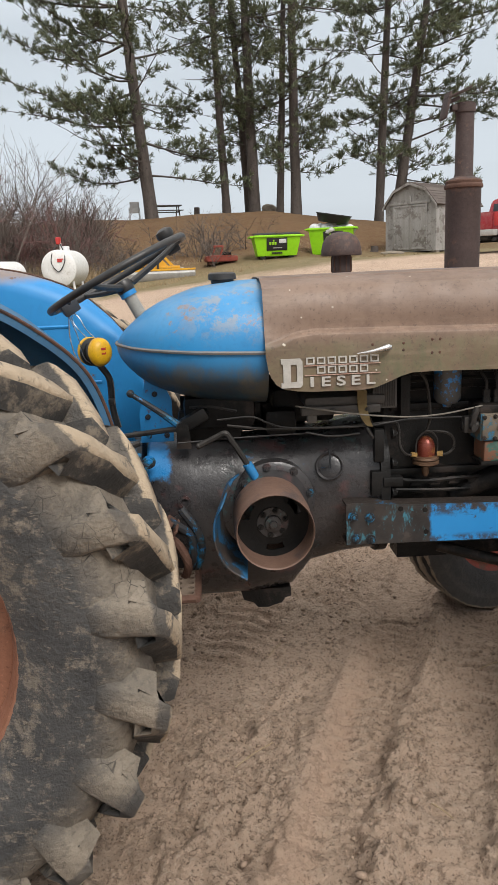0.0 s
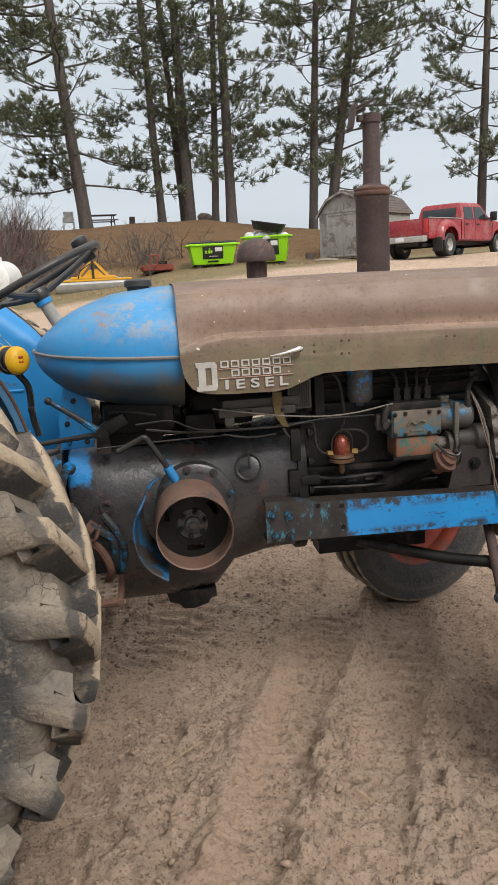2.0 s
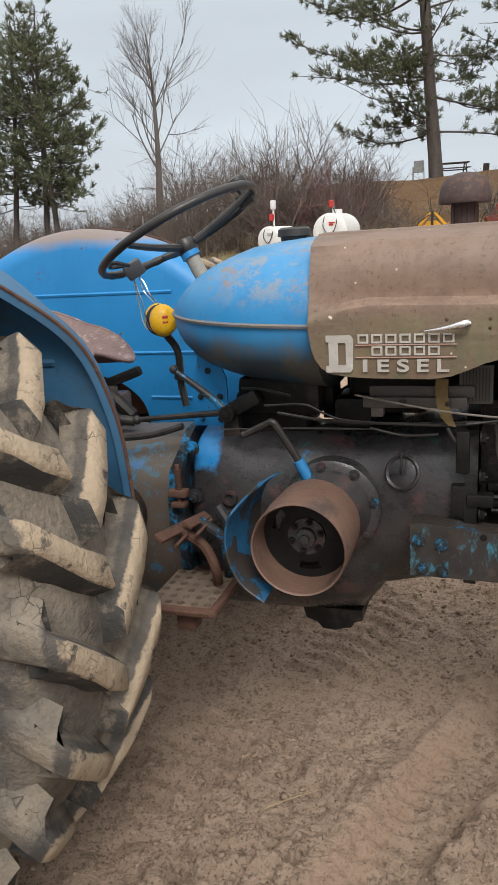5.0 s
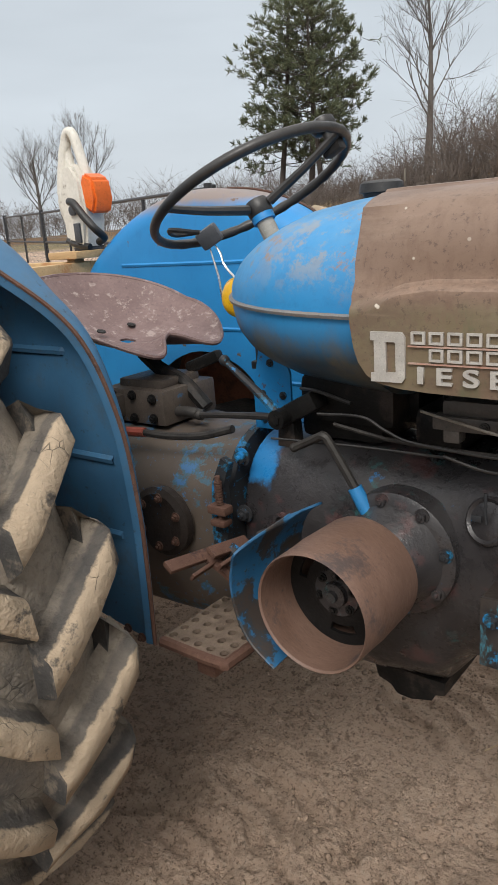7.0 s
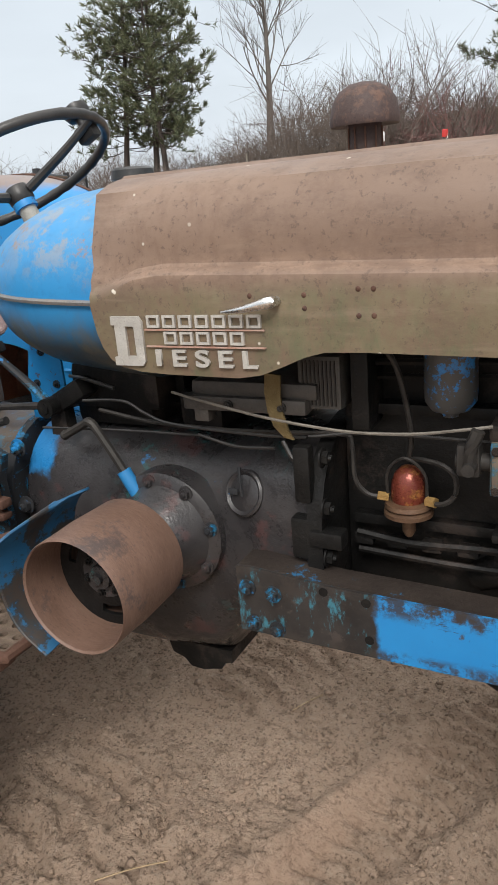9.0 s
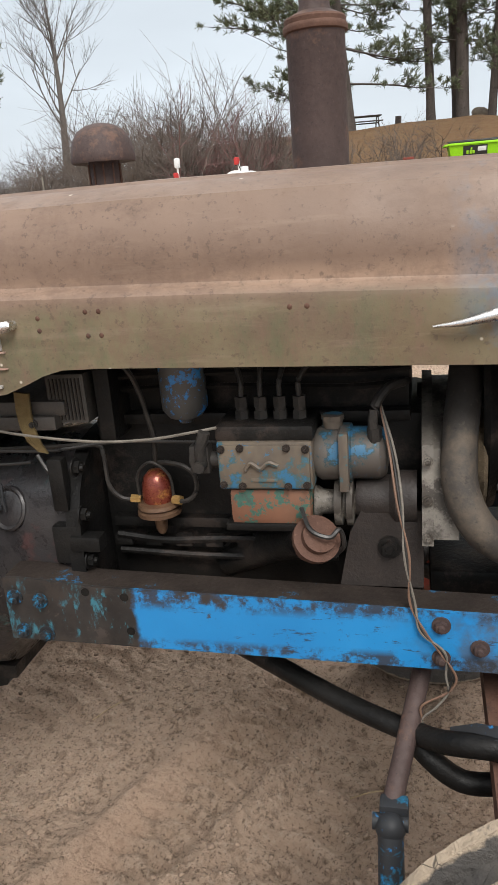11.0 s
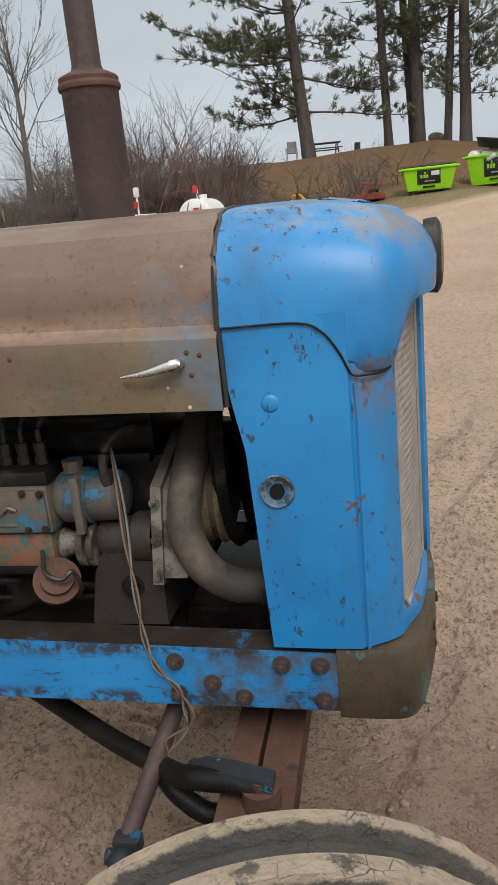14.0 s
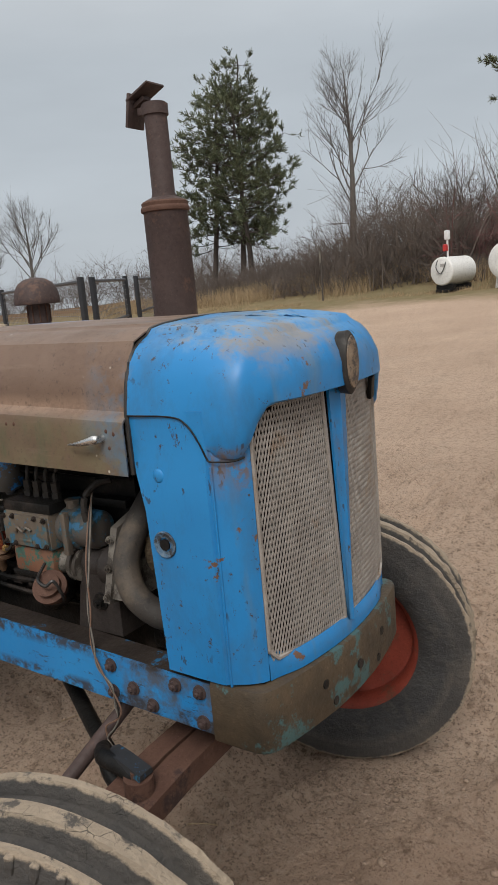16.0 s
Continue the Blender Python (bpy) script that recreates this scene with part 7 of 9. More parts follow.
def exhaust_and_cleaner():
    o = (0.922, 2.672, 0)
    b = B()
    lathe(b, [(0.03, 1.40), (0.058, 1.41), (0.0600, 1.45), (0.0600, 1.722), (0.0610, 1.724), (0.0610, 1.744), (0.059, 1.750), (0.048, 1.756), (0.034, 1.762), (0.0310, 1.772), (0.0300, 1.995), (0.0300, 2.000), (0.027, 2.000), (0.027, 1.80), (0.005, 1.79)], o, (0, 0, 1), 40)
    st = part("exhaust", b, STACK, tractor, "tall rust-brown exhaust stack with muffler", 35)
    b = B()
    lathe(b, [(0.0605, 1.722), (0.0650, 1.724), (0.0665, 1.730), (0.0650, 1.736), (0.0625, 1.738), (0.0635, 1.746), (0.0605, 1.750)], o, (0, 0, 1), 40)
    part("muffler_ring", b, RUST, st, "rusty muffler seam ring")
    b = B()
    lathe(b, [(0.0305, 1.968), (0.0350, 1.969), (0.0350, 1.996), (0.0305, 1.997)], o, (0, 0, 1), 32)
    box(b, (0.922 - 0.040, 2.672, 1.985), (0.02, 0.03, 0.02), 0.003)
    part("flap_clamp", b, STACK, st)
    b = B()
    box(b, (0.893, 2.672, 2.030), (0.085, 0.070, 0.006), 0.002, Matrix.Rotation(radians(-22), 4, "Y"))
    m = Matrix.Translation((0.868, 2.672, 2.000)) @ Matrix.Rotation(radians(12), 4, "Y")
    box(b, m @ Vector((-0.012, 0, -0.012)), (0.010, 0.066, 0.085), 0.003, Matrix.Rotation(radians(12), 4, "Y"))
    box(b, (0.876, 2.672, 2.008), (0.05, 0.03, 0.012), 0.003, Matrix.Rotation(radians(-20), 4, "Y"))
    part("rain_flap", b, STACK, st, "rusty counterweighted rain flap")
    b = B()
    tube(b, [(0.922, 2.672, 1.42), (0.922, 2.66, 1.30), (0.92, 2.58, 1.22), (0.92, 2.48, 1.20)], 0.035, 14)
    part("exhaust_pipe", b, DARK, st)
    o = (0.472, 2.572, 0)
    b = B()
    lathe(b, [(0.033, 1.40), (0.033, 1.515), (0.060, 1.513), (0.0665, 1.512), (0.0685, 1.517), (0.0675, 1.530), (0.062, 1.555), (0.050, 1.574), (0.030, 1.586), (0.010, 1.590), (0.002, 1.590)], o, (0, 0, 1), 40)
    cap = part("air_cleaner_cap", b, STACK, tractor, "brown mushroom-shaped air cleaner cap", 35)
    b = B()
    for k in range(10):
        a = 2 * math.pi * k / 10
        box(b, (o[0] + 0.034 * math.cos(a), o[1] + 0.034 * math.sin(a), 1.484), (0.003, 0.003, 0.05))
    islands("inlet_fin", b, RUST, cap)
    b = B()
    box(b, (0.472, 2.572, 1.25), (0.10, 0.10, 0.34), 0.03)
    part("air_cleaner_body", b, DARK, cap)


exhaust_and_cleaner()


def front_axle():
    b = B()
    for x0, x1 in ((1.232, 1.284), (1.292, 1.352)):
        for s in (-1, 1):
            loft(b, [[(x0, CY, 0.585), (x1, CY, 0.585), (x1, CY, 0.535), (x0, CY, 0.535)], [(x0, CY + s * 0.30, 0.570), (x1, CY + s * 0.30, 0.570), (x1, CY + s * 0.30, 0.52), (x0, CY + s * 0.30, 0.52)], [(x0, CY + s * 0.56, 0.535), (x1, CY + s * 0.56, 0.535), (x1, CY + s * 0.56, 0.485), (x0, CY + s * 0.56, 0.485)]], True, True)
    beam = islands("front_axle", b, RUST, tractor, "rusty brown front axle of two flat beams")
    for s in (-1, 1):
        b = B()
        cyl(b, (1.295, CY + s * 0.555, 0.36), (1.295, CY + s * 0.555, 0.585), 0.032, seg=18)
        cyl(b, (1.295, CY + s * 0.555, 0.42), WHEEL_AT[s], 0.028, seg=14)
        part("kingpin", b, RUST, beam)
        b = B()
        tube(b, [(0.72, CY + s * 0.10, 0.575), (0.86, CY + s * 0.17, 0.552), (1.0, CY + s * 0.245, 0.535), (1.12, CY + s * 0.31, 0.535)], 0.019, 12, 5)
        tube(b, [(1.10, CY + s * 0.30, 0.537), (1.15, CY + s * 0.35, 0.560), (1.20, CY + s * 0.385, 0.585), (1.26, CY + s * 0.395, 0.590), (1.305, CY + s * 0.40, 0.582)], 0.019, 10, 5)
        tube(b, [(1.10, CY + s * 0.30, 0.533), (1.14, CY + s * 0.33, 0.505), (1.19, CY + s * 0.34, 0.475), (1.25, CY + s * 0.345, 0.480), (1.29, CY + s * 0.36, 0.50)], 0.019, 10, 5)
        rod = part("radius_rod", b, DARK, tractor, "black forked radius rod with blue paint traces")
        b = B()
        cyl(b, (1.303, CY + s * 0.40, 0.545), (1.303, CY + s * 0.40, 0.590), 0.030, seg=18)
        cyl(b, (1.303, CY + s * 0.40, 0.588), (1.303, CY + s * 0.40, 0.604), 0.018, seg=6)
        part("rod_end", b, RUST, rod)
        b = B()
        fork = [(1.17, 0.352, 0.565), (1.21, 0.372, 0.592), (1.26, 0.388, 0.600), (1.325, 0.400, 0.594)]
        loft(b, [[(x, CY + s * (d - 0.020), z), (x, CY + s * (d + 0.020), z), (x, CY + s * (d + 0.017), z + 0.012), (x, CY + s * (d - 0.017), z + 0.012)] for x, d, z in fork], True, True)
        part("fork_plate", b, BLUEGRIME, rod, "forged fork plate with blue paint traces")
    b = B()
    tube(b, [(0.98, CY - 0.02, 0.60), (1.00, CY - 0.10, 0.62), (1.01, CY - 0.12, 0.66)], 0.022, 10)
    part("rod_anchor", b, DARK, tractor)
    b = B()
    tube(b, [(1.145, CY - 0.16, 0.66), (1.115, CY - 0.28, 0.585), (1.075, CY - 0.44, 0.480)], 0.0165, 12, 4)
    dl = part("drag_link", b, STACK, tractor, "rusty steering drag link")
    b = B()
    cyl(b, (1.050, CY - 0.445, 0.478), (1.105, CY - 0.445, 0.478), 0.013, seg=12)
    ball(b, (1.078, CY - 0.452, 0.475), 0.024, 14)
    cyl(b, (1.078, CY - 0.455, 0.47), (1.080, CY - 0.50, 0.40), 0.020, seg=12)
    box(b, (1.083, CY - 0.43, 0.492), (0.045, 0.03, 0.03), 0.006)
    part("ball_joint", b, BLUEGRIME, dl)
    b = B()
    tube(b, [(1.080, CY - 0.495, 0.40), (1.15, CY - 0.535, 0.38), (1.25, CY - 0.56, 0.40), (1.295, CY - 0.555, 0.42)], 0.018, 10)
    part("steering_arm", b, RUST, dl)
    b = B()
    prism(b, [(0.60, 0.52), (0.98, 0.52), (0.98, 0.60), (0.60, 0.60)], CY - 0.05, CY + 0.05)
    part("rod_mount", b, DARK, tractor)


front_axle()


def lift_arms():
    b = B()
    for s in (-1, 1):
        tube(b, [(-1.05, CY + s * 0.18, 0.62), (-1.4, CY + s * 0.22, 0.55), (-1.85, CY + s * 0.25, 0.54)], 0.025, 8)
    box(b, (-1.62, CY, 0.565), (0.06, 0.62, 0.05), 0.01)
    box(b, (-1.85, CY, 0.565), (0.06, 0.62, 0.05), 0.01)
    islands("lift_arm", b, DARK, tractor)


lift_arms()


# ---------------------------------------------------------------- ear muffs, crate and chainsaw
def ear_muffs():
    t = thing("ear_muffs", (-0.36, 2.40, 1.20), "yellow and black ear muffs hanging from the steering wheel rim", "ear muffs")
    for c, ax in (((-0.340, 2.385, 1.243), (0.55, -0.80, 0.12)), ((-0.372, 2.425, 1.243), (-0.55, 0.80, 0.12))):
        b = B()
        lathe(b, [(0.002, 0.034), (0.018, 0.033), (0.031, 0.027), (0.038, 0.016), (0.040, 0.004), (0.038, 0.0), (0.010, 0.0)], c, ax, 28)
        bmesh.ops.transform(b, matrix=Matrix.Translation(c) @ Matrix.Diagonal((1, 1, 1.15, 1)) @ Matrix.Translation(-Vector(c)), verts=b.verts)
        cup = part("ear_cup", b, MUFF_YELLOW, t, "yellow plastic ear cup")
        b = B()
        lathe(b, [(0.010, 0.0), (0.038, -0.001), (0.040, -0.010), (0.034, -0.020), (0.010, -0.018)], c, ax, 24)
        bmesh.ops.transform(b, matrix=Matrix.Translation(c) @ Matrix.Diagonal((1, 1, 1.15, 1)) @ Matrix.Translation(-Vector(c)), verts=b.verts)
        part("cushion", b, BLACK, cup, "black foam cushion")
        p = Vector(c) + Vector(ax).normalized() * 0.0335
        b = B()
        for dz in (0.008, -0.006):
            box(b, p + Vector((0, 0, dz)), (0.016, 0.002, 0.008), 0.001, frame_of(ax) @ pose(0, 0, 0, 90, 0, 0))
        part("print_bar", b, RED, cup)
        b = B()
        tube(b, [(c[0] - 0.01, c[1] + 0.005, c[2] + 0.045), (c[0] - 0.035, c[1], c[2] + 0.075), (c[0] - 0.05, c[1] + 0.005, c[2] + 0.105), (-0.408, 2.395, 1.368)], 0.0018, 6)
        tube(b, [(c[0], c[1], c[2] - 0.045), (c[0] - 0.045, c[1], c[2] - 0.02), (c[0] - 0.062, c[1] + 0.005, c[2] + 0.05), (-0.425, 2.395, 1.362)], 0.0018, 6)
        islands("wire_arm", b, CHROME, t)
    b = B()
    box(b, (-0.419, 2.390, 1.388), (0.055, 0.035, 0.045), 0.008, pose(0, 0, 0, 10, -30, 25))
    part("headband_clip", b, GREYPLASTIC, t)
    b = B()
    tube(b, [(-0.44, 2.38, 1.40), (-0.445, 2.30, 1.398), (-0.40, 2.24, 1.41), (-0.41, 2.34, 1.40)], 0.006, 6)
    part("headband", b, BLACK, t)


ear_muffs()


def crate():
    t = thing("transport_crate", (-1.75, 2.5, 0.59), "open box of fresh yellow lumber on the rear lift arms", "crate")
    def board(p, s):
        b = B()
        box(b, p, s, 0.004)
        part("board", b, LUMBER, t)
    for k in range(5):
        z = 0.67 + 0.145 * k
        board((-1.42, 2.385, z), (0.038, 0.93, 0.138))
        board((-2.25, 2.385, z), (0.038, 0.93, 0.138))
        for y in (1.90, 2.87):
            board((-1.835, y, z), (0.87, 0.038, 0.138))
    for k in range(6):
        board((-1.835, 1.995 + 0.155 * k, 0.606), (0.82, 0.145, 0.03))
    for y in (1.94, 2.83):
        for x in (-1.46, -2.21):
            board((x, y, 0.98), (0.045, 0.045, 0.72))
    board((-1.46, 2.84, 1.345), (0.16, 0.14, 0.026))


crate()


def chainsaw():
    t = thing("chainsaw", (-1.40, 2.88, 1.34), "cream and orange chainsaw standing upright on the crate edge", "chainsaw")
    b = B()
    prism(b, [(-1.500, 1.40), (-1.395, 1.36), (-1.375, 1.46), (-1.385, 1.60), (-1.425, 1.66), (-1.475, 1.655), (-1.505, 1.55)], 2.83, 2.93)
    bmesh.ops.bevel(b, geom=b.edges[:], offset=0.012, segments=2, affect="EDGES")
    body = part("saw_body", b, SAW_WHITE, t, "cream plastic motor housing")
    b = B()
    tube(b, [(-1.475, 2.88, 1.64), (-1.490, 2.88, 1.72), (-1.475, 2.88, 1.765), (-1.445, 2.88, 1.76), (-1.415, 2.88, 1.68), (-1.395, 2.88, 1.60)], 0.018, 10)
    tube(b, [(-1.500, 2.87, 1.44), (-1.520, 2.86, 1.54), (-1.50, 2.87, 1.68), (-1.485, 2.88, 1.74)], 0.020, 10)
    part("rear_grip", b, SAW_WHITE, t)
    b = B()
    prism(b, [(-1.378, 1.50), (-1.335, 1.48), (-1.315, 1.53), (-1.325, 1.60), (-1.375, 1.625), (-1.390, 1.59)], 2.835, 2.925)
    bmesh.ops.bevel(b, geom=b.edges[:], offset=0.010, segments=2, affect="EDGES")
    part("saw_cover", b, SAW_ORANGE, t, "orange engine cover")
    b = B()
    tube(b, [(-1.415, 2.80, 1.53), (-1.38, 2.79, 1.52), (-1.33, 2.79, 1.47), (-1.295, 2.80, 1.43), (-1.30, 2.84, 1.40), (-1.35, 2.86, 1.385)], 0.014, 10)
    tube(b, [(-1.52, 2.86, 1.395), (-1.45, 2.84, 1.38), (-1.38, 2.84, 1.37)], 0.012, 8)
    part("front_bar", b, BLACK, t, "black rubber wrap bar")
    b = B()
    lathe(b, [(0.018, 0), (0.018, 0.012), (0.006, 0.013), (0.002, 0.013)], (-1.43, 2.83, 1.50), (0, -1, 0), 16)
    box(b, (-1.42, 2.825, 1.42), (0.03, 0.01, 0.07), 0.003)
    part("saw_knob", b, GREYPLASTIC, t)
    b = B()
    box(b, (-1.44, 2.88, 1.364), (0.09, 0.06, 0.014), 0.004)
    part("saw_foot", b, GREYPLASTIC, t)


chainsaw()


# ---------------------------------------------------------------- trees
def limb_mesh(paths, sides=5):
    """Many tapered limbs, each a list of (point, radius), as one set of arrays."""
    vs, fs, base = [], [], 0
    ang = np.arange(sides) * 2 * np.pi / sides
    for pts, rad in paths:
        pts = np.asarray(pts, float)
        d = np.gradient(pts, axis=0)
        d /= np.linalg.norm(d, axis=1)[:, None] + 1e-9
        ref = np.where(np.abs(d[:, 2:3]) > 0.9, np.array([[1.0, 0, 0]]), np.array([[0, 0, 1.0]]))
        a = np.cross(d, ref)
        a /= np.linalg.norm(a, axis=1)[:, None] + 1e-9
        b = np.cross(d, a)
        ring = pts[:, None, :] + np.asarray(rad)[:, None, None] * (np.cos(ang)[None, :, None] * a[:, None, :] + np.sin(ang)[None, :, None] * b[:, None, :])
        n = len(pts)
        vs.append(ring.reshape(-1, 3))
        i = np.arange((n - 1) * sides)
        r, c = i // sides, i % sides
        fs.append(base + np.stack([r * sides + c, r * sides + (c + 1) % sides, (r + 1) * sides + (c + 1) % sides, (r + 1) * sides + c], -1))
        base += n * sides
    return np.concatenate(vs), np.concatenate(fs)


def needle_tufts(rng, pos, direction, n=8, length=0.25, width=0.020):
    """Brushes of needles at the given places, turned along the given ways."""
    m = len(pos)
    d = direction[:, None, :] + rng.normal(0, 0.75, (m, n, 3))
    d /= np.linalg.norm(d, axis=2)[..., None]
    d[..., 2] += 0.12
    side = np.cross(d, rng.normal(0, 1, (m, n, 3)))
    side /= np.linalg.norm(side, axis=2)[..., None] + 1e-9
    size = length * rng.uniform(0.7, 1.25, (m, n, 1))
    p = np.repeat(pos[:, None, :], n, 1) + rng.normal(0, 0.035, (m, n, 3))
    tri = np.stack([p - side * width, p + side * width, p + d * size + side * width * 0.5, p + d * size - side * width * 0.5], 2)
    v = tri.reshape(-1, 3)
    return v, np.arange(len(v)).reshape(-1, 4)


def pine(seed, base, lean, height, r0, low=0.16, spread=5.2, dense=1.0, bias=(0, 0), label=""):
    rng = np.random.default_rng(seed)
    z0 = float(terrain(base[0], base[1])) - 0.15
    t = thing("pine_tree", (base[0], base[1], z0), label or "tall red pine with bare lower trunk and open dark crown", "tree", "pines on the bank")
    s = np.linspace(0, 1, 22)
    wob = np.stack([0.10 * np.sin(s * 5 + seed), 0.10 * np.cos(s * 4 + seed), s * 0], -1)
    trunk = np.stack([base[0] + lean[0] * s, base[1] + lean[1] * s, z0 + height * s], -1) + wob * s[:, None]
    rad = r0 * (1 - 0.85 * s ** 1.1) + 0.10 * r0 * np.exp(-s * 40)
    v, f = limb_mesh([(trunk, rad)], 14)
    v += rng.normal(0, 0.012, v.shape)
    raw("trunk", v, f, BARK, t, "", True)
    limbs, pos, way = [], [], []
    h = low
    while h < 0.985:
        k = np.interp(h, s, np.arange(22))
        o = np.array([np.interp(h, s, trunk[:, i]) for i in range(3)])
        shape = math.sin(math.pi * min(1, (h - low) / (1 - low) * 0.72 + 0.25)) ** 0.8
        for _ in range(rng.integers(2, 5)):
            az = rng.uniform(0, 2 * math.pi)
            d = np.array([math.cos(az), math.sin(az), 0]) + np.array([bias[0], bias[1], 0]) * rng.uniform(0, 1)
            d[:2] /= np.linalg.norm(d[:2])
            L = spread * shape * rng.uniform(0.55, 1.1)
            u = np.linspace(0, 1, 7)
            droop = rng.uniform(-0.42, 0.30) * (1.25 - h)
            up = rng.uniform(0.05, 0.45)
            pts = o + d * (L * u)[:, None]
            pts[:, 2] += L * (droop * u * 1.2 + up * u ** 2.2) + 0.10 * L * np.sin(u * 5 + az) * 0.2
            pts[:, :2] += rng.normal(0, 0.05 * L, (7, 2)) * u[:, None] * 0.7
            rb = 0.010 + 0.0085 * L
            limbs.append((pts, rb * (1 - 0.8 * u)))
            if rng.uniform() < 0.12:
                continue                                   # a dead limb
            for _ in range(int(L * 6.0 * dense)):
                a = rng.uniform(0.22, 1.0)
                p = np.array([np.interp(a, u, pts[:, i]) for i in range(3)])
                w = d * rng.uniform(0.2, 0.9) + np.cross(d, [0, 0, 1]) * rng.choice([-1, 1]) * rng.uniform(0.3, 1.0)
                w[2] += rng.uniform(-0.35, 0.75)
                w /= np.linalg.norm(w)
                ln = rng.uniform(0.30, 1.15) * (1.2 - 0.4 * a)
                q = p + w * ln + np.array([0, 0, 0.12 * ln])
                limbs.append((np.array([p, (p + q) / 2 - [0, 0, 0.03], q]), np.array([0.012, 0.009, 0.006])))
                for c in rng.uniform(0.45, 1.05, rng.integers(2, 5)):
                    pos.append(p + (q - p) * c)
                    way.append(w + [0, 0, 0.35])
        h += rng.uniform(0.022, 0.045)
    v, f = limb_mesh(limbs, 4)
    tagged(raw("branchwork", v, f, TWIG, t, "", True), kind="stuff")
    v, f = needle_tufts(rng, np.array(pos), np.array(way))
    tagged(raw("crown", v, f, NEEDLES, t), kind="stuff")
    return t


for seed, base, top_x, rr, low, spread, dense, bias in (
        (11, (-2.70, 44.6), -1.9, 0.37, 0.10, 7.6, 1.2, (-0.7, 0)), (12, (1.63, 45.6), -0.9, 0.24, 0.14, 3.6, 0.7, (-0.2, 0)), (13, (3.24, 45.3), -0.4, 0.33, 0.16, 3.8, 0.45, (0, 0)),
        (14, (3.02, 46.5), -1.4, 0.24, 0.16, 3.4, 0.35, (0.2, 0.2)), (15, (4.72, 45.4), 1.2, 0.22, 0.12, 3.0, 0.65, (0, 0)), (16, (5.62, 44.8), 0.1, 0.31, 0.10, 4.6, 0.75, (0.6, 0)),
        (17, (10.55, 45.2), 1.3, 0.27, 0.16, 4.2, 0.8, (-0.4, 0)), (18, (11.75, 46.0), 3.4, 0.33, 0.12, 6.2, 1.0, (0.7, 0)), (19, (21.0, 45.0), 0.6, 0.30, 0.16, 5.5, 1.0, (-0.3, 0))):
    pine(seed, base, (top_x, 0.3), 23.0 + (seed * 7 % 5), rr, low, spread, dense, bias)
for seed, base, top, hh, rr, spread in ((31, (-24.2, 36.2), 1.4, 11.4, 0.17, 3.2), (32, (-22.7, 37.0), 0.8, 12.0, 0.17, 2.7), (33, (-21.2, 35.8), -0.6, 10.6, 0.16, 3.4)):
    pine(seed, base, (top, 0.2), hh, rr, 0.22, spread, 0.70, (0, 0), "young pine with a full dark green crown above a bare trunk")


def branching(rng, o, d, L, r, depth, out, spread=0.55, up=0.25, kids=(3, 5), sides=5):
    u = np.linspace(0, 1, 5 if depth else 3)
    bend = rng.normal(0, 0.10, 3)
    pts = o + d * (L * u)[:, None] + bend * (L * u ** 2)[:, None]
    pts[:, 2] += up * L * u ** 2 * 0.5
    out.append((pts, r * (1 - 0.6 * u)))
    if depth == 0:
        return
    for _ in range(rng.integers(*kids)):
        a = rng.uniform(0.25, 1.0)
        p = np.array([np.interp(a, u, pts[:, i]) for i in range(3)])
        w = d + rng.normal(0, spread, 3)
        w[2] += up
        w /= np.linalg.norm(w)
        branching(rng, p, w, L * rng.uniform(0.42, 0.72), r * 0.48, depth - 1, out, spread, up, kids)


def bare_tree(seed, x, y, height, r, mat, label, scale=1.0):
    rng = np.random.default_rng(seed)
    z = float(terrain(x, y)) - 0.1
    t = thing("bare_tree", (x, y, z), label, "tree")
    u = np.linspace(0, 1, 12)
    trunk = np.stack([x + 0.25 * np.sin(u * 3), y + u * 0, z + height * u], -1)
    rad = r * (1 - 0.93 * u)
    v, f = limb_mesh([(trunk, rad)], 10)
    raw("trunk", v, f, mat, t, "", True)
    out = []
    for k in range(26):
        a = rng.uniform(0.28, 0.97)
        p = np.array([np.interp(a, u, trunk[:, i]) for i in range(3)])
        az = rng.uniform(0, 2 * math.pi)
        d = np.array([math.cos(az) * 0.55, math.sin(az) * 0.55, 0.8])
        branching(rng, p, d / np.linalg.norm(d), height * 0.34 * (1.15 - a) * rng.uniform(0.7, 1.3) + 0.5, r * 0.36 * (1.1 - a), 3, out, 0.38, 0.22, (3, 6))
    v, f = limb_mesh(out, 3)
    tagged(raw("branchwork", v, f, mat, t), kind="stuff")


bare_tree(51, -18.6, 42.9, 10.6, 0.24, BARE, "slender leafless tree with a fan of fine grey branches")
bare_tree(52, -47.0, 42.0, 8.0, 0.20, BARE, "distant leafless tree with spreading grey twigs")
bare_tree(53, -50.5, 40.0, 7.0, 0.18, BARE, "distant leafless tree with spreading grey twigs")


def thicket(name, seed, spots, mat, label):
    rng = np.random.default_rng(seed)
    out = []
    for x, y, h in spots:
        z = float(terrain(x, y)) - 0.05
        for _ in range(rng.integers(4, 7)):
            az = rng.uniform(0, 2 * math.pi)
            lean = rng.uniform(0.15, 1.15)
            d = np.array([math.cos(az) * lean, math.sin(az) * lean, 1.0])
            branching(rng, np.array([x + rng.normal(0, 0.25), y + rng.normal(0, 0.25), z]), d / np.linalg.norm(d), h * rng.uniform(0.40, 0.80), 0.014 + 0.0045 * h, 2, out, 0.70, 0.03, (4, 7))
    v, f = limb_mesh(out, 3)
    ob = raw(name, v, f, mat)
    tagged(ob, label, "bushes", "", "stuff")


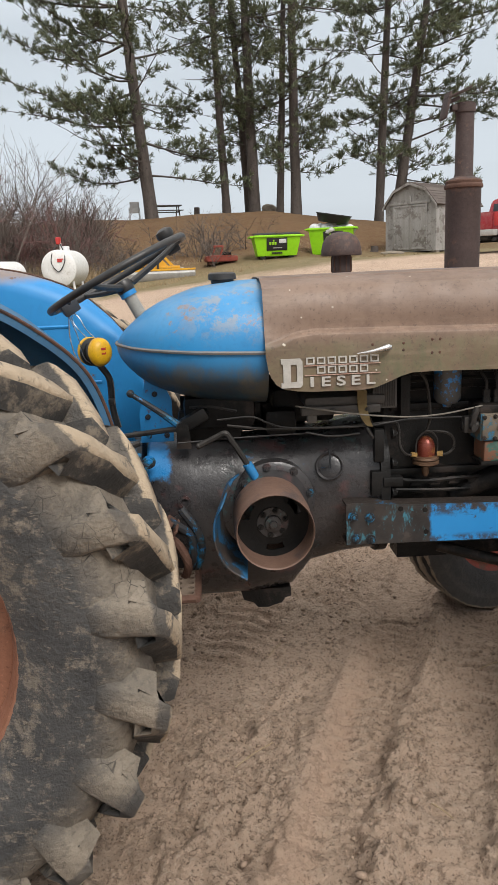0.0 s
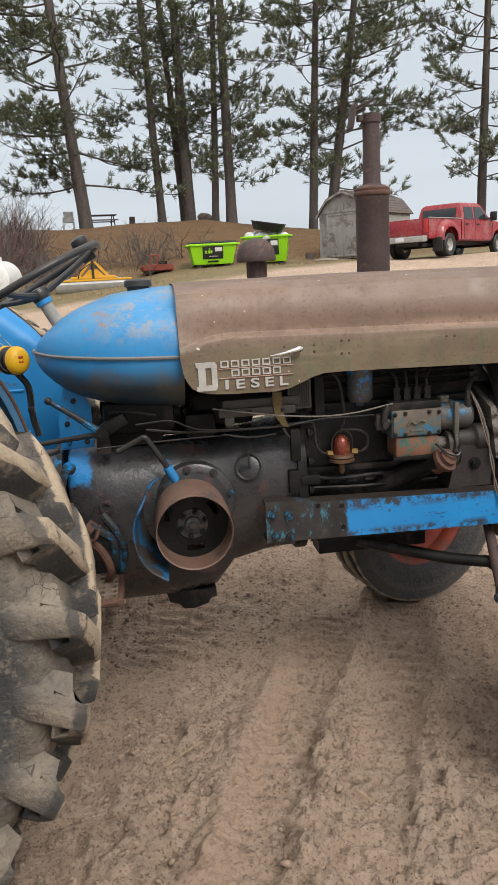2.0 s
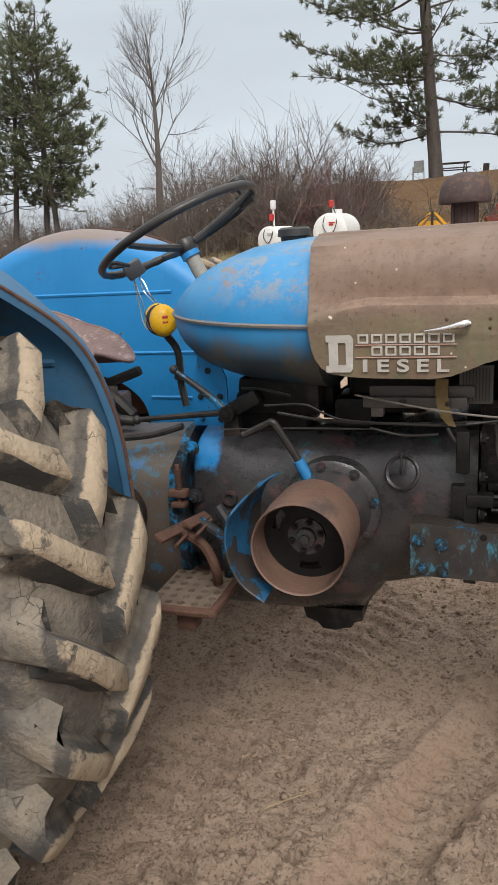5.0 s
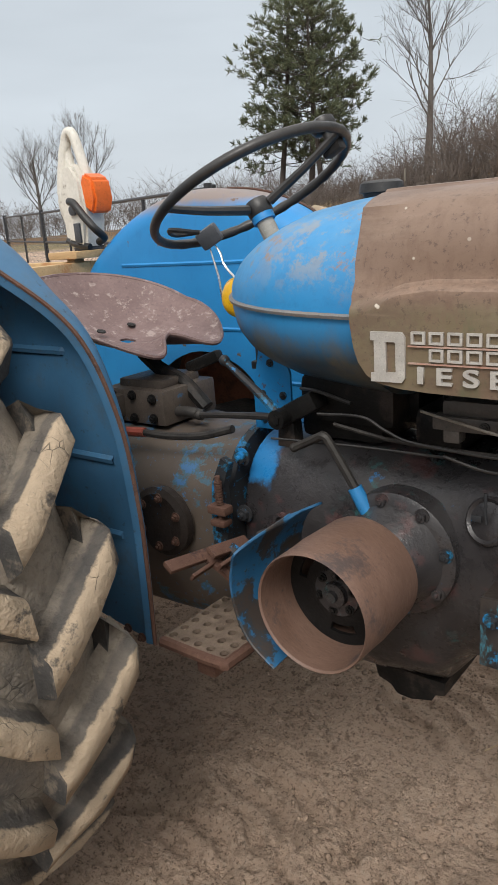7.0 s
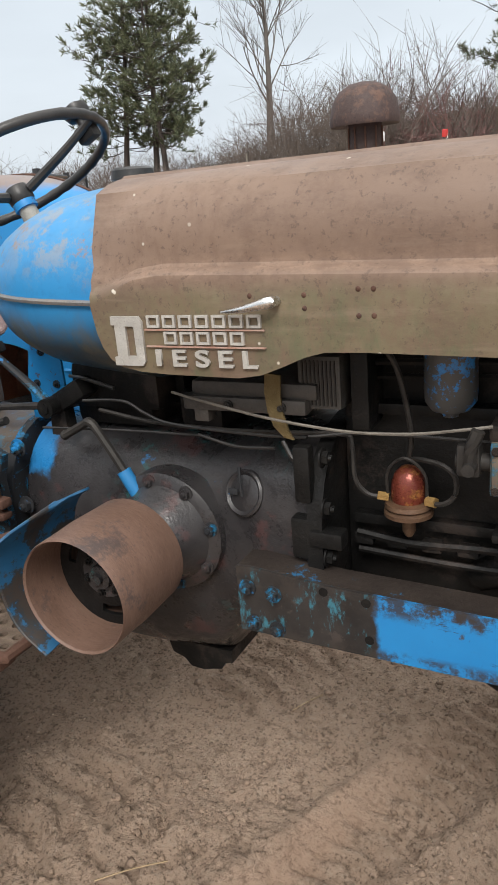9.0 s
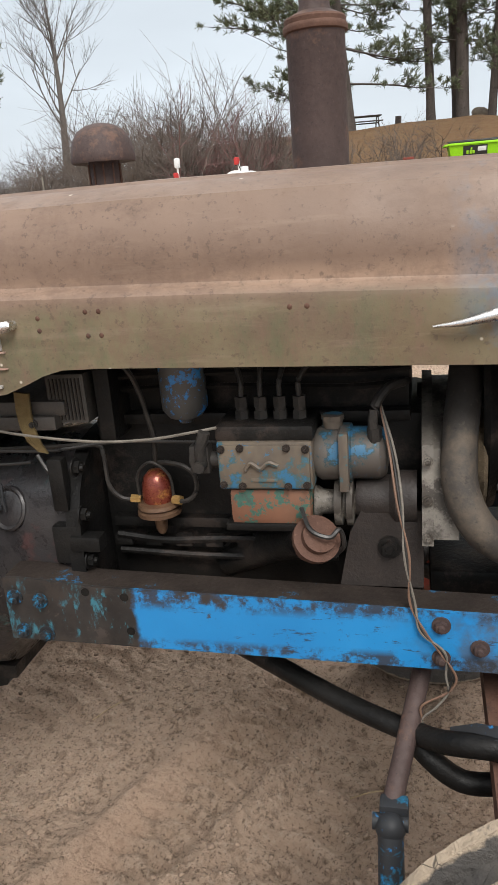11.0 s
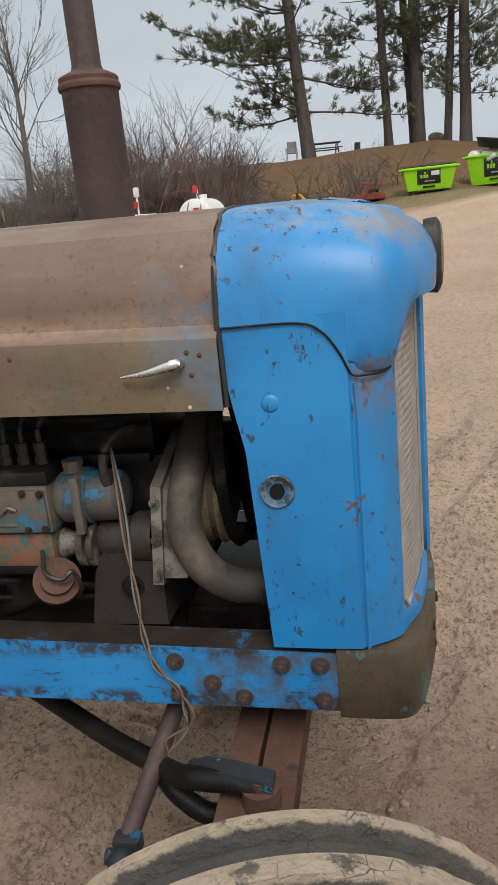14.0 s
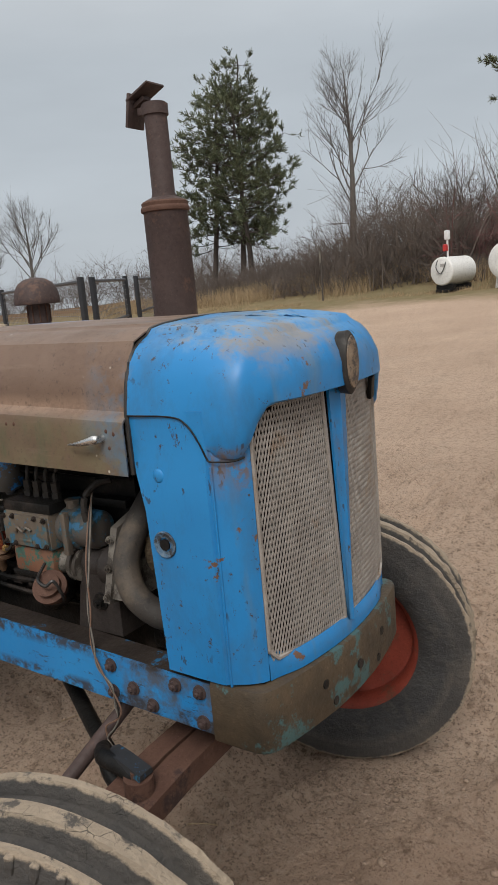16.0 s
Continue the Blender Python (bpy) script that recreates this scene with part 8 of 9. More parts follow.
_r = random.Random(5)
spots, reds = [], []
for _ in range(210):
    x = _r.uniform(-27, -4.2)
    hgt = float(np.interp(x, [-30, -22, -17.5, -15, -12, -9, -6.5, -4], [0.9, 1.2, 2.0, 3.0, 4.4, 4.8, 4.2, 2.2]))
    y = _r.uniform(28.8, 36.0) + (0.0 if x > -12 else (-12 - x) * 0.25)
    spots.append((x, y, hgt * _r.uniform(0.55, 1.05)))
for _ in range(9):
    reds.append((_r.uniform(-8.0, -4.6), _r.uniform(29.0, 32.5), _r.uniform(2.2, 3.6)))
for _ in range(16):
    spots.append((_r.uniform(-3.5, 2.0), _r.uniform(29.5, 33.0), _r.uniform(0.8, 2.0)))
for _ in range(70):
    spots.append((_r.uniform(-75, -27), _r.uniform(38, 52), _r.uniform(2.0, 4.0)))
for _ in range(50):
    spots.append((_r.uniform(-70, -16), _r.uniform(52, 70), _r.uniform(3.0, 5.0)))
for _ in range(140):
    x = _r.uniform(-26, -3.5)
    spots.append((x, _r.uniform(28.4, 31.0) + max(0.0, (-12 - x) * 0.25), _r.uniform(0.6, 1.5)))
thicket("thicket", 61, spots, BRUSHM, "dense tangle of bare brown-grey shrub stems on the bank")
thicket("red_thicket", 62, reds, REDBRUSH, "reddish bare shrub stems among the thicket")


def straw():
    rng = np.random.default_rng(71)
    n = 26000
    x = rng.uniform(-26, 12, n)
    y = rng.uniform(26.2, 31.5, n) + np.where(x > 3.5, rng.uniform(0, 4, n), 0)
    keep = (fbm(x, y, 0.5, 3, 7) > -0.05) & ~((x > 7.0) & (y < 30.5))
    x, y = x[keep], y[keep]
    m = len(x)
    tall = np.where((x < -3) & (y > 28), 0.75, 0.16) * rng.uniform(0.5, 1.2, m)
    p = np.stack([x, y, terrain(x, y) - 0.02], -1)
    az = rng.uniform(0, 2 * np.pi, m)
    side = np.stack([np.cos(az), np.sin(az), az * 0], -1) * 0.012
    tip = p + np.stack([rng.normal(0, 0.35, m) * tall, rng.normal(0, 0.35, m) * tall, tall], -1)
    v = np.stack([p - side, p + side, tip], 1).reshape(-1, 3)
    ob = raw("dry_grass", v, np.arange(len(v)).reshape(-1, 3), STRAW)
    tagged(ob, "dry straw-coloured grass along the edge of the yard", "grass", "", "stuff")


straw()


# ---------------------------------------------------------------- yard things
def at_ground(x, y):
    return float(terrain(x, y))


def local(t, m):
    """A part maker for things built in their own axes and then placed at m."""
    def make(name, bm, mat, parent=None, label="", sharp=38):
        bmesh.ops.transform(bm, matrix=m, verts=bm.verts)
        return part(name, bm, mat, parent or t, label, sharp)
    return make


def fuel_barrel(x, y, r, length, yaw, lift, legs, label):
    z = at_ground(x, y)
    t = thing("fuel_tank_on_stand", (x, y, z), label, "fuel tank", "white fuel tanks by the thicket")
    m = Matrix.Translation((x, y, z)) @ Matrix.Rotation(yaw, 4, "Z")
    mk = local(t, m)
    c = lift + r
    b = B()
    lathe(b, [(0.01, -length / 2 - 0.07), (r * 0.6, -length / 2 - 0.05), (r * 0.93, -length / 2 - 0.015), (r, -length / 2 + 0.02), (r, length / 2 - 0.02), (r * 0.93, length / 2 + 0.015), (r * 0.6, length / 2 + 0.05), (0.01, length / 2 + 0.07)], (0, 0, c), (1, 0, 0), 40)
    tank = mk("tank_shell", b, WHITE_TANK, None, "", 30)
    b = B()
    box(b, (-length / 2 - 0.055, -0.10, c + r * 0.48), (0.03, 0.22, 0.04), 0.003)
    box(b, (-length / 2 - 0.060, -0.08, c + r * 0.38), (0.03, 0.16, 0.07), 0.003)
    mk("label_bar", b, RED if legs else STEEL_PALE, tank)
    b = B()
    if legs:
        for sx in (-1, 1):
            for sy in (-1, 1):
                mk("leg", cyl(B(), (sx * length * 0.33, sy * r * 0.72, -0.02), (sx * length * 0.33, sy * r * 0.62, c - r * 0.6), 0.045, seg=10), WHITE_TANK)
    else:
        for sx in (-1, 1):
            mk("saddle", box(B(), (sx * length * 0.33, 0, 0.10), (0.16, r * 1.5, 0.26), 0.01), DARK)
        mk("skid", box(B(), (0, 0, 0.02), (length * 0.95, r * 1.3, 0.09), 0.01), DARK)
    b = B()
    px = -length * 0.22
    cyl(b, (px, 0, c + r - 0.02), (px, 0, c + r + (0.30 if legs else 0.62)), 0.035, seg=10)
    mk("filler_pipe", b, WHITE_TANK)
    b = B()
    box(b, (px - 0.03, 0.05, c + r + 0.30), (0.18, 0.16, 0.24), 0.05)
    mk("hand_pump", b, RED, None, "red fuel pump head")
    b = B()
    if legs:
        lathe(b, [(0.14, 0.0), (0.14, 0.14), (0.13, 0.15), (0.01, 0.15)], (length * 0.12, 0, c + r - 0.02), (0, 0, 1), 20)
    else:
        box(b, (px, 0, c + r + 0.72), (0.14, 0.18, 0.32), 0.05)
    mk("vent_cap", b, WHITE)
    b = B()
    tube(b, [(px - 0.05, 0.02, c + r + 0.25), (-length / 2 + 0.05, -r * 0.35, c + r * 0.85), (-length / 2 - 0.10, -r * 0.42, c + r * 0.3), (-length / 2 - 0.10, -r * 0.05, c - r * 0.18), (-length / 2 - 0.10, r * 0.32, c + r * 0.3), (-length / 2 + 0.03, r * 0.25, c + r * 0.92), (px, 0.05, c + r + 0.22)], 0.017, 6, 6)
    mk("fuel_hose", b, BLACK)


fuel_barrel(-4.75, 27.0, 0.62, 1.35, radians(80), 0.22, True, "large white horizontal fuel tank on pipe legs with red pump")
fuel_barrel(-6.85, 27.0, 0.48, 1.3, radians(72), 0.20, False, "white horizontal fuel tank on dark skids with red pump")


def waste_bin(x, y, yaw, h, full, label):
    z = at_ground(x, y)
    t = thing("waste_bin", (x, y, z), label, "bin", "green waste bins")
    mk = local(t, Matrix.Translation((x, y, z)) @ Matrix.Rotation(yaw, 4, "Z"))
    b = B()
    def ring(w, d, zz):
        return [(-w / 2, -d / 2, zz), (w / 2, -d / 2, zz), (w / 2, d / 2, zz), (-w / 2, d / 2, zz)]
    loft(b, [ring(1.50, 0.85, 0.10), ring(1.52, 0.87, 0.12), ring(1.80, 1.20, h - 0.05), ring(1.84, 1.24, h), ring(1.78, 1.18, h), ring(1.50, 0.86, 0.16)], True, True)
    body = mk("bin_body", b, LIME)
    b = B()
    for s in (-1, 1):
        box(b, (s * 0.97, 0, h - 0.03), (0.16, 1.15, 0.06), 0.01)
    box(b, (0, -0.62, h - 0.02), (1.86, 0.07, 0.07), 0.015)
    mk("rim", b, LIME, body)
    for s in (-1, 1):
        for u in (-1, 1):
            b = B()
            box(b, (s * 0.55, u * 0.28, 0.05), (0.22, 0.16, 0.12), 0.02)
            mk("skid", b, BLACK, body)
    tilt = math.atan2(0.165, h - 0.17)
    b = B()
    rot = pose(0, 0, 0, -math.degrees(tilt) * -1, 0, 0)
    zc = 0.55 * h + 0.06
    yc = -0.435 - (zc - 0.12) * math.tan(tilt) - 0.012
    box(b, (-0.02 if not full else 0.1, yc, zc), (0.80, 0.012, 0.56 * h), 0.003, rot)
    board = mk("sign_board", b, BLACK, body, "black printed board")
    o = -0.02 if not full else 0.1
    def print_bar(cx, cz, w, hh, mat):
        q = B()
        yy = -0.435 - (zc + cz - 0.12) * math.tan(tilt) - 0.022
        box(q, (o + cx, yy, zc + cz), (w, 0.008, hh), 0.002, rot)
        mk("print_bar", q, mat, board)
    for k, cx in enumerate((-0.26, -0.15, -0.06)):
        print_bar(cx, 0.03 * h, 0.075, 0.13 * h, LIME_PRINT)
    print_bar(-0.13, 0.15 * h, 0.05, 0.09 * h, LIME_PRINT)
    print_bar(0.22, 0.13 * h, 0.28, 0.17 * h, WHITE)
    print_bar(0.02, -0.16 * h, 0.36, 0.04 * h, STEEL_PALE)
    b = B()
    box(b, (o, -0.435 - (0.30 * h - 0.12) * math.tan(tilt) * 1 - 0.02, 0.24 * h), (0.42, 0.012, 0.06), 0.003, rot)
    mk("number_bar", b, BLACK, body)
    if not full:
        b = B()
        for i in range(2):
            loft(b, [[(-0.90 + 0.92 * i, -0.60, h + 0.03), (-0.90 + 0.92 * i, 0.0, h + 0.10), (-0.90 + 0.92 * i, 0.60, h + 0.13)], [(0.0 + 0.92 * i - 0.02, -0.60, h + 0.03), (0.0 + 0.92 * i - 0.02, 0.0, h + 0.12), (0.92 * i - 0.02, 0.60, h + 0.13)]], False)
        solid(mk("lid", b, BLACK, None, "black plastic lid"), 0.03, 0)
    return t, mk, h


waste_bin(2.92, 30.0, radians(2), 0.86, False, "lime green steel waste bin with black lids closed")
_, bin_part, bin_h = waste_bin(5.35, 31.2, radians(-14), 1.12, True, "lime green steel waste bin heaped with white rubbish bags")


def bag(x, y, z, s, seed):
    t = thing("rubbish_bag", (x, y, z), "white rubbish bag heaped on the green bin", "bag", "white bags")
    b = B()
    bmesh.ops.create_icosphere(b, subdivisions=3, radius=s, matrix=Matrix.Translation((x, y, z + s * 0.5)))
    for v in b.verts:
        k = noise.noise(v.co * 3.2 / s * 0.4 + Vector((seed, 0, 0)))
        v.co += (v.co - Vector((x, y, z + s * 0.5))).normalized() * k * s * 0.35
        v.co.z = z + s * 0.5 + (v.co.z - z - s * 0.5) * 0.75
    part("bag_skin", b, WHITE, t, "", 60)


zb = at_ground(5.35, 31.2) + bin_h
for k, (dx, dy, s) in enumerate(((-0.62, -0.1, 0.34), (-0.15, -0.25, 0.36), (0.35, -0.2, 0.32), (0.0, 0.25, 0.40), (0.68, 0.0, 0.28), (-0.45, 0.3, 0.34))):
    bag(5.35 + dx, 31.2 + dy, zb - 0.22, s, k * 7.3)


def tub():
    t = thing("black_tub", (5.35, 31.0, zb + 0.22), "round black rubber tub lying on the heaped bin", "tub")
    b = B()
    lathe(b, [(0.01, 0.0), (0.56, 0.0), (0.60, 0.03), (0.70, 0.30), (0.73, 0.31), (0.73, 0.34), (0.68, 0.34), (0.58, 0.06), (0.01, 0.05)], (5.35, 31.0, zb + 0.20), (0.16, -0.10, 1), 36)
    part("tub_shell", b, BLACK, t)


tub()


def pick_up():
    ang = math.atan2(0.62, 0.79)
    ox, oy = 10.25, 26.65
    z = at_ground(ox, oy)
    t = thing("pickup_truck", (ox, oy, z), "faded red crew-cab pickup truck with dual rear wheels", "truck")
    mk = local(t, Matrix.Translation((ox, oy, z)) @ Matrix.Rotation(ang, 4, "Z"))
    # bed
    b = B()
    prism(b, [(-1.15, 0.62), (-0.52, 0.60), (-0.50, 0.75), (-0.36, 0.92), (0.0, 1.0), (0.36, 0.92), (0.50, 0.75), (0.52, 0.58), (1.12, 0.56), (1.12, 1.30), (-1.15, 1.30)], -0.95, 0.95)
    bmesh.ops.bevel(b, geom=b.edges[:], offset=0.025, segments=2, affect="EDGES")
    body = mk("bed", b, TRUCK_RED)
    for s in (-1, 1):
        b = B()
        rings = []
        for k in range(15):
            a = math.pi * k / 14
            rings.append([(-0.62 * math.cos(a) * q, s * yy, 0.55 + 0.66 * math.sin(a) ** 0.8 * q2) for q, q2, yy in ((0.80, 0.70, 1.18), (0.92, 0.84, 1.19), (1.03, 0.98, 1.14), (1.10, 1.06, 1.02), (1.12, 1.08, 0.94))])
        loft(b, rings, False)
        solid(mk("wheel_flare", b, TRUCK_RED, body), 0.02, 0)
    # cab: two volumes with a sloped windscreen
    b = B()
    prism(b, [(1.15, 0.55), (3.55, 0.52), (3.55, 1.28), (1.15, 1.28)], -0.95, 0.95)
    bmesh.ops.bevel(b, geom=b.edges[:], offset=0.04, segments=2, affect="EDGES")
    cab = mk("cab", b, TRUCK_RED)
    b = B()
    loft(b, [[(1.17, -0.92, 1.26), (3.55, -0.92, 1.26), (3.55, 0.92, 1.26), (1.17, 0.92, 1.26)], [(1.26, -0.80, 1.80), (2.85, -0.80, 1.84), (2.85, 0.80, 1.84), (1.26, 0.80, 1.80)], [(1.36, -0.70, 1.90), (2.70, -0.70, 1.92), (2.70, 0.70, 1.92), (1.36, 0.70, 1.90)]], True, True)
    bmesh.ops.bevel(b, geom=b.edges[:], offset=0.03, segments=2, affect="EDGES")
    mk("cab_roof", b, TRUCK_RED, cab)
    b = B()
    prism(b, [(3.55, 0.58), (3.62, 0.56), (3.66, 0.75), (3.80, 0.93), (4.12, 1.0), (4.45, 0.93), (4.60, 0.75), (4.64, 0.50), (5.02, 0.52), (5.05, 1.08), (4.9, 1.18), (3.55, 1.28)], -0.94, 0.94)
    bmesh.ops.bevel(b, geom=b.edges[:], offset=0.04, segments=2, affect="EDGES")
    mk("engine_hood", b, TRUCK_RED)
    for s in (-1, 1):
        def pane(name, pts):
            q = B()
            def yy(zz):
                return s * (0.926 - (zz - 1.26) * 0.222 + 0.006)
            loft(q, [[(x, yy(zz), zz) for x, zz in pts], [(x, yy(zz) - s * 0.02, zz) for x, zz in pts]], True, True)
            mk(name, q, GLASS_DARK, cab)
        pane("side_window", [(1.42, 1.32), (2.12, 1.31), (2.12, 1.76), (1.50, 1.74)])
        pane("side_window", [(2.24, 1.31), (3.28, 1.31), (2.82, 1.75), (2.24, 1.76)])
        for x in (2.18, 3.45, 1.36):
            q = B()
            box(q, (x, s * 0.952, 0.92), (0.012, 0.008, 0.68))
            mk("door_gap", q, BLACK, cab)
        for x in (1.55, 2.40):
            q = B()
            box(q, (x, s * 0.965, 1.12), (0.20, 0.03, 0.045), 0.01)
            mk("door_handle", q, BLACK, cab)
        q = B()
        box(q, (3.30, s * 1.12, 1.42), (0.10, 0.26, 0.34), 0.04)
        cyl(q, (3.30, s * 0.92, 1.34), (3.30, s * 1.05, 1.38), 0.03, seg=8)
        mk("door_mirror", q, BLACK, cab, "black towing mirror")
        q = B()
        box(q, (-1.165, s * 0.86, 1.05), (0.04, 0.16, 0.44), 0.015)
        mk("tail_light", q, RED, body, "red tail light")
        q = B()
        box(q, (0.0, s * 0.95, 1.315), (2.30, 0.05, 0.03), 0.008)
        mk("bed_rail_cap", q, STEEL_PALE, body)
        q = B()
        box(q, (-0.72, s * 1.05, 0.42), (0.03, 0.38, 0.46), 0.008)
        mk("mud_flap", q, BLACK, body)
    b = B()
    box(b, (1.205, 0, 1.54), (0.03, 1.36, 0.36), 0.01, pose(0, 0, 0, 0, 9, 0))
    mk("rear_window", b, GLASS_DARK, cab)
    b = B()
    prism(b, [(3.46, 1.32), (3.50, 1.34), (2.93, 1.80), (2.89, 1.78)], -0.72, 0.72)
    mk("windscreen", b, GLASS_DARK, cab)
    b = B()
    box(b, (-1.165, 0, 1.0), (0.03, 1.42, 0.52), 0.012)
    mk("tailgate", b, TRUCK_RED, body)
    b = B()
    box(b, (-1.32, 0, 0.62), (0.28, 1.86, 0.20), 0.03)
    mk("rear_bumper", b, STEEL_PALE, None, "dull chrome rear bumper")
    b = B()
    box(b, (-1.475, 0, 0.62), (0.02, 0.32, 0.14), 0.004)
    mk("plate_bar", b, WHITE)
    b = B()
    box(b, (1.8, 0, 0.50), (5.6, 0.9, 0.20), 0.03)
    tube(b, [(-0.4, -0.62, 0.42), (-0.9, -0.72, 0.42), (-1.2, -0.80, 0.40)], 0.06, 10)
    cyl(b, (-0.0, -1.0, 0.40), (0.0, 1.0, 0.40), 0.07, seg=10)
    cyl(b, (4.12, -0.85, 0.40), (4.12, 0.85, 0.40), 0.07, seg=10)
    mk("chassis", b, BLACK)
    for x, ys in ((0.0, (-1.04, -0.78, 0.78, 1.04)), (4.12, (-0.84, 0.84))):
        for y in ys:
            s = 1 if y > 0 else -1
            q = B()
            lathe(q, [(0.22, -0.10), (0.36, -0.12), (0.395, -0.09), (0.40, 0.0), (0.395, 0.09), (0.36, 0.12), (0.22, 0.10), (0.22, -0.10)], (x, y, 0.40), (0, 1, 0), 32)
            w = mk("wheel", q, BLACK)
            q = B()
            lathe(q, [(0.225, 0.09), (0.20, 0.06), (0.17, 0.02), (0.08, 0.0), (0.07, 0.05), (0.01, 0.05)], (x, y, 0.40), (0, s, 0), 24)
            lathe(q, [(0.225, -0.09), (0.20, -0.06), (0.01, -0.04)], (x, y, 0.40), (0, s, 0), 24)
            mk("rim", q, STEEL_PALE, w)


pick_up()


def shed():
    x, y = 8.15, 33.6
    z = at_ground(9.6, 33.2) - 0.05
    t = thing("garden_shed", (9.8, 33.6, z), "weathered grey wooden shed with barn roof and double doors", "shed")
    m = Matrix.Translation((x, y, z)) @ Matrix.Rotation(radians(-48), 4, "Z")
    mk = local(t, m)
    W, D = 2.5, 3.7
    prof = [(0, 0.12), (W, 0.12), (W, 2.05), (W * 0.80, 2.62), (W * 0.5, 2.90), (W * 0.20, 2.62), (0, 2.05)]
    b = prism(B(), prof, 0.0, D)
    walls = mk("wall", b, GREY_WOOD)
    for k in range(5):
        q = B()
        box(q, (0.18 + k * 0.53, -0.006, 1.1), (0.012, 0.008, 1.9))
        mk("batten", q, GREY_WOOD, walls)
    for s, cx in ((-1, W / 2 - 0.42), (1, W / 2 + 0.42)):
        q = B()
        box(q, (cx, -0.022, 1.12), (0.82, 0.03, 1.86), 0.006)
        d = mk("shed_door", q, GREY_WOOD)
        for zz in (0.45, 1.15, 1.85):
            q = B()
            box(q, (cx + s * 0.36, -0.045, zz), (0.14, 0.014, 0.07), 0.004)
            mk("hinge", q, STEEL_PALE, d)
        for px, pz, w, h in ((cx - 0.38, 1.12, 0.07, 1.86), (cx + 0.38, 1.12, 0.07, 1.86), (cx, 2.0, 0.70, 0.08), (cx, 0.25, 0.70, 0.08)):
            q = B()
            box(q, (px, -0.045, pz), (w, 0.016, h), 0.003)
            mk("door_trim", q, GREY_WOOD, d)
    b = B()
    box(b, (W / 2, -0.04, 2.12), (2.0, 0.03, 0.10), 0.005)
    box(b, (W / 2, -0.045, 2.25), (0.10, 0.03, 0.34), 0.005)
    mk("trim_board", b, GREY_WOOD)
    roof = [(-0.10, 1.98), (W * 0.20 - 0.03, 2.67), (W * 0.5, 2.97), (W * 0.80 + 0.03, 2.67), (W + 0.10, 1.98)]
    b = B()
    loft(b, [[(u, -0.12, v) for u, v in roof], [(u, D + 0.12, v) for u, v in roof]], False)
    r = mk("roof", b, SHINGLE)
    solid(r, 0.06, 0)
    for (u0, v0), (u1, v1) in zip(roof, roof[1:]):
        for k in range(1, 6):
            f = k / 6
            q = B()
            n = Vector((-(v1 - v0), 0, u1 - u0)).normalized() * 0.034
            u, v = u0 + (u1 - u0) * f + n.x, v0 + (v1 - v0) * f + n.z
            box(q, (u, D / 2, v), (0.04, D + 0.24, 0.012), 0.0, pose(0, 0, 0, 0, -math.degrees(math.atan2(v1 - v0, u1 - u0)), 0))
            mk("shingle_course", q, SHINGLE, r)
    for a, c in zip(roof, roof[1:]):
        q = B()
        prism(q, [a, c, (c[0], c[1] - 0.10), (a[0], a[1] - 0.10)], -0.145, -0.115)
        mk("barge_board", q, GREY_WOOD, r)
    b = B()
    for u in (0.15, W / 2, W - 0.15):
        for v in (0.2, D / 2, D - 0.2):
            box(b, (u, v, 0.02), (0.30, 0.25, 0.22), 0.02)
    mk("footing", b, STONE)


shed()


def grader_blade():
    x, y = -1.6, 28.0
    z = at_ground(x, y)
    t = thing("grader_blade", (x, y, z), "yellow tractor grader blade with pale steel edge standing on the bank", "implement")
    mk = local(t, Matrix.Translation((x, y, z)) @ Matrix.Rotation(radians(3), 4, "Z"))
    b = B()
    loft(b, [[(-1.35, yy, zz) for yy, zz in ((0.10, 0.02), (0.0, 0.14), (-0.02, 0.30), (0.06, 0.42))], [(1.35, yy, zz) for yy, zz in ((0.10, 0.02), (0.0, 0.14), (-0.02, 0.30), (0.06, 0.42))]], False)
    solid(mk("blade", b, STEEL_PALE, None, "pale scoured steel blade"), 0.025, 0)
    b = B()
    box(b, (0, 0.05, 0.43), (2.72, 0.10, 0.07), 0.01)
    mk("top_beam", b, YELLOW)
    b = B()
    for s in (-1, 1):
        loft(b, [[(s * 0.55, 0.15, 0.46), (s * 0.70, 0.15, 0.46), (s * 0.70, 0.23, 0.46), (s * 0.55, 0.23, 0.46)], [(s * 0.02, 0.15, 1.08), (s * 0.12, 0.15, 1.08), (s * 0.12, 0.23, 1.08), (s * 0.02, 0.23, 1.08)]], True, True)
    prism(b, [(-0.45, 0.48), (0.45, 0.48), (0.16, 0.80), (-0.16, 0.80)], 0.17, 0.21)
    box(b, (0, 0.2, 0.52), (1.6, 0.12, 0.10), 0.02)
    mk("headstock", b, YELLOW)
    b = B()
    cyl(b, (0, 0.1, 0.45), (0, 0.1, 1.12), 0.04, seg=10)
    tube(b, [(-0.1, 0.0, 1.0), (-0.45, -0.02, 0.75), (-0.55, 0.0, 0.5)], 0.02, 6)
    mk("pivot_post", b, BLACK)
    for s in (-1, 1):
        mk("hitch_pin", cyl(B(), (s * 0.75, 0.2, 0.52), (s * 1.05, 0.15, 0.42), 0.025, seg=8), STEEL_PALE)


grader_blade()


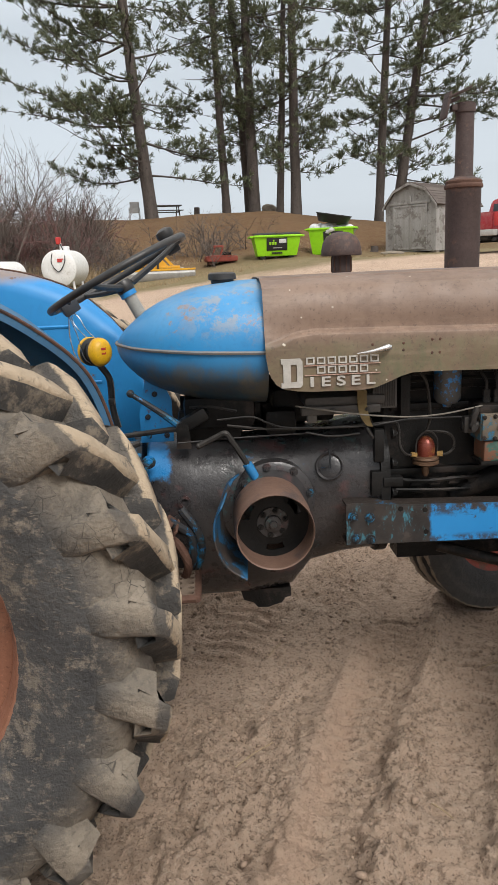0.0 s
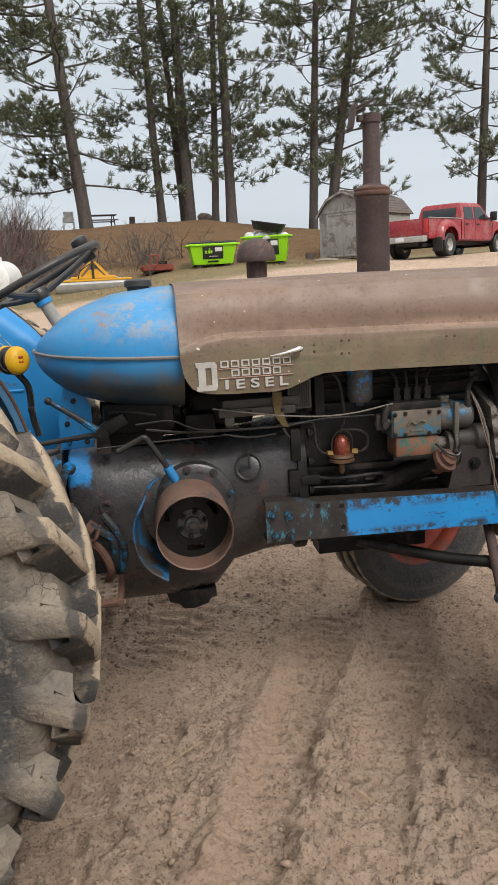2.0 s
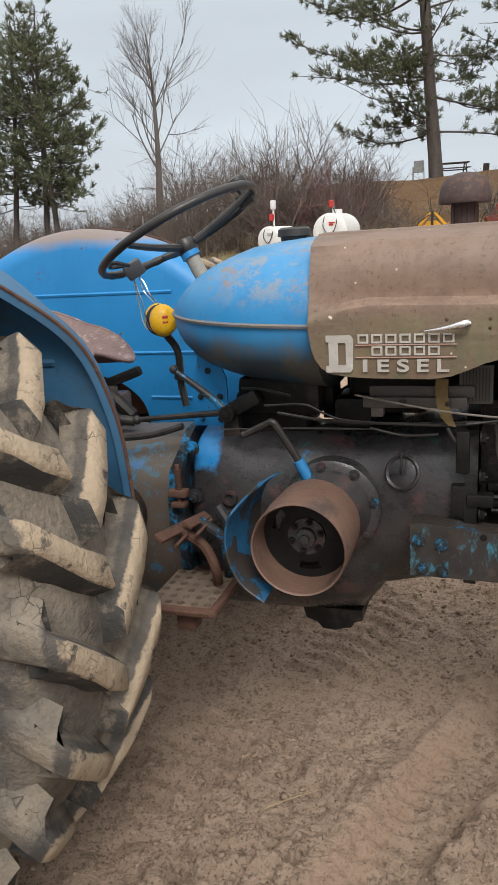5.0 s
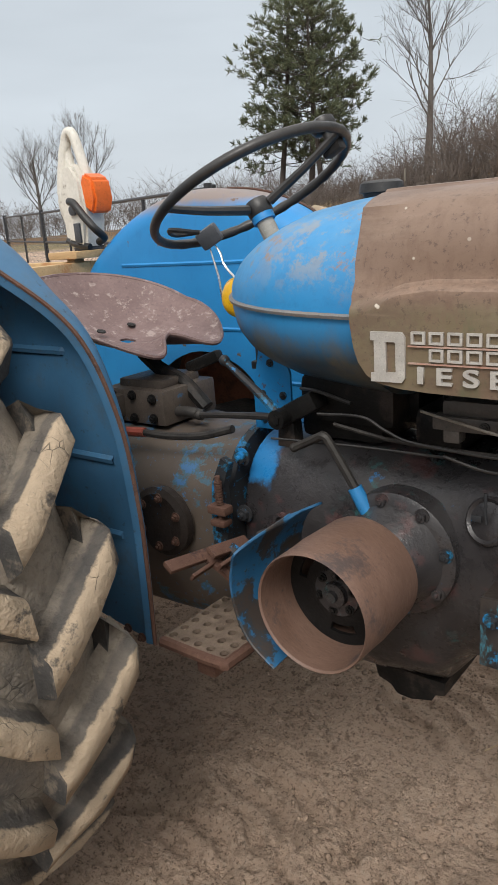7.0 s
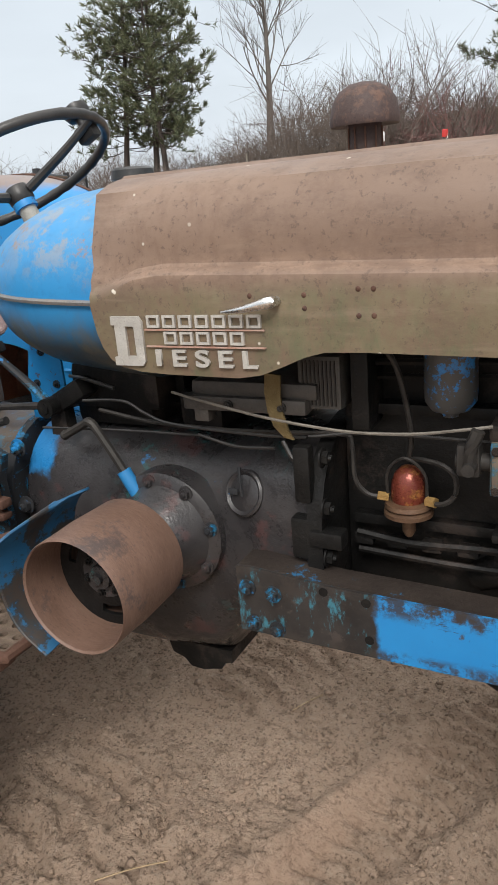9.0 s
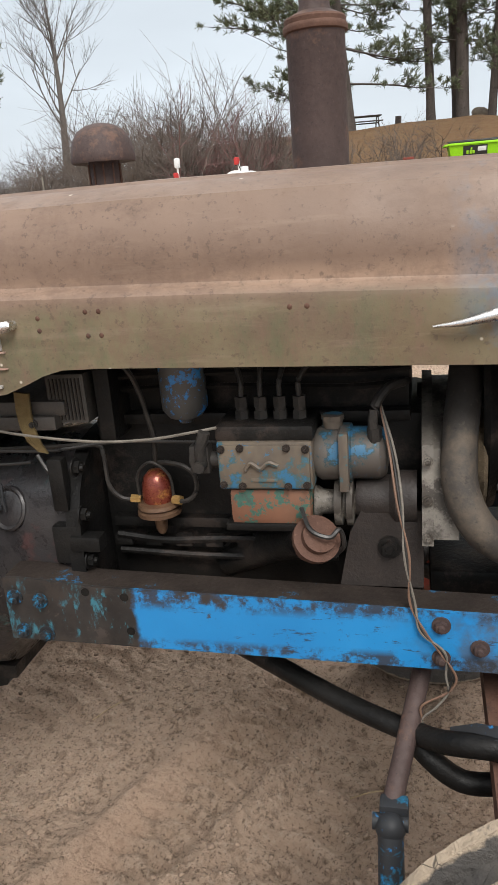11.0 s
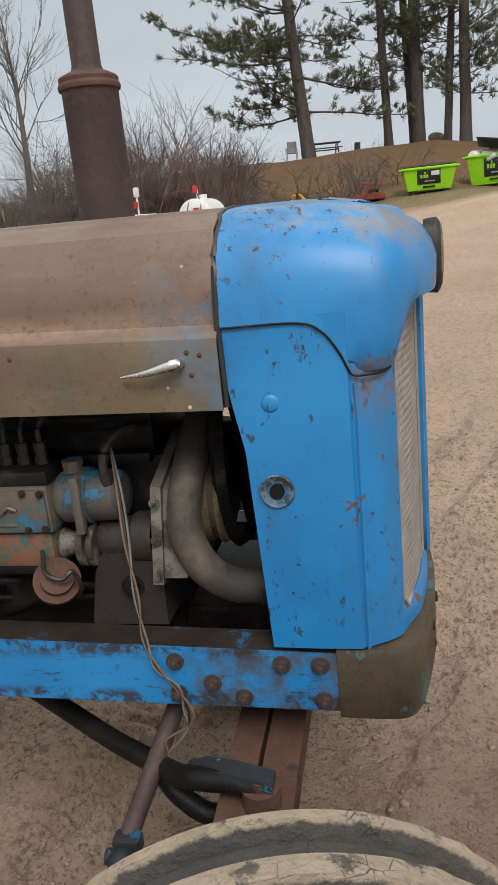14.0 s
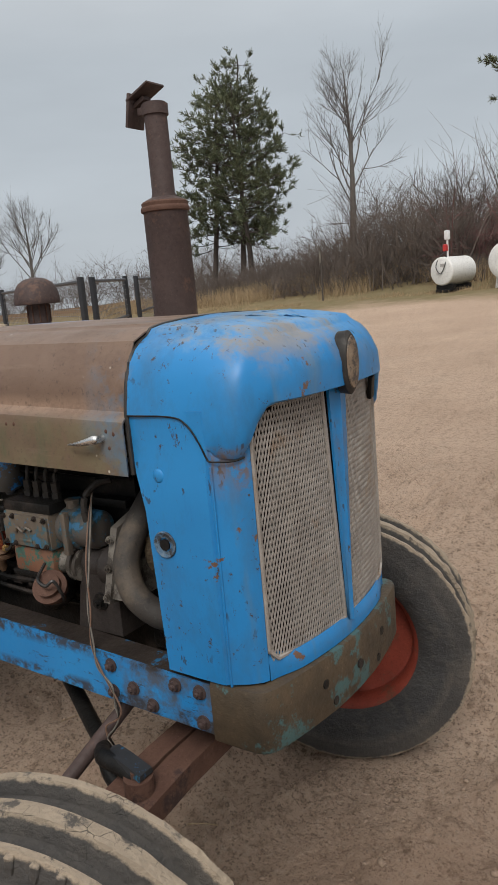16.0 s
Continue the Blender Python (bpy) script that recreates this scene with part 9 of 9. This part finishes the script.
def red_implement():
    x, y = 0.75, 30.0
    z = at_ground(x, y)
    t = thing("rotary_mower", (x, y, z), "small faded red tractor mower deck parked in dry grass", "implement")
    mk = local(t, Matrix.Translation((x, y, z)) @ Matrix.Rotation(radians(8), 4, "Z"))
    b = B()
    prism(b, [(-0.60, 0.10), (0.60, 0.10), (0.62, 0.30), (0.30, 0.34), (-0.50, 0.34), (-0.62, 0.28)], -0.4, 0.4)
    bmesh.ops.bevel(b, geom=b.edges[:], offset=0.03, segments=2, affect="EDGES")
    mk("deck", b, REDRIM)
    b = B()
    for s in (-0.35, -0.05):
        tube(b, [(s, -0.2, 0.3), (s + 0.08, -0.2, 0.55), (s + 0.14, -0.15, 0.72)], 0.035, 8)
    box(b, (-0.12, -0.17, 0.68), (0.36, 0.08, 0.08), 0.02)
    mk("hitch_mast", b, REDRIM)
    b = B()
    cyl(b, (0.1, 0, 0.34), (0.1, 0, 0.46), 0.12, seg=16)
    box(b, (0.25, 0, 0.40), (0.30, 0.2, 0.12), 0.02)
    mk("gear_case", b, DARK)
    for s in (-0.45, 0.45):
        mk("skid", box(B(), (s, 0, 0.06), (0.14, 0.6, 0.14), 0.02), RUST)


red_implement()


def picnic_table(x, y):
    z = at_ground(x, y)
    t = thing("picnic_table", (x, y, z), "small dark picnic table with benches on the crest", "table")
    mk = local(t, Matrix.Translation((x, y, z)) @ Matrix.Rotation(radians(12), 4, "Z"))
    b = B()
    box(b, (0, 0, 0.76), (1.7, 0.75, 0.05), 0.01)
    mk("table_top", b, TWIG)
    for s in (-1, 1):
        b = B()
        box(b, (0, s * 0.7, 0.45), (1.7, 0.25, 0.05), 0.01)
        mk("bench", b, TWIG)
        b = B()
        for u in (-1, 1):
            cyl(b, (s * 0.65, u * 0.7, 0), (s * 0.65, u * 0.25, 0.74), 0.035, seg=8)
        cyl(b, (s * 0.65, -0.75, 0.42), (s * 0.65, 0.75, 0.42), 0.03, seg=8)
        mk("leg", b, TWIG)


picnic_table(-1.9, 46.2)


def lawn_chair(x, y):
    z = at_ground(x, y)
    t = thing("lawn_chair", (x, y, z), "pale grey metal lawn chair on the crest", "chair")
    mk = local(t, Matrix.Translation((x, y, z)))
    b = B()
    box(b, (0, 0.1, 0.75), (0.55, 0.04, 0.60), 0.02, pose(0, 0, 0, -12, 0, 0))
    mk("backrest", b, STEEL_PALE)
    b = B()
    box(b, (0, -0.15, 0.42), (0.55, 0.5, 0.04), 0.015)
    mk("seat", b, STEEL_PALE)
    b = B()
    for s in (-1, 1):
        tube(b, [(s * 0.29, -0.4, 0), (s * 0.29, -0.38, 0.62), (s * 0.29, 0.1, 0.62), (s * 0.29, 0.25, 0)], 0.02, 6, 3)
    mk("leg_frame", b, STEEL_PALE)


lawn_chair(-3.75, 45.6)


def boulder(x, y, w, h, name, label, seed):
    z = at_ground(x, y)
    b = B()
    bmesh.ops.create_icosphere(b, subdivisions=3, radius=1, matrix=Matrix.Translation((0, 0, 0)))
    for v in b.verts:
        k = 1 + 0.25 * noise.noise(v.co * 1.3 + Vector((seed, 1, 2)))
        v.co = Vector((v.co.x * w * k + x, v.co.y * w * 0.7 * k + y, z + h * 0.35 + v.co.z * h * 0.65 * k))
    tagged(part(name, b, STONE if name == "boulder" else BARK), label, name.replace("_", " "))


boulder(4.25, 47.0, 0.42, 0.62, "boulder", "rounded tan boulder on the crest under the pines", 3)
boulder(8.0, 31.9, 0.5, 0.22, "boulder", "low grey stone beside the shed footing", 9)


def stump(x, y, r, h, label):
    z = at_ground(x, y)
    b = B()
    lathe(b, [(r * 1.25, -0.05), (r * 1.05, 0.08), (r, h * 0.6), (r * 0.98, h), (r * 0.5, h + 0.01), (0.01, h + 0.01)], (x, y, z), (0.05, 0, 1), 16, 0.03)
    tagged(part("tree_stump", b, BARK), label, "stump")


stump(-0.15, 46.6, 0.17, 0.55, "short dark tree stump on the crest")
stump(7.55, 33.2, 0.17, 0.32, "short cut tree stump beside the shed")


def marker_post(x, y):
    z = at_ground(x, y)
    t = thing("marker_post", (x, y, z), "grey wooden post with pale marker in the thicket", "post")
    b = B()
    cyl(b, (x, y, z - 0.1), (x + 0.03, y, 2.95), 0.032, seg=10)
    part("post", b, TWIG, t)
    b = B()
    box(b, (x + 0.02, y - 0.06, 2.62), (0.07, 0.02, 0.45), 0.004)
    part("marker", b, WIRE, t, "pale marker strip")


marker_post(-12.4, 27.6)


def panel_fence():
    t = thing("panel_fence", (-8.0, 10.2, at_ground(-8, 10.2)), "black steel panel fence with wire mesh and gate", "fence")
    posts = [(-5.61, 8.46), (-10.0, 10.5), (-14.4, 12.6), (-18.9, 14.7)]
    far = [(-6.2, 9.25), (-7.85, 11.7), (-8.5, 12.7), (-10.0, 14.9)]
    H = 1.72

    def post(x, y):
        b = B()
        z = at_ground(x, y)
        box(b, (x, y, z + H / 2), (0.075, 0.075, H + 0.1), 0.01)
        part("post", b, FENCE_BLACK, t)

    def panel(a, c, mid=True):
        za, zc = at_ground(*a), at_ground(*c)
        for f in ((0.99, 0.60, 0.06) if mid else (0.99, 0.06)):
            b = B()
            cyl(b, (a[0], a[1], za + H * f), (c[0], c[1], zc + H * f), 0.026, seg=8)
            part("fence_rail", b, FENCE_BLACK, t)
        L = math.hypot(c[0] - a[0], c[1] - a[1])
        b = B()
        n = int(L / 0.10)
        for i in range(1, n):
            f = i / n
            p = (a[0] + (c[0] - a[0]) * f, a[1] + (c[1] - a[1]) * f, za + (zc - za) * f)
            cyl(b, (p[0], p[1], p[2] + 0.06 * H), (p[0], p[1], p[2] + 0.98 * H), 0.0032, seg=4, caps=False)
        for i in range(1, 17):
            f = 0.06 + 0.93 * i / 17
            cyl(b, (a[0], a[1], za + H * f), (c[0], c[1], zc + H * f), 0.0032, seg=4, caps=False)
        tagged(part("wire_mesh", b, FENCE_MESH, t), kind="stuff")
        if L > 3:
            m = ((a[0] + c[0]) / 2, (a[1] + c[1]) / 2)
            b = B()
            z = at_ground(*m)
            box(b, (m[0], m[1], z + H / 2), (0.04, 0.04, H * 0.98), 0.005)
            part("upright", b, FENCE_BLACK, t)
    for p in posts + far:
        post(*p)
    for a, c in zip(posts, posts[1:]):
        panel(a, c)
    panel(far[0], far[1])
    panel(far[2], far[3])


panel_fence()


# ---------------------------------------------------------------- loose dirt
def clods():
    rng = np.random.default_rng(81)
    n = 32000
    x, y = rng.uniform(-1.2, 3.6, n), rng.uniform(1.0, 5.4, n)
    u = (x - 0.118) * 0.93 - (y - 1.548) * 0.367
    p = 0.35 + 0.65 * (fbm(x, y, 1.2, 3, 41) > 0.05)
    p = p * np.where((np.abs(u - 0.03) < 0.13) | (np.abs(u - 0.40) < 0.08), 0.12, 0.75)
    p = np.where((np.abs(u - 0.245) < 0.05) | (np.abs(u - 0.56) < 0.07), 1.0, p)
    keep = rng.uniform(0, 1, n) < p
    x, y = x[keep], y[keep]
    m = len(x)
    s = 0.0030 + 0.010 * rng.power(0.35, m) * rng.uniform(0.2, 1, m) + 0.006 * (rng.uniform(0, 1, m) < 0.02)
    z = terrain(x, y) + rut_relief(x, y)
    g = (1 + 5 ** 0.5) / 2
    ico = np.array([(-1, g, 0), (1, g, 0), (-1, -g, 0), (1, -g, 0), (0, -1, g), (0, 1, g), (0, -1, -g), (0, 1, -g), (g, 0, -1), (g, 0, 1), (-g, 0, -1), (-g, 0, 1)]) / 1.9
    tri = np.array([(0, 11, 5), (0, 5, 1), (0, 1, 7), (0, 7, 10), (0, 10, 11), (1, 5, 9), (5, 11, 4), (11, 10, 2), (10, 7, 6), (7, 1, 8), (3, 9, 4), (3, 4, 2), (3, 2, 6), (3, 6, 8), (3, 8, 9), (4, 9, 5), (2, 4, 11), (6, 2, 10), (8, 6, 7), (9, 8, 1)])
    v = ico[None] * s[:, None, None] * rng.uniform(0.45, 1.35, (m, 12, 1)) * np.array([1, 1, 0.6]) + np.stack([x, y, z + s * 0.28], -1)[:, None, :]
    f = (np.arange(m) * 12)[:, None, None] + tri[None]
    ob = raw("dirt_clods", v.reshape(-1, 3), f.reshape(-1, 3), CLOD, None, "", True)
    tagged(ob, "loose crumbs and clods of sandy dirt on the yard", "dirt clods", "", "stuff")


clods()


def dead_stalks():
    rng = random.Random(9)
    b = B()
    for x, y, a, L in ((0.02, 1.95, 0.7, 0.16), (0.18, 2.65, 1.0, 0.12), (0.95, 2.45, 0.4, 0.10), (1.75, 2.6, 0.9, 0.12), (0.6, 1.7, 2.2, 0.09), (2.1, 3.0, 0.2, 0.14)):
        z = float(terrain(x, y) + rut_relief(np.array([x]), np.array([y]))[0]) + 0.006
        tube(b, [(x, y, z), (x + L * math.cos(a) / 2, y + L * math.sin(a) / 2, z + 0.006), (x + L * math.cos(a), y + L * math.sin(a), z + 0.002)], 0.0018, 5, 3)
    tagged(part("dry_stalks", b, STRAW), "thin dry straw stalks lying on the dirt", "stalks", "", "stuff")


dead_stalks()
